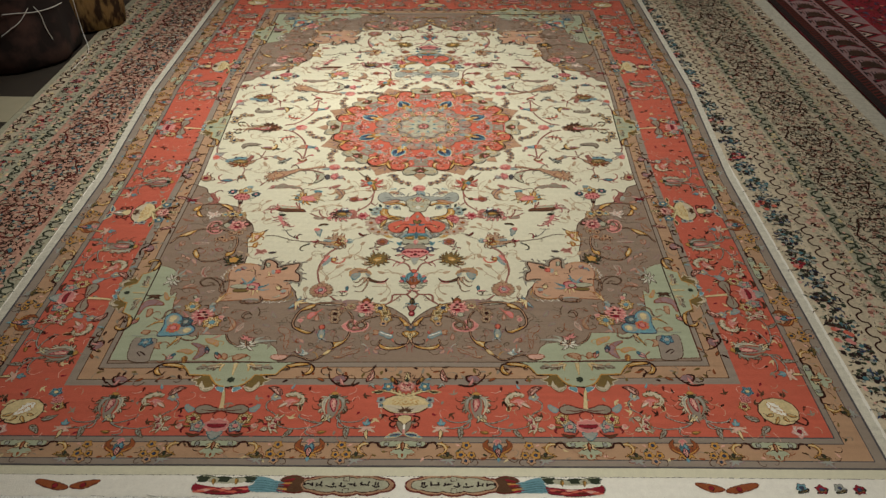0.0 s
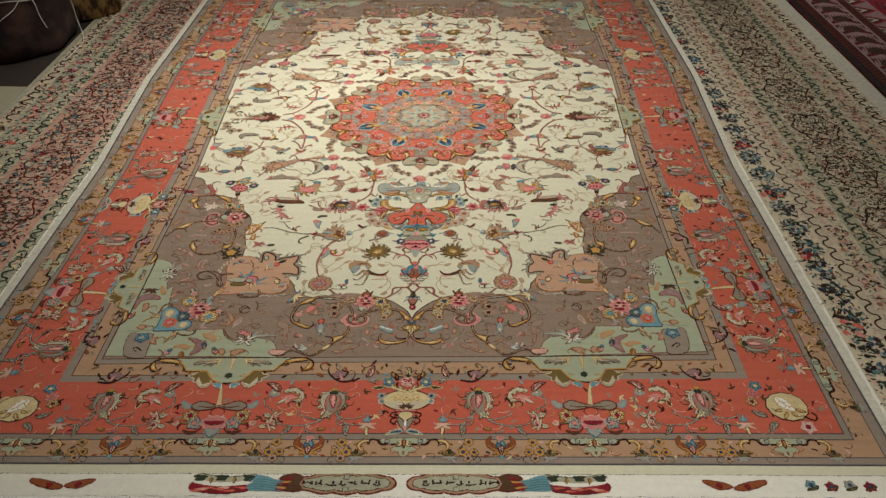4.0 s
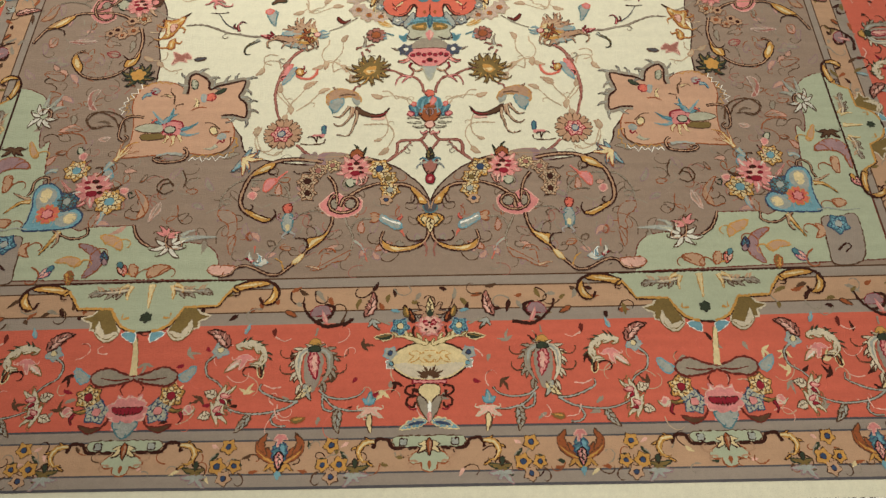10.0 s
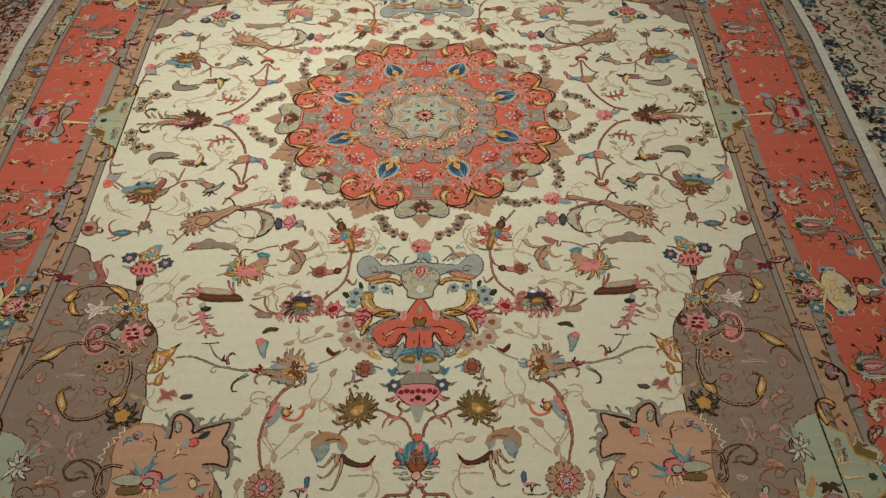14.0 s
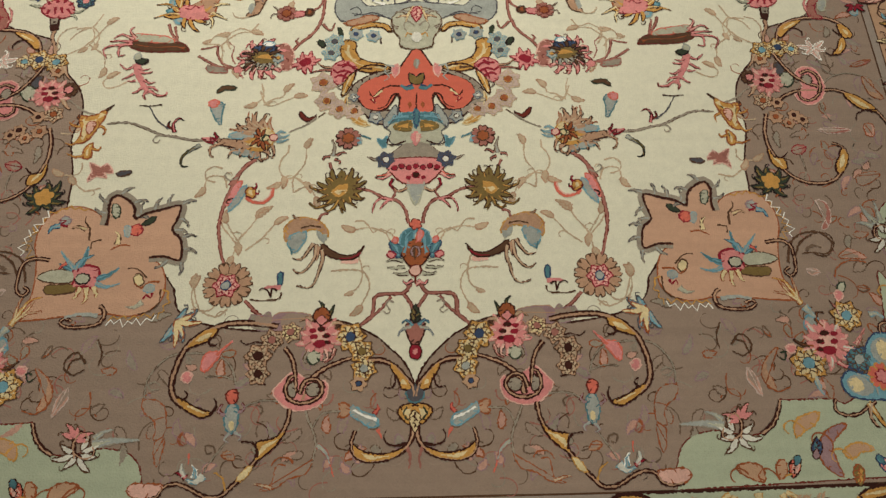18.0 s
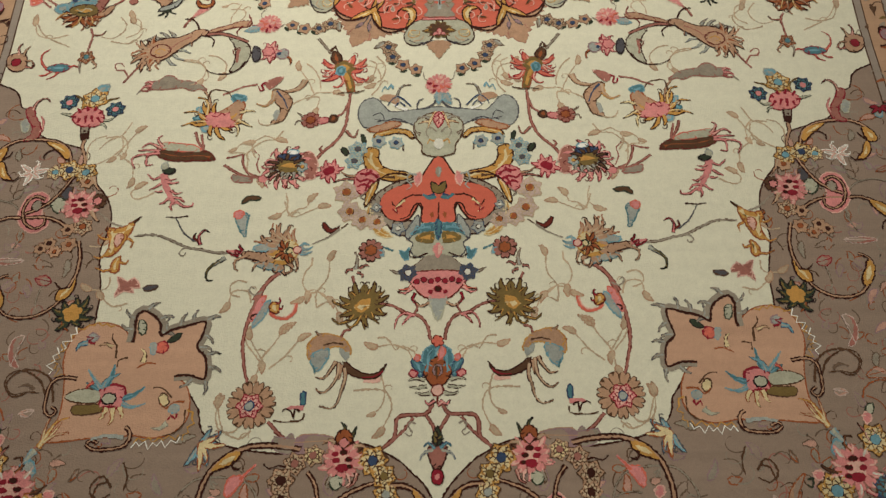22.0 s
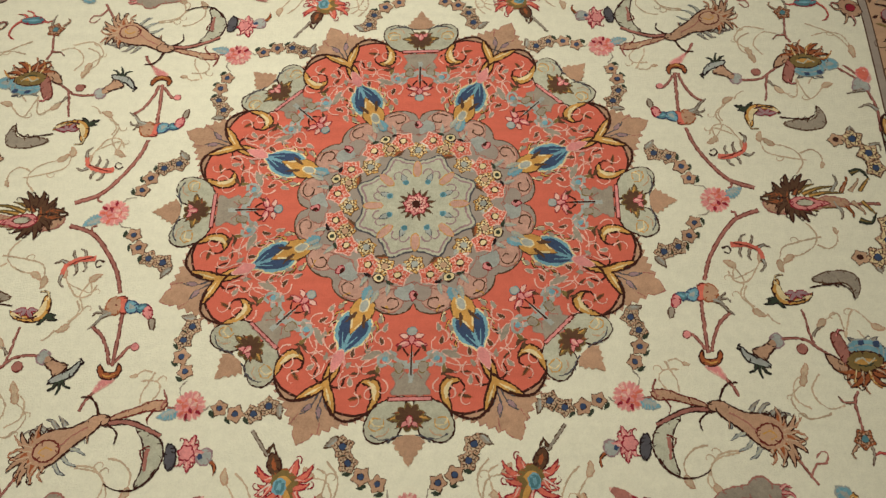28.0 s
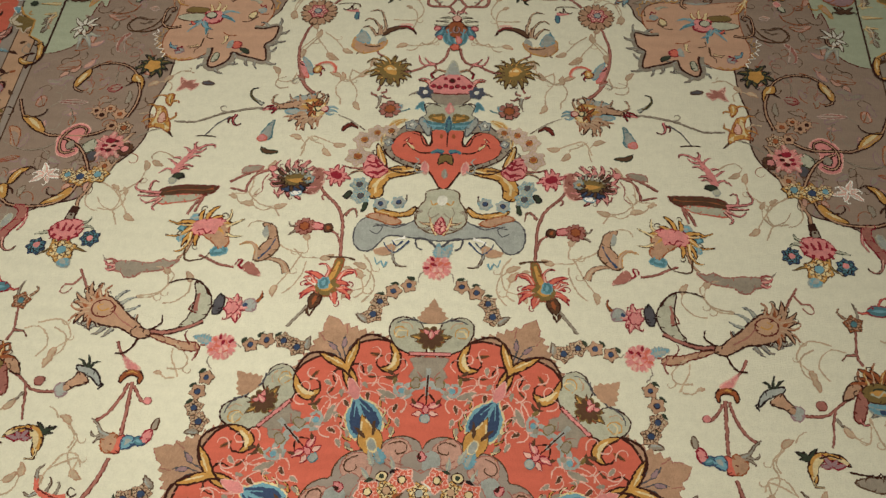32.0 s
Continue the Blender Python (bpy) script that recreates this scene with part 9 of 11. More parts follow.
four("grey_roll", gilt([(0.553, 1.057), (0.575, 1.054), (0.591, 1.062), (0.594, 1.087), (0.591, 1.108), (0.580, 1.115), (0.574, 1.107), (0.583, 1.100)], 0.0050, 0.0036, 6) + gilt([(0.465, 1.134), (0.456, 1.144), (0.460, 1.161), (0.481, 1.167), (0.506, 1.167), (0.518, 1.160), (0.512, 1.153), (0.501, 1.158)], 0.0056, 0.0040, 6) + stroke([(0.465, 1.150), (0.488, 1.147), (0.513, 1.151)], 0.0060, "bluegrey", 7, 0.004) + line([(0.594, 1.087), (0.609, 1.059), (0.639, 1.042), (0.659, 1.047), (0.662, 1.066), (0.646, 1.083), (0.626, 1.078)], 0.0036, "umber", 5), field)
four("torn_edge", torn([(0.511, 0.969), (0.532, 0.963), (0.553, 0.966), (0.569, 0.974), (0.581, 0.991), (0.587, 1.011)], "gold") + torn([(0.572, 0.972), (0.585, 0.989), (0.591, 1.009)], "ivory", 0.0024, 0.009) + torn([(0.589, 1.001), (0.598, 1.021), (0.594, 1.045), (0.583, 1.056)], "gold", 0.0024, 0.009) + torn([(0.594, 1.005), (0.604, 1.026), (0.601, 1.049)], "ivory", 0.0022, 0.008) + torn([(0.449, 1.157), (0.427, 1.158), (0.405, 1.157), (0.382, 1.153)], "gold", 0.0026, 0.006) + torn([(0.451, 1.164), (0.426, 1.167), (0.401, 1.165), (0.379, 1.161)], "ivory", 0.0022, 0.008) + torn([(0.376, 1.110), (0.369, 1.124), (0.374, 1.142), (0.382, 1.151)], "gold", 0.0026, 0.005), field)
four("golden_stem", claw([(0.588, 1.162), (0.578, 1.140), (0.569, 1.124), (0.551, 1.118)], 0.010, "gold", "rust", 6) + claw([(0.585, 1.160), (0.584, 1.135), (0.581, 1.117)], 0.006, "tan", "rust", 6) + claw([(0.583, 1.155), (0.567, 1.144), (0.548, 1.141)], 0.007, "tan", "rust", 6) + claw([(0.576, 1.149), (0.566, 1.133), (0.561, 1.120)], 0.006, "tan", "rust", 6) + claw([(0.592, 1.166), (0.601, 1.179), (0.609, 1.189)], 0.012, "bluegrey", "blue", 6), field)


# faded curls that fill the taupe ground
def inside(poly, u, v):
    hit = False
    for p, q in zip(poly, poly[1:] + poly[:1]):
        if (p[1] > v) != (q[1] > v) and u < p[0] + (v - p[1]) / (q[1] - p[1]) * (q[0] - p[0]):
            hit = not hit
    return hit


taupe_fill = random.Random(12)
edge_green = corner_green() + [(FU, 1.43), (0.36, 1.43)]
edge_cream = quarter + [(FU, 0.0), (0.0, 0.0)]
petals = []
while len(petals) < 520:
    u, v = taupe_fill.uniform(0.0, FU - 0.02), taupe_fill.uniform(0.5, FV - 0.02)
    if inside(edge_cream, u, v) or inside(edge_green, u, v) or inside(corner_lobes(), u, v):
        continue
    spin = taupe_fill.uniform(0, 360)
    if taupe_fill.random() < 0.6:
        petals += curl(taupe_fill.uniform(0.03, 0.06), taupe_fill.choice((-1, 1)) * taupe_fill.uniform(140, 280), 0.0022, taupe_fill.choice(("leafgrey", "shade", "haze", "rust", "stem", "umber")), 1, (u, v), spin)
    else:
        petals += leaf(taupe_fill.uniform(0.016, 0.034), 0.010, 50, taupe_fill.choice(("haze", "haze", "rosy", "leafgrey")), taupe_fill.choice(("shade", "rust", "mauve")), 2, 0.0014, (u, v), spin)[:2]
four("faded_pattern", petals, field, kind="stuff")

# ---------------------------------------------------------------- borders
# Border motifs are drawn along a straight run: x along the border, y outwards from its middle line.
MAIN_U, MAIN_V = 0.9955, 1.614
SIDE_FIT = 1.10
main_border, inner_border, outer_border = bands["main_border"], bands["inner_border"], bands["outer_border"]


def on_front(shapes, u):
    return [([(u + x, MAIN_V + y) for x, y in poly], dye, layer + 1) for poly, dye, layer in shapes]


def on_side(shapes, v, flip=1):
    return [([(MAIN_U + y * SIDE_FIT, v + x * flip) for x, y in poly], dye, layer + 1) for poly, dye, layer in shapes]


vase_m = blob([(0, -0.062), (0.030, -0.058), (0.056, -0.044), (0.062, -0.026), (0.042, -0.006), (0.018, 0.002), (0, 0.003), (-0.018, 0.002), (-0.042, -0.006), (-0.062, -0.026), (-0.056, -0.044), (-0.030, -0.058)], "straw", 4, "brown", 0.003)
vase_m += blob([(0, -0.020), (0.034, -0.026), (0.057, -0.024), (0.040, -0.008), (0.018, 0.000), (0, 0.001), (-0.018, 0.000), (-0.040, -0.008), (-0.057, -0.024), (-0.034, -0.026)], "sand", 5)
vase_m += moved(flames(9, -70, 70, 0.004, 0.020, 0.007, "umber", None, 10, 7), (0, 0.001), 180)
vase_m += both(flames(5, -70, 70, 0.004, 0.020, 0.009, "straw", "gold", 20, 7, (0.014, -0.046)) + feather([(0.004, -0.058), (0.022, -0.066), (0.044, -0.074), (0.060, -0.072)], 0.011, "straw", "olive", 5, 0.010, -1, None, 5) + leaf(0.030, 0.010, 30, "dkgreen", "straw", 5, 0.0016, (0.062, -0.076), -70))
vase_m += stroke([(-0.028, 0.006), (0.028, 0.006)], 0.007, "crimson", 5, smooth=False) + stroke([(-0.026, 0.006), (0.026, 0.006)], 0.004, "pink", 6, smooth=False)
vase_m += blob([(0, 0.010), (0.015, 0.014), (0.016, 0.026), (0.006, 0.034), (0, 0.044), (-0.006, 0.034), (-0.016, 0.026), (-0.015, 0.014)], "straw", 6, "brown", 0.002)
vase_m += blob([(0, 0.030), (0.018, 0.030), (0.016, 0.046), (0.006, 0.064), (0, 0.072), (-0.006, 0.064), (-0.016, 0.046), (-0.018, 0.030)], "leafgrey", 4, "umber", 0.002) + leaf(0.030, 0.006, 0, "ivory", None, 6, at=(0, 0.038)) + leaf(0.02, 0.008, 0, "pink", None, 6, at=(0, 0.056))
vase_m += both(stroke([(0.022, 0.012), (0.036, 0.014), (0.038, 0.024), (0.028, 0.028), (0.026, 0.020)], 0.004, "brown", 4) + stroke([(0.020, 0.030), (0.034, 0.032), (0.036, 0.044), (0.026, 0.048), (0.022, 0.040)], 0.004, "brown", 4) + curl(0.02, 200, 0.003, "crimson", 4, (0.020, 0.050), -60) + leaf(0.044, 0.014, -18, "blue", "straw", 4, 0.0018, (0.004, 0.070), -82) + leaf(0.03, 0.006, -10, "navy", None, 6, at=(0.008, 0.072), turn=-84))
vase_m += both(put(floret(0.012, "bluegrey", "navy", "blue"), 0.064, -0.044, 0, 1, 1, 1) + put(floret(0.010, "bluegrey", "blue", "ivory"), 0.062, -0.026, 20, 1, 1, 0))
vase_m += moved([(p, d, l + 1) for p, d, l in bigrose(0.024)], (0, -0.094), 0, 1.0)
vase_m += both(put(floret(0.016, "navy", "straw", "blue"), 0.049, -0.092, 0, 1, 1, 3) + leaf(0.026, 0.010, 20, "brown", "black", 4, 0.001, (0.026, -0.100), -150) + leaf(0.022, 0.010, 30, "olive", "brown", 4, 0.001, (0.036, -0.110), -150) + leaf(0.018, 0.006, 0, "blue", None, 4, at=(0.050, -0.120), turn=-100) + stroke([(0.026, -0.092), (0.028, -0.076), (0.022, -0.066)], 0.004, "brown", 4) + stroke([(0.065, -0.096), (0.085, -0.104), (0.100, -0.100)], 0.004, "leafgrey", 3))
vase_m += flames(7, -100, 100, 0.004, 0.022, 0.009, "fawn", "brown", 24, 5, (0, -0.122)) + leaf(0.034, 0.012, 0, "straw", "brown", 6, 0.0018, (0, -0.112), 180) + leaf(0.016, 0.012, 0, "dkgreen", None, 7, at=(0, -0.108), turn=180) + both(disc(0.004, "pink", 7, "crimson", at=(0.006, -0.098), n=6))
vase_m += both(feather([(0.092, -0.104), (0.112, -0.098), (0.124, -0.078), (0.120, -0.046)], 0.014, "leafgrey", "bluegrey", 7, 0.012, -1, "black", 4) + stroke([(0.120, -0.052), (0.120, -0.030), (0.108, -0.004)], 0.004, "brown", 4) + leaf(0.026, 0.009, 0, "brown", "olive", 5, 0.0014, (0.120, -0.034)) + leaf(0.02, 0.007, 20, "straw", None, 4, at=(0.112, 0.0), turn=100) + leaf(0.016, 0.008, 0, "brown", "straw", 4, 0.001, (0.086, -0.008), 110) + stroke([(0.116, -0.030), (0.10, -0.048), (0.078, -0.052)], 0.0022, "bloom", 3) + hook(0.048, 0.016, -50, "stem", "brown", 5) and moved(hook(0.048, 0.016, -50, "stem", "brown", 5), (0.108, -0.112), 140) + moved(flames(3, -30, 30, 0, 0.02, 0.006, "bluegrey", "umber", 20, 4), (0.096, -0.106), 20))

iris = feather([(0.004, -0.056), (0.022, -0.046), (0.026, -0.018), (0.010, 0.012)], 0.017, "leafgrey", "umber", 9, 0.0095, -1, None, 4, "bluegrey")
iris += feather([(-0.004, -0.056), (-0.022, -0.046), (-0.024, -0.016), (-0.012, 0.016)], 0.017, "sand", "umber", 9, 0.0095, 1, None, 4, "bluegrey")
iris += blob([(0, -0.052), (0.012, -0.040), (0.010, -0.008), (0.0, 0.018), (-0.010, -0.004), (-0.012, -0.040)], "grey", 7, "leafgrey", 0.003) + leaf(0.048, 0.015, 14, "pink", "crimson", 9, 0.0026, (-0.001, -0.050)) + leaf(0.034, 0.006, 14, "bloom", None, 11, at=(0.0, -0.044))
iris += leaf(0.014, 0.020, 0, "dkgreen", "black", 9, 0.0014, (0, -0.048), 180) + flames(3, -40, 40, 0.0, 0.018, 0.008, "gold", "olive", 10, 8, (0, -0.072)) + stroke([(0, -0.078), (0.002, -0.092)], 0.003, "leafgrey", 4)
iris += leaf(0.036, 0.013, -30, "straw", "umber", 6, 0.0018, (0.0, 0.006), 30) + leaf(0.03, 0.009, 30, "bluegrey", "umber", 6, 0.0014, (-0.012, 0.006), -10) + both(curl(0.036, 150, 0.003, "umber", 3, (0.030, -0.044), -60) + curl(0.034, 140, 0.003, "umber", 3, (0.030, -0.014), -70))


def twig(pts, w=0.0052):
    """A grey stem between two darker edges."""
    return stroke(pts, w, "umber", 2, w * 0.7) + stroke(pts, w * 0.52, "bluegrey", 3, w * 0.3)


iris += twig([(-0.020, 0.034), (-0.034, 0.034), (-0.052, 0.030), (-0.070, 0.022), (-0.082, 0.014), (-0.080, 0.004)]) + twig([(-0.020, 0.034), (-0.045, 0.048), (-0.085, 0.054), (-0.115, 0.050), (-0.145, 0.036)]) + twig([(-0.052, 0.050), (-0.060, 0.064), (-0.050, 0.074), (-0.036, 0.074)])
iris += twig([(0.012, 0.016), (0.026, 0.028), (0.052, 0.032), (0.076, 0.026), (0.084, 0.016)]) + twig([(0.018, 0.026), (0.036, 0.044), (0.064, 0.052), (0.090, 0.050)]) + twig([(0.018, 0.026), (0.020, 0.046), (0.034, 0.052), (0.040, 0.044)])
iris += leaf(0.040, 0.014, 40, "leafgrey", "umber", 3, 0.0014, (0.046, 0.048), 20) + leaf(0.036, 0.012, -30, "leafgrey", "umber", 3, 0.0014, (-0.094, 0.054), 20)
lily = flames(5, -60, 60, 0.0, 0.036, 0.010, "sand", "olive", 34, 4) + leaf(0.026, 0.020, 0, "sand", "umber", 5, 0.0016, (0, -0.004), 180) + leaf(0.020, 0.010, 30, "pink", "crimson", 6, 0.0018, (0.004, 0.004)) + leaf(0.016, 0.008, -40, "crimson", "brown", 6, 0.001, (-0.006, 0.006)) + curl(0.03, 160, 0.0028, "umber", 4, (0.008, 0.008), -30)
iris += moved(lily, (-0.146, 0.024), -70, 0.78) + moved(lily, (-0.152, 0.052), -110, 0.72) + moved(flames(5, -70, 70, 0.0, 0.022, 0.006, "bloom", "sand", 26, 4) + leaf(0.03, 0.008, 30, "straw", "umber", 5, 0.001, (0, 0.01), 10), (0.094, 0.048), 0) + moved(flames(3, -40, 40, 0, 0.018, 0.010, "blue", "teal", 10, 5), (0.092, 0.042), 180)
comb_leaf = feather([(-0.128, -0.062), (-0.104, -0.068), (-0.084, -0.056), (-0.078, -0.036), (-0.092, -0.022)], 0.016, "sand", "olive", 9, 0.009, 1, "dkgreen", 4) + flames(3, -50, 50, 0, 0.022, 0.009, "pink", "bloom", 20, 5, (-0.112, -0.046)) + leaf(0.030, 0.010, 20, "bloom", "olive", 4, 0.001, (-0.118, -0.036), 60) + curl(0.04, 220, 0.0034, "brown", 4, (-0.090, -0.022), 120)
comb_leaf += moved(hook(0.050, 0.018, 70, "stem", "brown", 6), (-0.142, -0.060), 165) + put(floret(0.014, "bluegrey", "straw", "blue"), -0.152, -0.056, 0, 1, 1, 1) + twig([(-0.158, -0.048), (-0.172, -0.034), (-0.168, -0.012), (-0.150, 0.0), (-0.140, 0.012)]) + leaf(0.022, 0.008, 0, "blue", None, 5, at=(-0.116, -0.084), turn=200)
comb_leaf += leaf(0.026, 0.009, 10, "brown", "straw", 4, 0.0014, (-0.082, -0.006), 170) + leaf(0.018, 0.008, 0, "redline", None, 4, at=(-0.068, -0.094), turn=0) + stroke([(-0.066, -0.078), (-0.052, -0.070), (-0.040, -0.074)], 0.002, "bloom", 3) + stroke([(-0.076, 0.006), (-0.062, 0.012), (-0.048, 0.010)], 0.002, "bloom", 3) + leaf(0.022, 0.009, 20, "olive", "rust", 4, 0.001, (-0.028, 0.066), -90) + stroke([(-0.03, 0.066), (-0.05, 0.062), (-0.055, 0.046)], 0.002, "bloom", 3)
iris += comb_leaf

face = both(blob([(-0.001, -0.010), (0.019, -0.016), (0.042, -0.026), (0.060, -0.021), (0.067, -0.010), (0.055, 0.002), (0.036, 0.001), (0.015, -0.003)], "leafgrey", 4, "redline", 0.0036) + line([(0.006, -0.008), (0.028, -0.006), (0.052, -0.010)], 0.0030, "redline", 6) + shape([(0.069, -0.012), (0.079, -0.019), (0.094, -0.029), (0.093, -0.015), (0.080, -0.002)], "bluegrey", 3, "blue") + put(floret(0.020, "gold", "crimson", "umber", 6), 0.064, 0.022, 0, 1, 1, 3) + put(floret(0.020, "bluegrey", "pink", "navy", 5), 0.047, 0.047, 20, 1, 1, 3) + line([(0.029, 0.039), (0.027, 0.059), (0.035, 0.072), (0.052, 0.079), (0.071, 0.070)], 0.0040, "redline", 3, 0.0028) + shape([(0.035, 0.072), (0.051, 0.074), (0.070, 0.069), (0.053, 0.081)], "umber", 4, "redline") + claw([(0.060, 0.043), (0.076, 0.047), (0.087, 0.043)], 0.010, "olive", "brown", 4) + claw([(0.087, 0.045), (0.096, 0.052), (0.105, 0.043)], 0.008, "sand", "olive", 4) + claw([(0.081, 0.049), (0.086, 0.060), (0.081, 0.067)], 0.005, "crimson", "brown", 4) + shape([(0.087, 0.043), (0.095, 0.039), (0.098, 0.049), (0.089, 0.052)], "pink", 4, "bloom") + line([(0.011, -0.002), (0.018, 0.009), (0.012, 0.020)], 0.0026, "redline", 3))
face += flames(13, -172, 172, 0.014, 0.018, 0.010, "bloom", "pink", 10, 4, (0, -0.022 + 0.070)) + disc(0.030, "pink", 6, "bloom", 0.0016, at=(0, 0.045), squash=0.66, wave=0.2, lobes=9)
for i in range(-3, 4):
    face += leaf(0.014, 0.007, 0, "crimson", "brown", 8, 0.001, (0.0075 * i, 0.040), 12 * i)
face += shape([(-0.018, 0.064), (0.0, 0.062), (0.018, 0.064), (0.014, 0.076), (0.0, 0.090), (-0.014, 0.076)], "bluegrey", 5, "teal")
face += stroke([(0.011, -0.081), (0.006, -0.053), (0.002, -0.027)], 0.0090, "olive", 3, 0.0090) + stroke([(0.011, -0.081), (0.006, -0.053), (0.002, -0.014)], 0.0056, "straw", 4, 0.0120)

# green cartouche that bridges inner border and main border, over each mask blossom
cart_edge = [(0.171, -0.185), (0.138, -0.172), (0.125, -0.155), (0.115, -0.138), (0.060, -0.136), (0.051, -0.120), (0.039, -0.103), (0.024, -0.095), (0.013, -0.092)]
cart = blob([(0, cart_edge[0][1])] + cart_edge + [(-x, y) for x, y in cart_edge[-2::-1]], "green", 4, "brown", 0.0040, smooth=False)
cart += both(stroke(cart_edge[1:], 0.0042, "gold", 6, 0.0050, smooth=False) + stroke([(0.138, -0.172), (0.159, -0.182), (0.187, -0.185), (0.210, -0.174), (0.215, -0.154), (0.203, -0.138), (0.189, -0.141), (0.184, -0.152)], 0.0070, "brown", 5, 0.0040) + blob([(0.138, -0.172), (0.159, -0.181), (0.185, -0.183), (0.199, -0.177), (0.179, -0.173), (0.156, -0.169), (0.142, -0.163)], "gold", 6, "brown", 0.0020) + blob([(0.146, -0.174), (0.170, -0.179), (0.186, -0.179), (0.165, -0.174)], "straw", 8) + blob([(0.206, -0.173), (0.214, -0.158), (0.206, -0.141), (0.190, -0.139), (0.200, -0.150), (0.205, -0.162)], "gold", 6, "brown", 0.0020) + blob([(0.207, -0.162), (0.207, -0.150), (0.199, -0.143), (0.204, -0.154)], "straw", 8) + line([(0.138, -0.172), (0.148, -0.165), (0.148, -0.157), (0.138, -0.157)], 0.0034, "brown", 6))
cart += both(feather([(0.037, -0.173), (0.056, -0.168), (0.079, -0.168), (0.097, -0.172)], 0.012, "leafgrey", "umber", 7, 0.010, 1, "tan", 6, "sand") + claw([(0.079, -0.168), (0.096, -0.166), (0.104, -0.159)], 0.006, "leafgrey", "umber", 6) + claw([(0.033, -0.179), (0.038, -0.164), (0.038, -0.151)], 0.007, "straw", "gold", 8) + claw([(0.039, -0.181), (0.051, -0.175), (0.053, -0.164)], 0.006, "straw", "gold", 8) + line([(0.028, -0.118), (0.039, -0.116), (0.039, -0.126)], 0.0040, "gold", 7) + blob([(0.059, -0.134), (0.080, -0.134), (0.088, -0.123), (0.104, -0.119), (0.087, -0.111), (0.087, -0.099), (0.072, -0.097), (0.063, -0.083), (0.049, -0.083), (0.041, -0.093), (0.050, -0.113)], "olive", 3, "sand", 0.0034) + feather([(0.040, -0.089), (0.053, -0.077), (0.066, -0.079), (0.080, -0.093)], 0.006, "sand", "olive", 6, 0.018, -1, None, 4) + blob([(0.014, -0.091), (0.035, -0.089), (0.025, -0.079), (0.013, -0.073)], "blue", 4, "ivory", 0.0014))
cart += claw([(0, cart_edge[0][1] + 0.004), (0, cart_edge[0][1] + 0.030), (0, cart_edge[0][1] + 0.050)], 0.012, "straw", "gold", 9) + disc(0.008, "dkgreen", 9, "black", 0.001, at=(0, cart_edge[5][1] + 0.002), wave=0.4, lobes=6)

# small palmette sprays between the cartouches, on the inner border
link = stroke([(-0.05, -0.10), (-0.02, -0.095), (0.0, -0.105), (0.018, -0.125), (0.022, -0.14)], 0.007, "brown", 3, 0.004) + stroke([(0.0, -0.104), (-0.022, -0.112), (-0.03, -0.13), (-0.012, -0.135)], 0.006, "brown", 3) + blob([(-0.024, -0.118), (0.008, -0.116), (0.0, -0.132), (-0.018, -0.132)], "mauve", 4, "crimson", 0.0015) + leaf(0.028, 0.008, 20, "pink", None, 4, at=(-0.02, -0.10), turn=-150) + leaf(0.022, 0.007, 0, "rust", "umber", 4, 0.0008, (0.05, -0.125), 60)

corner = disc(0.052, "straw", 4, "brown", 0.003, squash=0.86) + leaf(0.06, 0.03, 20, "ivory", "gold", 6, 0.0012, (-0.02, -0.03), -30) + flames(4, -60, 60, 0.02, 0.024, 0.010, "gold", "umber", 20, 6) + put(floret(0.020, "bloom", "crimson", "pink"), 0.03, 0.066, 0, 1, 1, 3) + put(rose(0.016), -0.075, -0.04, 0, 1, 1, 3) + put(floret(0.017, "navy", "straw", "blue"), -0.06, -0.068, 0, 1, 1, 3) + put(floret(0.016, "gold", "crimson", "umber"), -0.085, -0.015, 0, 1, 1, 3) + stroke([(0.03, 0.03), (0.055, 0.045), (0.065, 0.03), (0.055, 0.02)], 0.005, "brown", 4) + leaf(0.04, 0.016, 30, "leafgrey", "umber", 4, 0.001, (-0.04, 0.05), 60) + leaf(0.04, 0.016, -30, "leafgrey", "umber", 4, 0.001, (-0.06, 0.03), 100)

two("vase", on_front(vase_m, 0), main_border, "straw-coloured vase with pink blossom")
for s in (1, -1):
    for name, shapes, u in (("iris", moved(iris, flip=-1), 0.187), ("iris", iris, 0.758), ("mask_blossom", face, 0.470)):
        for sv in (1, -1):
            emit(name, moved(on_front(shapes, u), flip=s), main_border, 1, sv)
    for sv in (1, -1):
        emit("cartouche", moved(on_front(cart, 0.470), flip=s, up=1), inner_border, 1, sv, "pale green cartouche with gilded scrolls")
        emit("link_spray", moved(on_front(link, 0.19), flip=s), inner_border, 1, sv)
        emit("link_spray", moved(on_front(moved(link, flip=-1), 0.755), flip=s), inner_border, 1, sv)
        emit("corner_oval", moved([([(0.975 + x, 1.608 + y) for x, y in p], d, l + 1) for p, d, l in corner], flip=s), main_border, 1, sv)
SIDE_RUN = [("vase", vase_m, 0.660, 1), ("iris", iris, 0.450, 1), ("iris", iris, 0.870, -1), ("mask_blossom", face, 1.135, 1), ("iris", iris, 1.385, 1)]
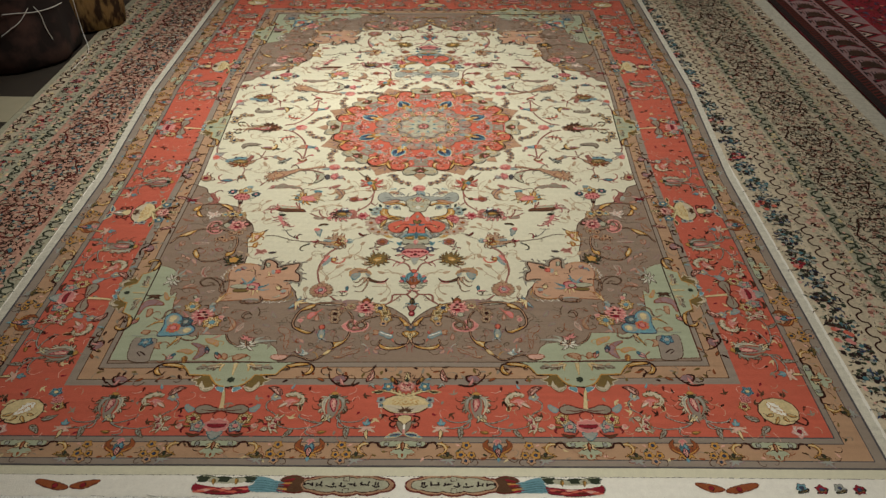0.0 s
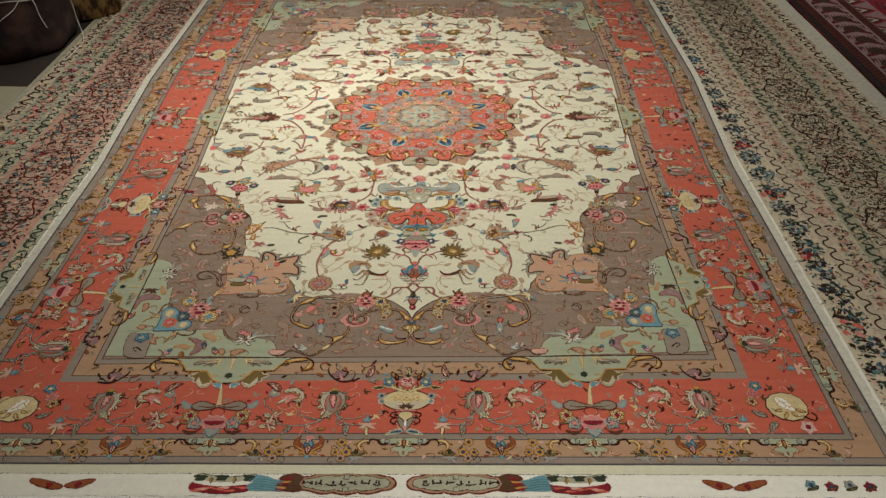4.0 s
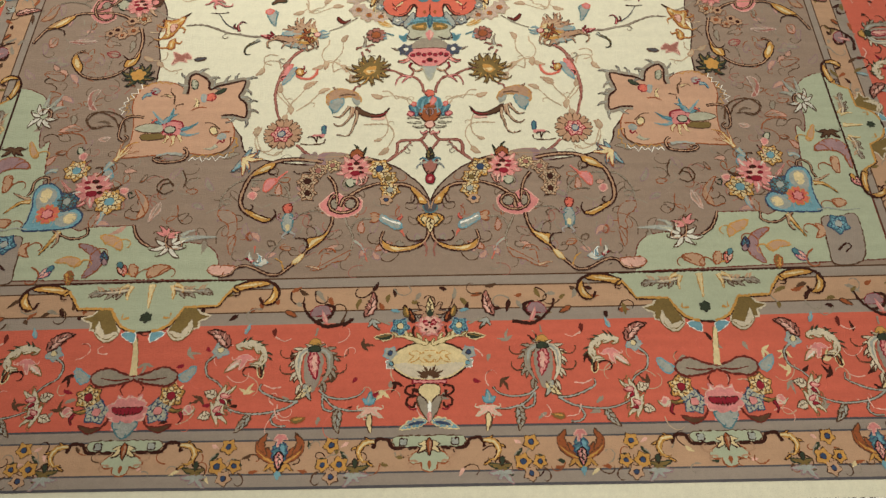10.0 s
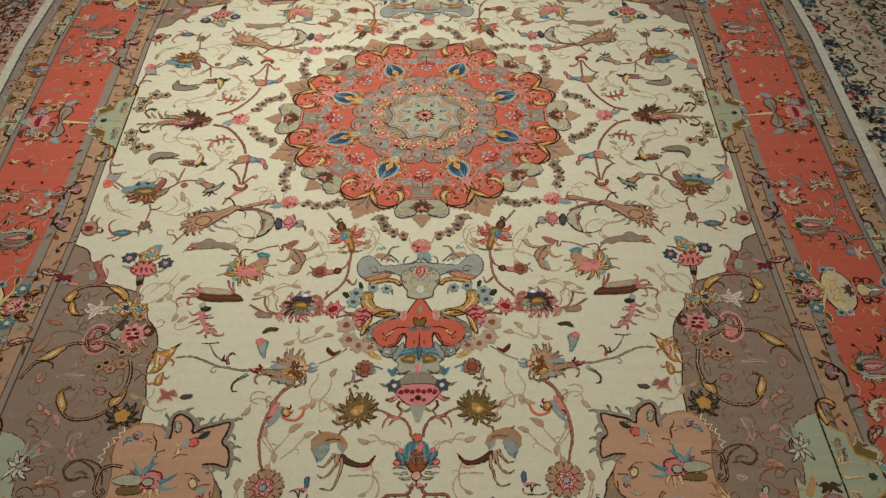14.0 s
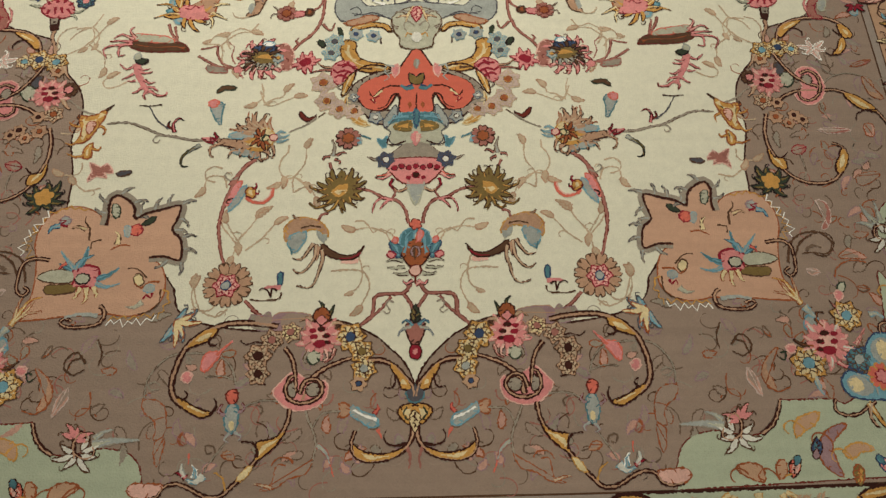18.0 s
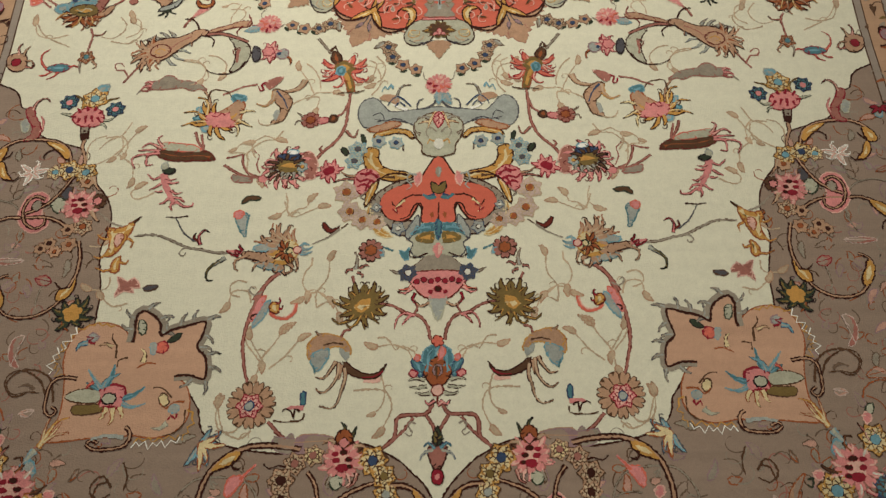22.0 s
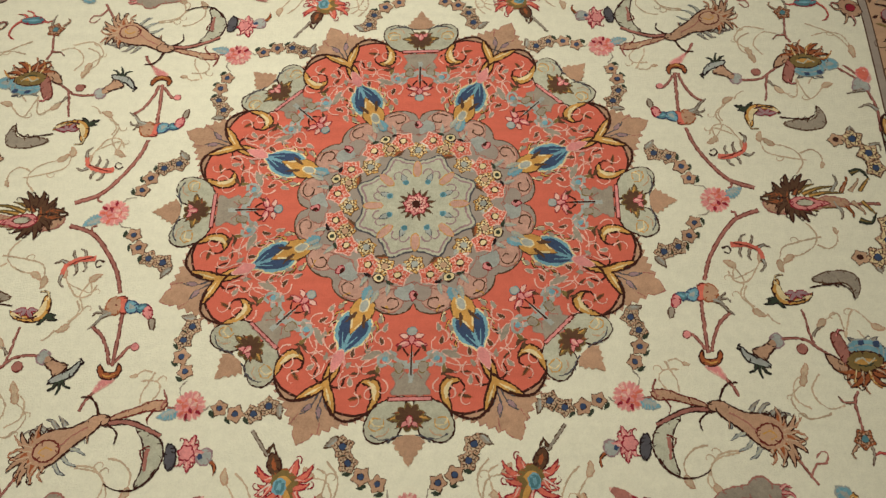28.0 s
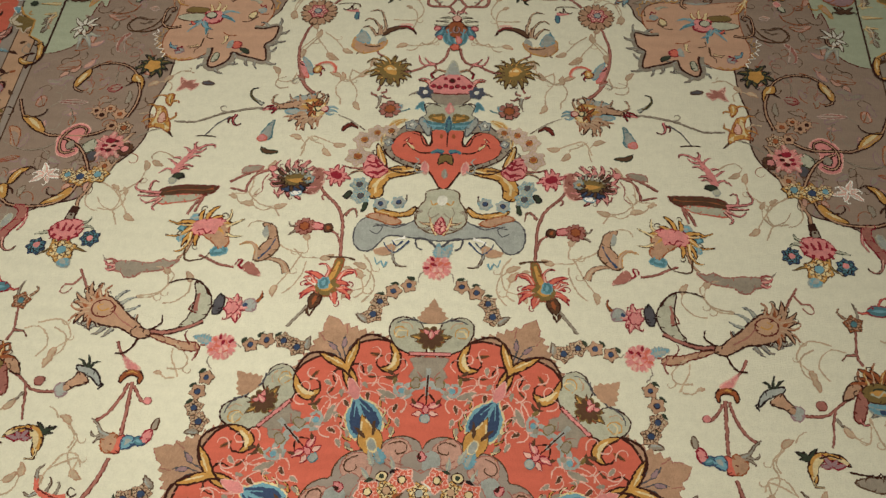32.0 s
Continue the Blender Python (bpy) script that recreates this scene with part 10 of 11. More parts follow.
for su in (1, -1):
    for sv in (1, -1):
        for name, shapes, v, flip in SIDE_RUN:
            emit(name, on_side(shapes, v, flip), main_border, su, sv)
        emit("cartouche", on_side([(p, d, l + 1) for p, d, l in moved(cart, (0, -0.020), size=0.80)], 1.115), inner_border, su, sv, "pale green cartouche with gilded scrolls")
        for v, f in ((0.41, 1), (0.87, -1), (0.27, -1), (1.36, 1)):
            emit("link_spray", on_side(moved(link, size=0.92), v, f), inner_border, su, sv)
    emit("mask_blossom", on_side(face, 0.0), main_border, su, 1)
    emit("cartouche", on_side([(p, d, l + 1) for p, d, l in moved(cart, (0, -0.020), size=0.80)], 0.0), inner_border, su, 1, "pale green cartouche with gilded scrolls")

# outer guard border
unit_c = stroke([(-0.086, -0.010), (-0.080, -0.024), (-0.062, -0.022), (-0.056, -0.010), (-0.018, -0.010)], 0.0055, "brown", 3)
unit_c += feather([(-0.084, -0.020), (-0.100, -0.018), (-0.108, -0.004), (-0.100, 0.010), (-0.090, 0.008)], 0.013, "gold", "brown", 4, 0.006, 1, None, 4, "straw")
unit_c = both(unit_c) + blob([(0, -0.028), (0.03, -0.028), (0.054, -0.026), (0.052, -0.013), (0.018, -0.012), (0, -0.008), (-0.018, -0.012), (-0.052, -0.013), (-0.054, -0.026), (-0.03, -0.028)], "green", 3, "umber", 0.0016)
unit_c += blob([(0, -0.006), (0.018, -0.004), (0.030, 0.006), (0.024, 0.014), (0.012, 0.012), (0.010, 0.022), (0, 0.026), (-0.010, 0.022), (-0.012, 0.012), (-0.024, 0.014), (-0.030, 0.006), (-0.018, -0.004)], "green", 3, "rust", 0.0022)
unit_c += both(curl(0.03, 250, 0.0034, "fawn", 4, (0.026, 0.002), -70) + curl(0.026, -240, 0.0034, "fawn", 4, (0.018, 0.012), -120) + disc(0.005, "bluegrey", 5, "brown", 0.0016, at=(0.040, -0.019), n=8, wave=0.5, lobes=4))
unit_c += moved(flames(5, -60, 60, 0.002, 0.020, 0.008, "straw", "brown", 24, 5), (0, -0.020)) + leaf(0.026, 0.008, 0, "rust", "brown", 7, 0.001, (0, -0.024)) + leaf(0.014, 0.006, 0, "rust", None, 5, at=(0, 0.010))
unit_c += both(flames(4, -80, 80, 0.0, 0.018, 0.007, "olive", "dkgreen", 30, 4, (-0.112, 0.020)) + leaf(0.014, 0.008, 0, "dkgreen", "brown", 5, 0.001, (-0.112, 0.006)) + flames(4, -70, 70, 0.0, 0.020, 0.008, "bluegrey", "mauve", 20, 4, (-0.114, 0.028)) + curl(0.03, 200, 0.0026, "umber", 3, (-0.116, 0.012), 70))
unit_p = both(feather([(0.006, 0.012), (0.022, 0.004), (0.034, -0.008), (0.036, -0.022)], 0.012, "rust", "umber", 6, 0.014, -1, None, 3, "gold") + flames(3, -60, 20, 0.0, 0.020, 0.006, "gold", "umber", 30, 3, (0.012, 0.012)))
unit_p = moved(unit_p, (0, -0.002)) + leaf(0.044, 0.022, 0, "teal", "navy", 5, 0.0018, (0, -0.024)) + leaf(0.026, 0.012, 0, "pink", "black", 7, 0.0026, (0, -0.006)) + flames(3, -40, 40, 0.0, 0.016, 0.008, "pink", "bloom", 20, 6, (0, -0.034)) + leaf(0.014, 0.010, 0, "blue", None, 6, at=(0, 0.022))
unit_f = []
for x, y, r in ((0.078, -0.016, 0.0125), (0.092, 0.014, 0.0135), (0.066, 0.014, 0.011), (0.080, 0.032, 0.012)):
    unit_f += put(floret(r, "gold" if y < 0.02 else "tan", "navy", "umber"), x, y, 900 * x, 1, 1, 2)
unit_f += leaf(0.020, 0.006, 20, "dkgreen", None, 2, at=(0.092, -0.008), turn=-30) + leaf(0.018, 0.006, -20, "dkgreen", None, 2, at=(0.068, 0.002), turn=40) + curl(0.034, 220, 0.0026, "umber", 2, (0.060, 0.024), 60) + curl(0.030, -200, 0.0024, "leafgrey", 2, (0.096, -0.004), -60) + leaf(0.014, 0.006, 0, "bloom", None, 2, at=(0.104, -0.02), turn=60) + leaf(0.016, 0.006, 0, "rust", None, 2, at=(0.044, 0.024), turn=100)
OUT_V, OUT_U = 1.736, 1.131


def out_front(shapes, u):
    return [([(u + x, OUT_V + y) for x, y in p], d, l + 1) for p, d, l in shapes]


def out_side(shapes, v):
    return [([(OUT_U + y * 1.15, v + x) for x, y in p], d, l + 1) for p, d, l in shapes]


for sv in (1, -1):
    for k in range(-2, 3):
        emit("guard_cartouche", out_front(unit_c, 0.463 * k), outer_border, 1, sv)
    for k in (-2.5, -1.5, -0.5, 0.5, 1.5, 2.5):
        if abs(k) < 2:
            emit("guard_pod", out_front(unit_p, 0.463 * k + 0.004), outer_border, 1, sv)
            for f in (1, -1):
                emit("floret_spray", out_front(moved(unit_f, flip=f), 0.463 * k + 0.004), outer_border, 1, sv)
for su in (1, -1):
    for k in range(-3, 4):
        emit("guard_cartouche", out_side(unit_c, 0.50 * k), outer_border, su, 1)
    for k in (-3.5, -2.5, -1.5, -0.5, 0.5, 1.5, 2.5, 3.5):
        if abs(k) < 3.4:
            emit("guard_pod", out_side(unit_p, 0.50 * k), outer_border, su, 1)
            for f in (1, -1):
                emit("floret_spray", out_side(moved(unit_f, flip=f), 0.50 * k), outer_border, su, 1)

# fine tendrils and seed dots scattered over the red band
rng = random.Random(5)
for strip in range(4):
    bits = []
    for _ in range(230 if strip < 2 else 420):
        if strip < 2:
            u, v = rng.uniform(-1.07, 1.07), (1 if strip else -1) * rng.uniform(1.545, 1.685)
        else:
            u, v = (1 if strip == 2 else -1) * rng.uniform(0.92, 1.075), rng.uniform(-1.6, 1.6)
        kind_of = rng.random()
        if kind_of < 0.42:
            bits += curl(rng.uniform(0.03, 0.055), rng.choice((-1, 1)) * rng.uniform(120, 240), 0.0018, rng.choice(("bloom", "faint", "coral")), 2, (u, v), rng.uniform(0, 360))
        elif kind_of < 0.75:
            bits += leaf(rng.uniform(0.012, 0.02), 0.007, 30, rng.choice(("brown", "leafgrey", "crimson")), None, 2, at=(u, v), turn=rng.uniform(0, 360))
        else:
            bits += moved(flames(3, -40, 40, 0, 0.020, 0.007, rng.choice(("straw", "leafgrey", "brown", "umber")), None, 30, 2), (u, v), rng.uniform(0, 360))
    emit("seed_pattern", bits, main_border, kind="stuff")
# sprays on the inner tan border of the long sides and its grey edging
for strip in range(4):
    bits = []
    for k in range(110 if strip < 2 else 190):
        if strip < 2:
            u, v = -0.85 + 1.7 * (k + rng.random()) / 110, (1 if strip else -1) * rng.uniform(1.448, 1.505)
        else:
            u, v = (1 if strip == 2 else -1) * rng.uniform(0.835, 0.905), -1.42 + 2.84 * (k + rng.random()) / 190
        bits += leaf(rng.uniform(0.012, 0.03), 0.008, rng.uniform(-60, 60), rng.choice(("brown", "rust", "leafgrey", "umber", "olive")), None, 2, at=(u, v), turn=rng.uniform(0, 360))[:1]
        if k % 3 == 0:
            bits += curl(0.05, rng.choice((-1, 1)) * 220, 0.003, rng.choice(("brown", "umber", "leafgrey")), 2, (u, v), rng.uniform(0, 360))
    emit("seed_pattern", bits, inner_border, kind="stuff")

# twining fill of the tan outer border
for strip in range(4):
    bits = []
    for k in range(90 if strip < 2 else 170):
        if strip < 2:
            u, v = -1.1 + 2.2 * (k + rng.random()) / 90, (1 if strip else -1) * rng.uniform(1.724, 1.762)
        else:
            u, v = (1 if strip == 2 else -1) * rng.uniform(1.106, 1.154), -1.7 + 3.4 * (k + rng.random()) / 170
        bits += curl(rng.uniform(0.02, 0.04), rng.choice((-1, 1)) * rng.uniform(150, 260), 0.0022, rng.choice(("umber", "brown", "leafgrey", "rust")), 2, (u, v), rng.uniform(0, 360))
        if k % 2:
            bits += leaf(rng.uniform(0.012, 0.018), 0.006, 20, rng.choice(("umber", "dkgreen", "bloom", "olive", "straw")), None, 2, at=(u, v), turn=rng.uniform(0, 360))[:1]
    emit("seed_pattern", bits, outer_border, kind="stuff")

# ---------------------------------------------------------------- the signed end: woven strip, signature panels, fringe
V0, V1, V2 = HV, 1.811, 1.872      # pile edge, cord strip, end of the flat weave


def strip_plate(v0, v1, dye, layer, u=1.185, rag=0.0):
    k = 120
    a = [(-u + 2 * u * i / k, v0) for i in range(k + 1)]
    b = [(u - 2 * u * i / k, v1 + rag * math.sin(i * 1.7)) for i in range(k + 1)]
    return [(a + b, dye, layer)]


for sv in (1, -1):
    emit("end_cord", strip_plate(V0, V1, "cream", -6), carpet, 1, sv, "pale cream end cord")
    flat = emit("flat_weave", strip_plate(V1, V2, "ivory", -9, rag=0.0012), carpet, 1, sv, "ivory flat-woven end")
    if sv == 1:
        flat_front = flat


def scallop(cx, cy, rx, ry, n=5):
    pts = []
    for i in range(90):
        a = 2 * math.pi * i / 90
        e = 2.4
        c, s = math.cos(a), math.sin(a)
        q = (abs(c) ** e + abs(s) ** e) ** (-1 / e)
        k = 0.86 + 0.26 * abs(math.cos(q * c * 2 * math.pi)) ** 0.6
        pts.append((cx + rx * q * c, cy + ry * q * s * k))
    return pts


CU, CV = 0.126, 1.8365
sign = [(grown(scallop(CU, CV, 0.111, 0.025), 0.0042), "redline", -6), (scallop(CU, CV, 0.111, 0.025), "fawn", -5), (grown(scallop(CU, CV, 0.099, 0.019), 0.0018), "brown", -4), (scallop(CU, CV, 0.099, 0.019), "sage", -3)]
bars = random.Random(11)
x = CU - 0.078
while x < CU + 0.076:
    w = bars.uniform(0.010, 0.026)
    sign += stroke([(x, CV + bars.uniform(0.001, 0.005)), (x + w * 0.5, CV + bars.uniform(-0.003, 0.008)), (x + w, CV + bars.uniform(-0.002, 0.005))], 0.0048, "black", -1, 0.003)
    for _ in range(2):
        bx = x + bars.uniform(0, w)
        sign += stroke([(bx, CV - bars.uniform(0.004, 0.010)), (bx + 0.001, CV + 0.002)], 0.004, "black", -1, smooth=False)
    x += w + bars.uniform(0.003, 0.008)
sign += disc(0.006, "sage", -1, "brown", 0.0014, at=(CU, CV - 0.017), wave=0.5, lobes=4) + disc(0.006, "sage", -1, "brown", 0.0014, at=(CU, CV + 0.017), wave=0.5, lobes=4)
sides("signature_panel", sign, flat_front, "grey scalloped signature panel with dark script marks")
arrow = blob([(0.226, 1.820), (0.255, 1.812), (0.280, 1.824), (0.262, 1.838), (0.272, 1.852), (0.242, 1.858), (0.224, 1.852), (0.232, 1.838)], "umber", -4, "redline", 0.003)
for i in range(7):
    arrow += leaf(0.030, 0.006, 20, ("crimson", "redline", "gold")[i % 3], None, -2, at=(0.246 + 0.003 * i, 1.820 + 0.006 * i), turn=-70 - 4 * i)
sides("arrow_tail", arrow, flat_front)
rib = blob([(0.262, 1.832), (0.290, 1.826), (0.32, 1.815), (0.345, 1.818), (0.352, 1.838), (0.345, 1.856), (0.31, 1.858), (0.28, 1.856), (0.268, 1.846)], "blue", -4)
for i in range(5):
    y = 1.828 + 0.0065 * i
    rib += stroke([(0.27, y + 0.006), (0.30, y + 0.002), (0.325, y - 0.002), (0.35, y)], 0.0018, "teal", -2)
sides("blue_ribbon", rib, flat_front)
flag = blob([(0.336, 1.814), (0.375, 1.819), (0.41, 1.822), (0.44, 1.817), (0.466, 1.813), (0.474, 1.824), (0.44, 1.834), (0.41, 1.838), (0.37, 1.834), (0.345, 1.830)], "sage", -4, "dkgreen", 0.0024)
flag += blob([(0.342, 1.828), (0.37, 1.833), (0.41, 1.836), (0.44, 1.833), (0.473, 1.824), (0.475, 1.836), (0.44, 1.844), (0.41, 1.847), (0.37, 1.844), (0.345, 1.840)], "ivory", -3)
flag += blob([(0.344, 1.839), (0.37, 1.843), (0.41, 1.847), (0.44, 1.844), (0.475, 1.835), (0.480, 1.853), (0.45, 1.862), (0.41, 1.866), (0.37, 1.862), (0.348, 1.857)], "crimson", -4, "brown", 0.0018)
for a, b in ((0.352, 0.016), (0.414, 0.018), (0.462, 0.018)):
    flag += blob([(a - b, 1.819), (a - b * 0.3, 1.816), (a + b, 1.817), (a + b * 0.5, 1.824), (a + b * 0.7, 1.831), (a - b * 0.5, 1.832), (a - b * 0.7, 1.825)], "dkgreen", -2)
for a in (0.384, 0.437):
    flag += leaf(0.020, 0.010, 10, "olive", None, -2, at=(a, 1.821), turn=10)
for i in range(9):
    flag += leaf(0.030, 0.007, 10, ("coral", "redline", "coral", "bloom")[i % 4], None, -2, at=(0.350 + 0.0125 * i, 1.850 + 0.004 * (i % 3)), turn=-84)
sides("striped_band", flag, flat_front, "green, white and red woven band")
knot = blob([(0.70, 1.828), (0.74, 1.832), (0.765, 1.845), (0.735, 1.852), (0.715, 1.842)], "rust", -4, "redline", 0.002) + blob([(0.768, 1.848), (0.80, 1.834), (0.845, 1.826), (0.845, 1.836), (0.81, 1.850), (0.785, 1.855)], "rust", -4, "redline", 0.002) + disc(0.006, "crimson", -2, "brown", at=(0.735, 1.842)) + disc(0.006, "crimson", -2, "brown", at=(0.80, 1.844))
sides("rust_knot", knot, flat_front)
spray = []
for i in range(4):
    spray += put(floret(0.014, ("blue", "crimson", "bluegrey", "crimson")[i], "navy", "black"), 0.95 + 0.045 * i, 1.838 + 0.004 * (i % 2), 30 * i, 1, 1, -8)
    spray += leaf(0.03, 0.012, 20, "dkgreen", "black", -6, 0.001, (0.965 + 0.045 * i, 1.842), 80)
sides("flower_spray", spray, flat_front)

def cotton():
    m, nt, N, L, bsdf = nodes_of("fringe_cotton")
    info = N.new("ShaderNodeNewGeometry")
    mix = N.new("ShaderNodeMix")
    mix.data_type = "RGBA"
    mix.inputs[6].default_value, mix.inputs[7].default_value = srgb(222, 223, 218), srgb(250, 250, 247)
    L.new(info.outputs["Random Per Island"], mix.inputs["Factor"])
    L.new(mix.outputs[2], bsdf.inputs["Base Color"])
    bsdf.inputs["Roughness"].default_value = 0.9
    bsdf.inputs["Specular IOR Level"].default_value = 0.1
    return m


COTTON = cotton()


def fringe(seed, count, sv, length):
    """Loose cotton warp ends, each a bent three-sided thread."""
    r = random.Random(seed)
    verts, faces = [], []
    lean = 0.0
    for n in range(count):
        u = -1.18 + 2.36 * n / count + r.uniform(-0.002, 0.002)
        lean = 0.93 * lean + r.uniform(-0.006, 0.006)
        tangle = 0.5 + noise.noise(Vector((u * 3.1, seed, 0)))
        L = length * r.uniform(0.65, 1.12) * (1 - 0.25 * max(0, tangle))
        bend, sway = lean + r.gauss(0, 0.10) + r.uniform(-1, 1) * max(0, tangle) * 0.7, r.uniform(-3.0, 3.0) * (0.2 + 1.3 * max(0, tangle))
        wild = r.random() < 0.16
        a, p, z = bend, [u, V2 - 0.002], -0.004
        lift = r.uniform(0, 0.006) + (0.006 * r.random() if wild else 0)
        rad = r.uniform(0.0007, 0.0011)
        seg = 9
        first = len(verts)
        for k in range(seg + 1):
            x, y = warp(p[0], sv * p[1])
            zz = -0.006 + lift * math.sin(math.pi * k / seg) - 0.010 * (k / seg) + rad
            for c in range(3):
                q = 2.094 * c
                verts.append((x + rad * math.cos(q) * math.cos(a), y + rad * math.cos(q) * math.sin(a) * -sv, zz + rad * math.sin(q)))
            a += (sway + (r.uniform(-3.5, 3.5) if wild else 0)) / seg
            p = [p[0] + L / seg * math.sin(a), p[1] + L / seg * max(-0.4, math.cos(a))]
        for k in range(seg):
            for c in range(3):
                i, j = first + 3 * k + c, first + 3 * k + (c + 1) % 3
                faces.append((i, j, j + 3, i + 3))
    mesh = bpy.data.meshes.new("fringe")
    mesh.from_pydata(verts, [], faces)
    mesh.materials.append(COTTON)
    ob = new("fringe", mesh)
    ob.parent = carpet
    return tagged(ob, "tangled off-white cotton fringe", kind="stuff")


fringe(3, 5200, 1, 0.098)
fringe(4, 500, -1, 0.07)
# overcast selvedges along the sides
for su in (1, -1):
    k = 160
    a = [(1.1885, -1.80 + 3.60 * i / k) for i in range(k + 1)]
    b = [(1.216 + 0.0014 * math.sin(i * 2.3), 1.80 - 3.60 * i / k) for i in range(k + 1)]
    emit("selvedge", [(a + b, "pale", -3)], carpet, su, 1, "pale overcast side cord")

# ---------------------------------------------------------------- the showroom round it
def wall_box(name, x0, y0, z0, x1, y1, z1, material, label, category):
    bm = bmesh.new()
    bmesh.ops.create_cube(bm, size=1)
    for p in bm.verts:
        p.co = Vector(((x0 + x1) / 2 + p.co.x * (x1 - x0), (y0 + y1) / 2 + p.co.y * (y1 - y0), (z0 + z1) / 2 + p.co.z * (z1 - z0)))
    mesh = bpy.data.meshes.new(name)
    bm.to_mesh(mesh)
    bm.free()
    mesh.materials.append(material)
    return tagged(new(name, mesh), label, category, kind="structure")


def plain(name, rgb, rough=0.8, scale=6, vary=0.25, bump=0.1):
    m, nt, N, L, bsdf = nodes_of(name)
    tex = N.new("ShaderNodeTexCoord")
    n = N.new("ShaderNodeTexNoise")
    n.inputs["Scale"].default_value, n.inputs["Detail"].default_value = scale, 8
    L.new(tex.outputs["Object"], n.inputs["Vector"])
    ramp = N.new("ShaderNodeMapRange")
    ramp.inputs["To Min"].default_value, ramp.inputs["To Max"].default_value = 1 - vary, 1 + vary
    L.new(n.outputs["Fac"], ramp.inputs["Value"])
    mix = N.new("ShaderNodeMix")
    mix.data_type, mix.blend_type = "RGBA", "MULTIPLY"
    mix.inputs["Factor"].default_value = 1
    mix.inputs[6].default_value = srgb(*rgb)
    L.new(ramp.outputs[0], mix.inputs[7])
    L.new(mix.outputs[2], bsdf.inputs["Base Color"])
    b = N.new("ShaderNodeBump")
    b.inputs["Strength"].default_value, b.inputs["Distance"].default_value = bump, 0.003
    L.new(n.outputs["Fac"], b.inputs["Height"])
    L.new(b.outputs[0], bsdf.inputs["Normal"])
    bsdf.inputs["Roughness"].default_value = rough
    return m


FLOOR = plain("dark_floor", (58, 52, 46), 0.6, 9)
WALL = plain("wall_paint", (170, 160, 140), 0.9, 3, 0.06)
GREYCARD = plain("ceiling_paint", (190, 184, 172), 0.9, 3, 0.05)
wall_box("floor", -3.4, -4.6, -0.12, 4.2, 4.6, -0.020, FLOOR, "dark grey showroom floor", "floor")
wall_box("ceiling", -3.4, -4.6, 3.02, 4.2, 4.6, 3.12, GREYCARD, "off-white ceiling", "ceiling")
wall_box("wall_north", -3.4, 4.6, -0.12, 4.2, 4.7, 3.12, WALL, "plain beige wall", "wall")
wall_box("wall_south", -3.4, -4.7, -0.12, 4.2, -4.6, 3.12, WALL, "plain beige wall", "wall")
wall_box("wall_west", -3.5, -4.7, -0.12, -3.4, 4.7, 3.12, WALL, "plain beige wall", "wall")
wall_box("wall_east", 4.2, -4.7, -0.12, 4.3, 4.7, 3.12, WALL, "plain beige wall", "wall")

# ---------------------------------------------------------------- neighbouring rugs
def lay(name, shapes, parent, z, label="", kind=""):
    """Woven shapes on another rug, in plan metres."""
    verts, faces, slots, mats = [], [], [], []
    rank = {}
    for poly, dye, layer in sorted(shapes, key=lambda s: s[2]):
        rank[layer] = rank.get(layer, -1) + 1
        pts = poly if area_of(poly) > 0 else poly[::-1]
        first = len(verts)
        height = free_height(pts, z + 0.0003 * layer)
        verts += [(p[0], p[1], height) for p in pts]
        faces.append(range(first, len(verts)))
        if dye not in mats:
            mats.append(dye)
        slots.append(mats.index(dye))
    mesh = bpy.data.meshes.new(name)
    mesh.from_pydata(verts, [], faces)
    for dye in mats:
        mesh.materials.append(MATS[dye])
    mesh.polygons.foreach_set("material_index", slots)
    ob = new(name, mesh)
    ob.parent = parent
    return tagged(ob, label=label, kind=kind)


def rug_body(name, x0, x1, y0, y1, top, dye, parent):
    bm = bmesh.new()
    n = 40
    rows = []
    for i in range(n + 1):
        y = y0 + (y1 - y0) * i / n
        rows.append([bm.verts.new((x0 + 0.004 * math.sin(3 * y + 1), y, top)), bm.verts.new((x1 + 0.005 * math.sin(2.3 * y), y, top)), bm.verts.new((x1 + 0.005 * math.sin(2.3 * y), y, -0.0195)), bm.verts.new((x0 + 0.004 * math.sin(3 * y + 1), y, -0.0195))])
    for a, b in zip(rows, rows[1:]):
        for c in range(4):
            bm.faces.new((a[c], a[(c + 1) % 4], b[(c + 1) % 4], b[c]))
    bm.faces.new(rows[0])
    bm.faces.new(rows[-1][::-1])
    bmesh.ops.recalc_face_normals(bm, faces=bm.faces)
    return part(name, bm, MATS[dye], parent)


def band(x0, x1, y0, y1, dye, layer=0):
    return [([(x0, y0), (x1, y0), (x1, y1), (x0, y1)], dye, layer)]


def squiggle(x, y0, y1, amp, wave, dye, w=0.006, layer=2):
    out, n = [], int((y1 - y0) / wave)
    for i in range(n):
        y = y0 + wave * i
        out += stroke([(x - amp, y), (x - amp * 0.2, y + 0.15 * wave), (x + amp, y + 0.25 * wave), (x + amp * 0.8, y + 0.5 * wave), (x - amp * 0.3, y + 0.55 * wave), (x - amp, y + 0.8 * wave), (x - amp, y + wave)], w, dye, layer)
    return out


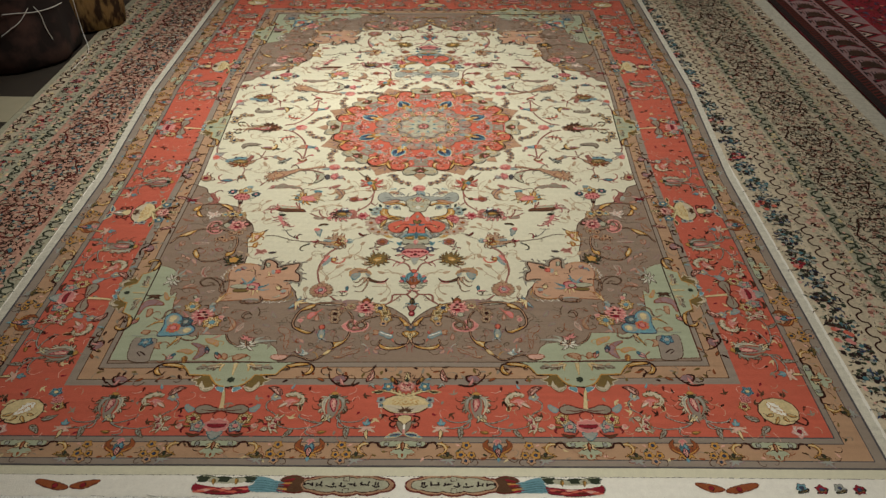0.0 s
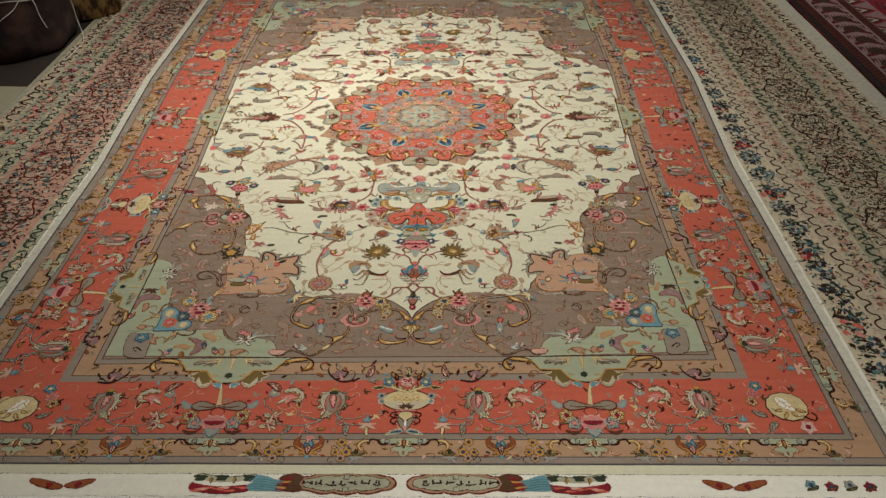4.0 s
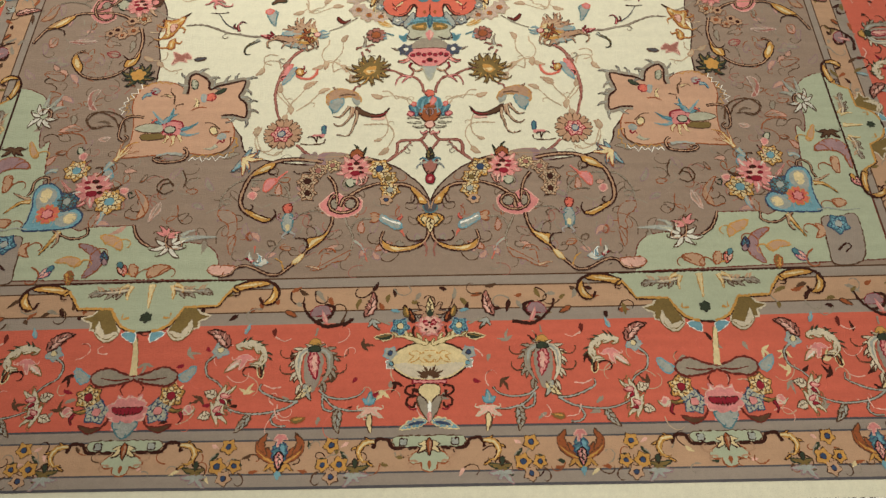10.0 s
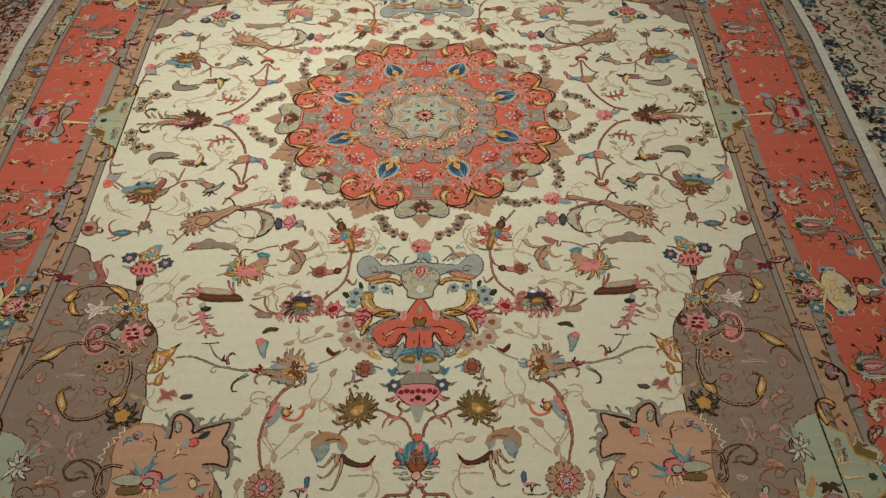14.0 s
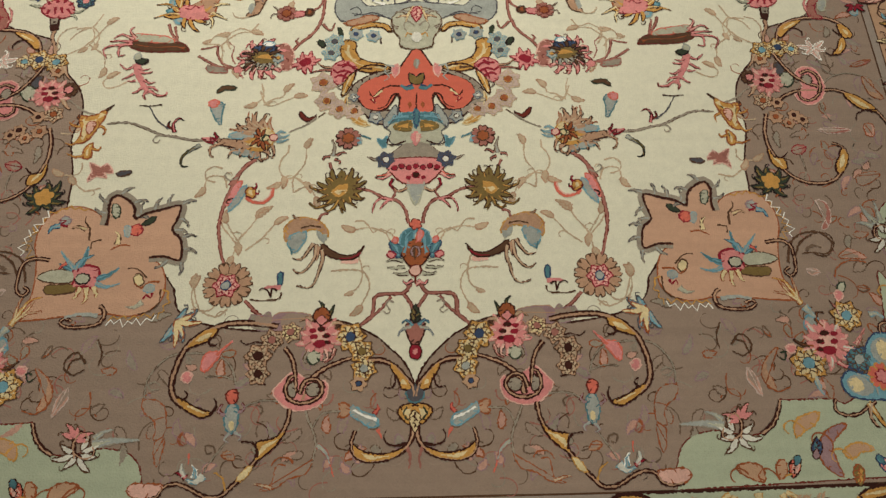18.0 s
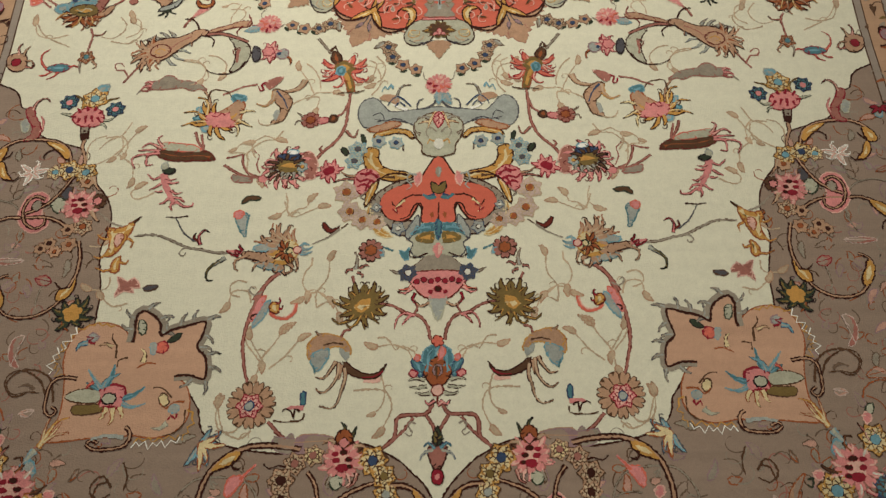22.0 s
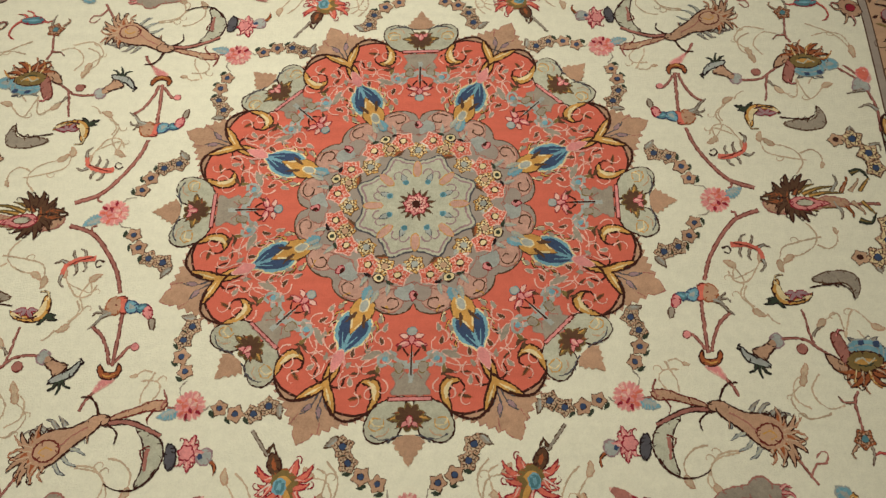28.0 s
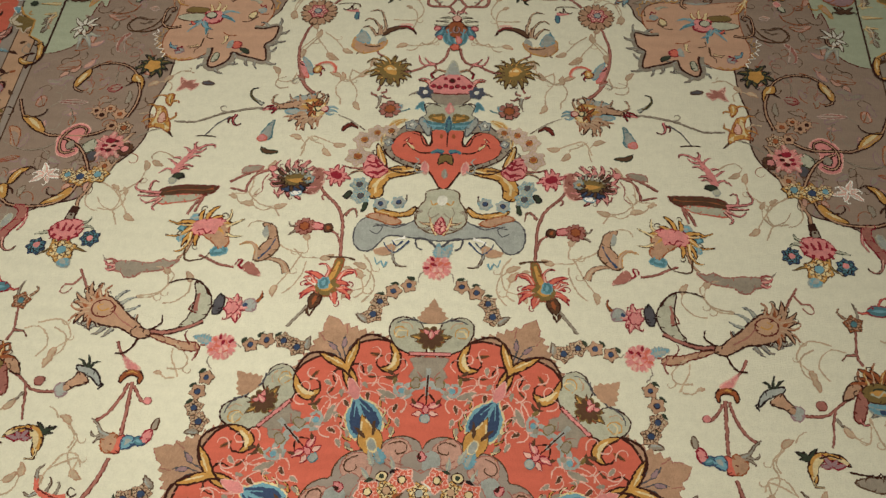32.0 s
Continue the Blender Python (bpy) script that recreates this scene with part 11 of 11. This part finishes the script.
def scatter(seed, x0, x1, y0, y1, count, leaves, blooms, size, share=0.2):
    """Small hooked dashes, leaves and blossoms, dense as in a fine all-over pattern."""
    r = random.Random(seed)
    out = []
    for _ in range(count):
        at = (r.uniform(x0, x1), r.uniform(y0, y1))
        q = r.random()
        s = size * r.uniform(0.7, 1.3)
        if q < 0.45:
            out += moved(leaf(s * 1.5, s * 0.48, r.uniform(-90, 90), r.choice(leaves), None, 2)[:1], at, r.uniform(0, 360))
        elif q < 1 - share:
            out += curl(s * 2.2, r.choice((-1, 1)) * r.uniform(100, 260), s * 0.30, r.choice(leaves), 2, at, r.uniform(0, 360))
        else:
            out += disc(s * 0.55, r.choice(blooms), 3, None, 0.001, at, n=7)
    return out


def bouquets(seed, x, y0, y1, step, radius, count, leaves, blooms, size):
    """Clumps of blossom along a band."""
    r, out, k = random.Random(seed), [], 0
    y = y0
    while y < y1:
        for _ in range(count):
            a, q = r.uniform(0, 6.28), radius * r.random() ** 0.6
            at = (x + q * math.cos(a), y + 1.15 * q * math.sin(a))
            s = size * r.uniform(0.7, 1.3)
            if r.random() < 0.4:
                out += disc(s * 0.6, r.choice(blooms), 3, None, 0.001, at, n=7)
            else:
                out += moved(leaf(s * 1.4, s * 0.5, r.uniform(-60, 60), r.choice(leaves), None, 3)[:1], at, r.uniform(0, 360))
        y += step * r.uniform(0.94, 1.06)
    return out


def medallions(seed, xc, y0, y1, step, rx, ry, line, inner):
    """Lobed ovals along a band, each with a ring of leaves inside."""
    out, y = [], y0
    r = random.Random(seed)
    while y < y1:
        ring = [(xc + rx * math.cos(a * 0.3142) * (1 + 0.10 * math.cos(a * 1.885)), y + ry * math.sin(a * 0.3142) * (1 + 0.10 * math.cos(a * 1.885))) for a in range(20)]
        out += stroke(ring + ring[:1], 0.006, line, 3)
        for _ in range(46):
            a, q = r.uniform(0, 6.28), r.uniform(0, 0.86) ** 0.7
            out += leaf(0.018, 0.007, 40, r.choice(inner), None, 3, at=(xc + rx * q * math.cos(a), y + ry * q * math.sin(a)), turn=r.uniform(0, 360))[:1]
        y += step
    return out


DARK = ("brown", "black", "umber", "redline", "brown", "dkgreen")
# the rose and green runner under the carpet's west edge
west = empty("runner_rug", "rose-pink and green floral runner rug on the floor", "rug", "rugs beside the carpet")
WZ = -0.010
rug_body("rug_body", -1.785, -1.20, -3.4, 3.9, WZ, "sand", west)
for name, x0, x1, dye in (("pale_selvedge", -1.236, -1.20, "ivory"), ("guard_band", -1.285, -1.236, "sage"), ("edge_line", -1.293, -1.285, "rosy"), ("broad_band", -1.524, -1.293, "rosy"), ("edge_line", -1.532, -1.524, "rosy"), ("guard_band", -1.585, -1.532, "sage"), ("rose_band", -1.690, -1.585, "sage"), ("outer_guard", -1.755, -1.690, "sand"), ("side_cord", -1.782, -1.755, "sage")):
    lay(name, band(x0, x1, -3.4, 3.9, dye), west, WZ + 0.0006)
lay("guard_scroll", squiggle(-1.262, -3.3, 3.8, 0.012, 0.052, "dkgreen", 0.007), west, WZ + 0.0012)
lay("guard_scroll", squiggle(-1.558, -3.3, 3.8, 0.014, 0.060, "dkgreen", 0.008), west, WZ + 0.0012)
lay("guard_scroll", squiggle(-1.722, -3.3, 3.8, 0.016, 0.070, "brown", 0.008), west, WZ + 0.0012)
lay("guard_leafage", scatter(24, -1.282, -1.240, -2.2, 2.6, 1100, ("dkgreen", "leafgrey", "black"), ("bloom", "straw"), 0.011) + scatter(25, -1.582, -1.535, -2.2, 2.6, 1300, ("dkgreen", "leafgrey", "black"), ("bloom", "straw"), 0.012) + scatter(26, -1.75, -1.695, -2.2, 2.6, 1200, ("brown", "umber", "sage"), ("bloom", "straw"), 0.012), west, WZ + 0.0011, kind="stuff")
lay("field_pattern", scatter(21, -1.515, -1.300, -2.2, 2.6, 9500, DARK + ("redline", "brown", "dkgreen"), ("rosy", "teal", "sand", "sage"), 0.0125, 0.22), west, WZ + 0.0012, kind="stuff")
lay("rose_pattern", bouquets(22, -1.637, -2.0, 2.6, 0.098, 0.036, 34, ("dkgreen", "black", "brown", "teal"), ("pink", "coral", "crimson", "bloom"), 0.014) + scatter(27, -1.685, -1.59, -2.2, 2.6, 1900, ("leafgrey", "dkgreen", "brown"), ("straw", "bloom"), 0.011), west, WZ + 0.0012, kind="stuff")
lay("lozenge_pattern", medallions(23, -1.408, -2.1, 2.6, 0.34, 0.082, 0.105, "redline", ("teal", "brown", "dkgreen", "sage", "black", "crimson")), west, WZ + 0.0015, kind="stuff")

# the cream and green runner under the east edge
east = empty("runner_rug", "cream and green floral runner rug on the floor", "rug", "rugs beside the carpet")
rug_body("rug_body", 1.19, 2.035, -3.6, 3.9, WZ, "sand", east)
for name, x0, x1, dye in (("pale_selvedge", 1.19, 1.222, "ivory"), ("flower_band", 1.222, 1.335, "sand"), ("edge_line", 1.335, 1.372, "sand"), ("rose_band", 1.372, 1.455, "sand"), ("guard_band", 1.455, 1.51, "sage"), ("broad_band", 1.51, 1.735, "sand"), ("guard_band", 1.735, 1.79, "sage"), ("rose_band", 1.79, 1.88, "sand"), ("outer_guard", 1.88, 1.955, "sand"), ("side_cord", 1.955, 2.035, "pale")):
    lay(name, band(x0, x1, -3.6, 3.9, dye), east, WZ + 0.0006)
lay("guard_scroll", squiggle(1.353, -3.3, 3.8, 0.012, 0.066, "brown", 0.006), east, WZ + 0.0012)
lay("guard_scroll", squiggle(1.482, -3.3, 3.8, 0.014, 0.060, "dkgreen", 0.009), east, WZ + 0.0012)
lay("guard_scroll", squiggle(1.762, -3.3, 3.8, 0.014, 0.060, "dkgreen", 0.009), east, WZ + 0.0012)
lay("guard_scroll", squiggle(1.918, -3.3, 3.8, 0.016, 0.066, "black", 0.009), east, WZ + 0.0012)
lay("posy_band", scatter(44, 1.226, 1.332, -2.4, 2.6, 1500, ("leafgrey", "dkgreen", "umber"), ("bloom", "sage"), 0.010) + bouquets(31, 1.280, -2.4, 2.6, 0.118, 0.046, 84, ("dkgreen", "black", "navy", "brown"), ("teal", "black", "dkgreen", "bluegrey"), 0.012) + bouquets(36, 1.268, -2.34, 2.6, 0.354, 0.036, 26, ("brown", "dkgreen"), ("coral", "crimson", "pink"), 0.014), east, WZ + 0.0012, kind="stuff")
lay("guard_leafage", scatter(37, 1.46, 1.505, -2.4, 2.6, 1300, ("leafgrey", "dkgreen", "dkgreen"), ("bloom", "straw"), 0.011) + scatter(38, 1.74, 1.785, -2.4, 2.6, 1300, ("leafgrey", "dkgreen", "dkgreen"), ("bloom", "straw"), 0.011) + scatter(39, 1.885, 1.95, -2.4, 2.6, 1300, ("leafgrey", "umber"), ("bloom", "ivory"), 0.011), east, WZ + 0.0011, kind="stuff")
lay("rose_pattern", bouquets(32, 1.413, -2.4, 2.6, 0.094, 0.034, 34, ("dkgreen", "brown", "umber", "sage"), ("rosy", "stem", "bloom", "rosy", "sand"), 0.013) + scatter(42, 1.375, 1.452, -2.4, 2.6, 1500, ("leafgrey", "umber", "sage"), ("bloom", "straw"), 0.011), east, WZ + 0.0012, kind="stuff")
lay("field_pattern", scatter(33, 1.515, 1.73, -2.4, 2.6, 9800, DARK + ("dkgreen", "umber", "black"), ("sand", "sage", "rosy"), 0.0125, 0.2), east, WZ + 0.0012, kind="stuff")
lay("rose_pattern", bouquets(34, 1.835, -2.4, 2.6, 0.094, 0.036, 34, ("dkgreen", "brown", "umber", "sage"), ("rosy", "stem", "bloom", "rosy", "sand"), 0.013) + scatter(43, 1.795, 1.875, -2.4, 2.6, 1500, ("leafgrey", "umber", "sage"), ("bloom", "straw"), 0.011), east, WZ + 0.0012, kind="stuff")
lay("lozenge_pattern", medallions(35, 1.622, -2.2, 2.6, 0.36, 0.088, 0.115, "brown", ("dkgreen", "black", "umber", "brown", "bluegrey")), east, WZ + 0.0015, kind="stuff")

# the dark red tribal rug further east
tribal = empty("tribal_rug", "dark red tribal rug with a cream motif border", "rug", "rugs beside the carpet")
TZ = -0.012
rug_body("rug_body", 2.055, 3.6, -1.2, 3.9, TZ, "crimson", tribal)
for name, x0, x1, dye in (("side_cord", 2.055, 2.10, "black"), ("barber_band", 2.10, 2.15, "redline"), ("motif_band", 2.15, 2.33, "mauve"), ("barber_band", 2.33, 2.38, "redline"), ("triangle_band", 2.38, 2.50, "mauve")):
    lay(name, band(x0, x1, -1.2, 3.9, dye), tribal, TZ + 0.0006)
geo = []
for k in range(34):
    y = -1.1 + 0.15 * k
    for xx in (2.125, 2.355):
        for j in range(5):
            geo += [([(xx - 0.022, y + 0.03 * j), (xx + 0.022, y + 0.03 * j + 0.022), (xx + 0.022, y + 0.03 * j + 0.036), (xx - 0.022, y + 0.03 * j + 0.014)], "black", 2)]
    geo += [([(2.165, y + 0.010), (2.24, y + 0.050), (2.315, y + 0.010), (2.315, y + 0.040), (2.24, y + 0.085), (2.165, y + 0.040)], "black", 2), ([(2.180, y + 0.022), (2.235, y + 0.052), (2.180, y + 0.044)], "crimson", 3), ([(2.300, y + 0.022), (2.245, y + 0.052), (2.300, y + 0.044)], "crimson", 3), ([(2.18, y + 0.060), (2.30, y + 0.060), (2.275, y + 0.115), (2.24, y + 0.135), (2.205, y + 0.115)], "umber", 3)]
    for j in range(7):
        geo += [([(2.190 + 0.015 * j, y + 0.065), (2.196 + 0.015 * j, y + 0.065), (2.202 + 0.012 * j, y + 0.118), (2.196 + 0.012 * j, y + 0.118)], "black", 5)]
    for j in range(9):
        geo += [([(2.160 + 0.018 * j, y + 0.090), (2.166 + 0.018 * j, y + 0.090), (2.170 + 0.018 * j, y + 0.146), (2.164 + 0.018 * j, y + 0.146)], ("black", "redline", "brown")[j % 3], 2)]
    for xx in (2.172, 2.308):
        geo += [([(xx - 0.010, y + 0.125), (xx, y + 0.113), (xx + 0.010, y + 0.125), (xx, y + 0.137)], "black", 2)]
    geo += [([(2.385, y), (2.495, y + 0.072), (2.385, y + 0.144)], "crimson", 2), ([(2.385, y + 0.018), (2.468, y + 0.072), (2.385, y + 0.126)], "black", 3), ([(2.385, y + 0.036), (2.44, y + 0.072), (2.385, y + 0.108)], "blush", 5), ([(2.385, y + 0.054), (2.412, y + 0.072), (2.385, y + 0.090)], "black", 7)]
lay("woven_pattern", geo, tribal, TZ + 0.0012, kind="stuff")
lay("tribal_pattern", scatter(41, 2.52, 3.4, 0.2, 2.9, 2600, ("black", "navy", "redline", "brown"), ("coral", "rust", "leafgrey"), 0.022, 0.12), tribal, TZ + 0.0012, kind="stuff")

# a dark red rug that shows under the fringe
under = empty("under_rug", "dark red and black rug lying under the fringe", "rug", "rugs beside the carpet")
UZ = -0.0175
rug_body("rug_body", -1.15, 1.18, -3.3, -1.70, UZ, "black", under)
dark = []
r9 = random.Random(77)
for k in range(46):
    x0 = -1.1 + 0.05 * k
    dark += [([(x0, -1.93 - r9.uniform(0, 0.02)), (x0 + 0.024, -1.955), (x0 + 0.05, -1.93), (x0 + 0.026, -1.89)], "crimson", 2)] if k % 5 in (1, 2) or r9.random() < 0.3 else []
dark += band(-1.12, 1.15, -2.06, -1.975, "crimson", 1)
lay("red_pattern", dark, under, UZ + 0.0008, kind="stuff")

# pale floor strip and the bundled rugs by the west side
wall_box("floor_strip", -3.4, 0.03, -0.030, -1.79, 0.285, -0.014, plain("pale_tile", (176, 170, 146), 0.5, 12, 0.1), "pale tile strip set in the dark floor", "floor strip")


def lathe(profile, seg, fold, seed, cx, cy, sx=1.0, sy=1.0):
    """A standing bundle: radius by height, with soft folds round it."""
    bm = bmesh.new()
    r = random.Random(seed)
    ph = [r.uniform(0, 6.28) for _ in range(4)]
    rings = []
    for h, rad in profile:
        ring = []
        for k in range(seg):
            a = 2 * math.pi * k / seg
            f = 1 + fold * (0.5 * math.sin(5 * a + ph[0] + 3 * h) + 0.35 * math.sin(9 * a + ph[1] - 5 * h) + 0.3 * math.sin(3 * a + ph[2] + 7 * h))
            ring.append(bm.verts.new((cx + sx * rad * f * math.cos(a), cy + sy * rad * f * math.sin(a), h)))
        rings.append(ring)
    for a, b in zip(rings, rings[1:]):
        for k in range(seg):
            bm.faces.new((a[k], a[(k + 1) % seg], b[(k + 1) % seg], b[k]))
    bm.faces.new(rings[0][::-1])
    bm.faces.new(rings[-1])
    for f in bm.faces:
        f.smooth = True
    return bm


def woven(name, a, b, scale, squeeze=(1, 1, 1)):
    m, nt, N, L, bsdf = nodes_of(name)
    tex = N.new("ShaderNodeTexCoord")
    v = N.new("ShaderNodeTexVoronoi")
    v.inputs["Scale"].default_value = scale
    n = N.new("ShaderNodeTexNoise")
    n.inputs["Scale"].default_value, n.inputs["Detail"].default_value = scale * 0.5, 6
    squeezed = N.new("ShaderNodeMapping")
    squeezed.inputs["Scale"].default_value = squeeze
    L.new(tex.outputs["Object"], squeezed.inputs["Vector"])
    L.new(squeezed.outputs[0], v.inputs["Vector"])
    L.new(squeezed.outputs[0], n.inputs["Vector"])
    ramp = N.new("ShaderNodeMapRange")
    ramp.inputs["From Min"].default_value, ramp.inputs["From Max"].default_value = 0.46, 0.60
    L.new(n.outputs["Fac"], ramp.inputs["Value"])
    mix = N.new("ShaderNodeMix")
    mix.data_type = "RGBA"
    mix.inputs[6].default_value, mix.inputs[7].default_value = srgb(*a), srgb(*b)
    L.new(ramp.outputs[0], mix.inputs["Factor"])
    L.new(mix.outputs[2], bsdf.inputs["Base Color"])
    bump = N.new("ShaderNodeBump")
    bump.inputs["Strength"].default_value, bump.inputs["Distance"].default_value = 0.5, 0.004
    L.new(v.outputs["Distance"], bump.inputs["Height"])
    L.new(bump.outputs[0], bsdf.inputs["Normal"])
    bsdf.inputs["Roughness"].default_value = 0.95
    return m


dark_bundle = empty("rug_bundle", "dark maroon folded rug bundle tied with white cord", "rug bundle", "bundled rugs", (-2.135, 0.825, -0.02))
bundle = part("folded_rug", lathe([(0, 0.305), (0.02, 0.325), (0.10, 0.322), (0.2, 0.305), (0.35, 0.280), (0.55, 0.255), (0.75, 0.235), (0.86, 0.19), (0.90, 0.10)], 96, 0.05, 5, 0, 0, 1.06, 1.0), woven("maroon_weave", (36, 26, 25), (74, 52, 47), 16), dark_bundle)
brown_bundle = empty("rug_bundle", "brown patterned rolled rug standing on end", "rug bundle", "bundled rugs", (-1.915, 1.26, -0.01))
part("rolled_rug", lathe([(0, 0.185), (0.015, 0.20), (0.2, 0.215), (0.5, 0.225), (0.8, 0.22), (0.86, 0.21), (0.87, 0.15), (0.83, 0.13), (0.85, 0.08)], 72, 0.05, 9, 0, 0, 1.1, 1.0), woven("brown_weave", (168, 136, 88), (70, 50, 34), 60, (1, 1, 0.35)), brown_bundle)


def cord(name, pts, parent, r=0.004):
    c = bpy.data.curves.new(name, "CURVE")
    c.dimensions, c.bevel_depth, c.bevel_resolution = "3D", r, 2
    s = c.splines.new("BEZIER")
    s.bezier_points.add(len(pts) - 1)
    for q, p in zip(s.bezier_points, pts):
        q.co = p
        q.handle_left_type = q.handle_right_type = "AUTO"
    c.materials.append(COTTON)
    ob = new(name, c)
    ob.parent = parent
    return tagged(ob, label="white cotton cord")


cord("cord", [(0.162, -0.261, 0.286), (0.217, -0.223, 0.281), (0.265, -0.172, 0.27), (0.311, -0.081, 0.262), (0.323, 0.009, 0.257)], dark_bundle, 0.0018)
cord("cord", [(0.268, -0.161, 0.293), (0.283, -0.149, 0.254), (0.293, -0.151, 0.191), (0.308, -0.145, 0.128)], dark_bundle, 0.0018)
cord("cord", [(0.144, -0.286, 0.192), (0.183, -0.261, 0.218), (0.217, -0.231, 0.241), (0.252, -0.185, 0.293)], dark_bundle, 0.0018)
cord("cord", [(0.33, 0.12, 0.36), (0.335, 0.11, 0.22), (0.345, 0.10, 0.09), (0.40, 0.0, 0.016), (0.41, -0.12, 0.014), (0.41, -0.26, 0.014)], dark_bundle, 0.0018)
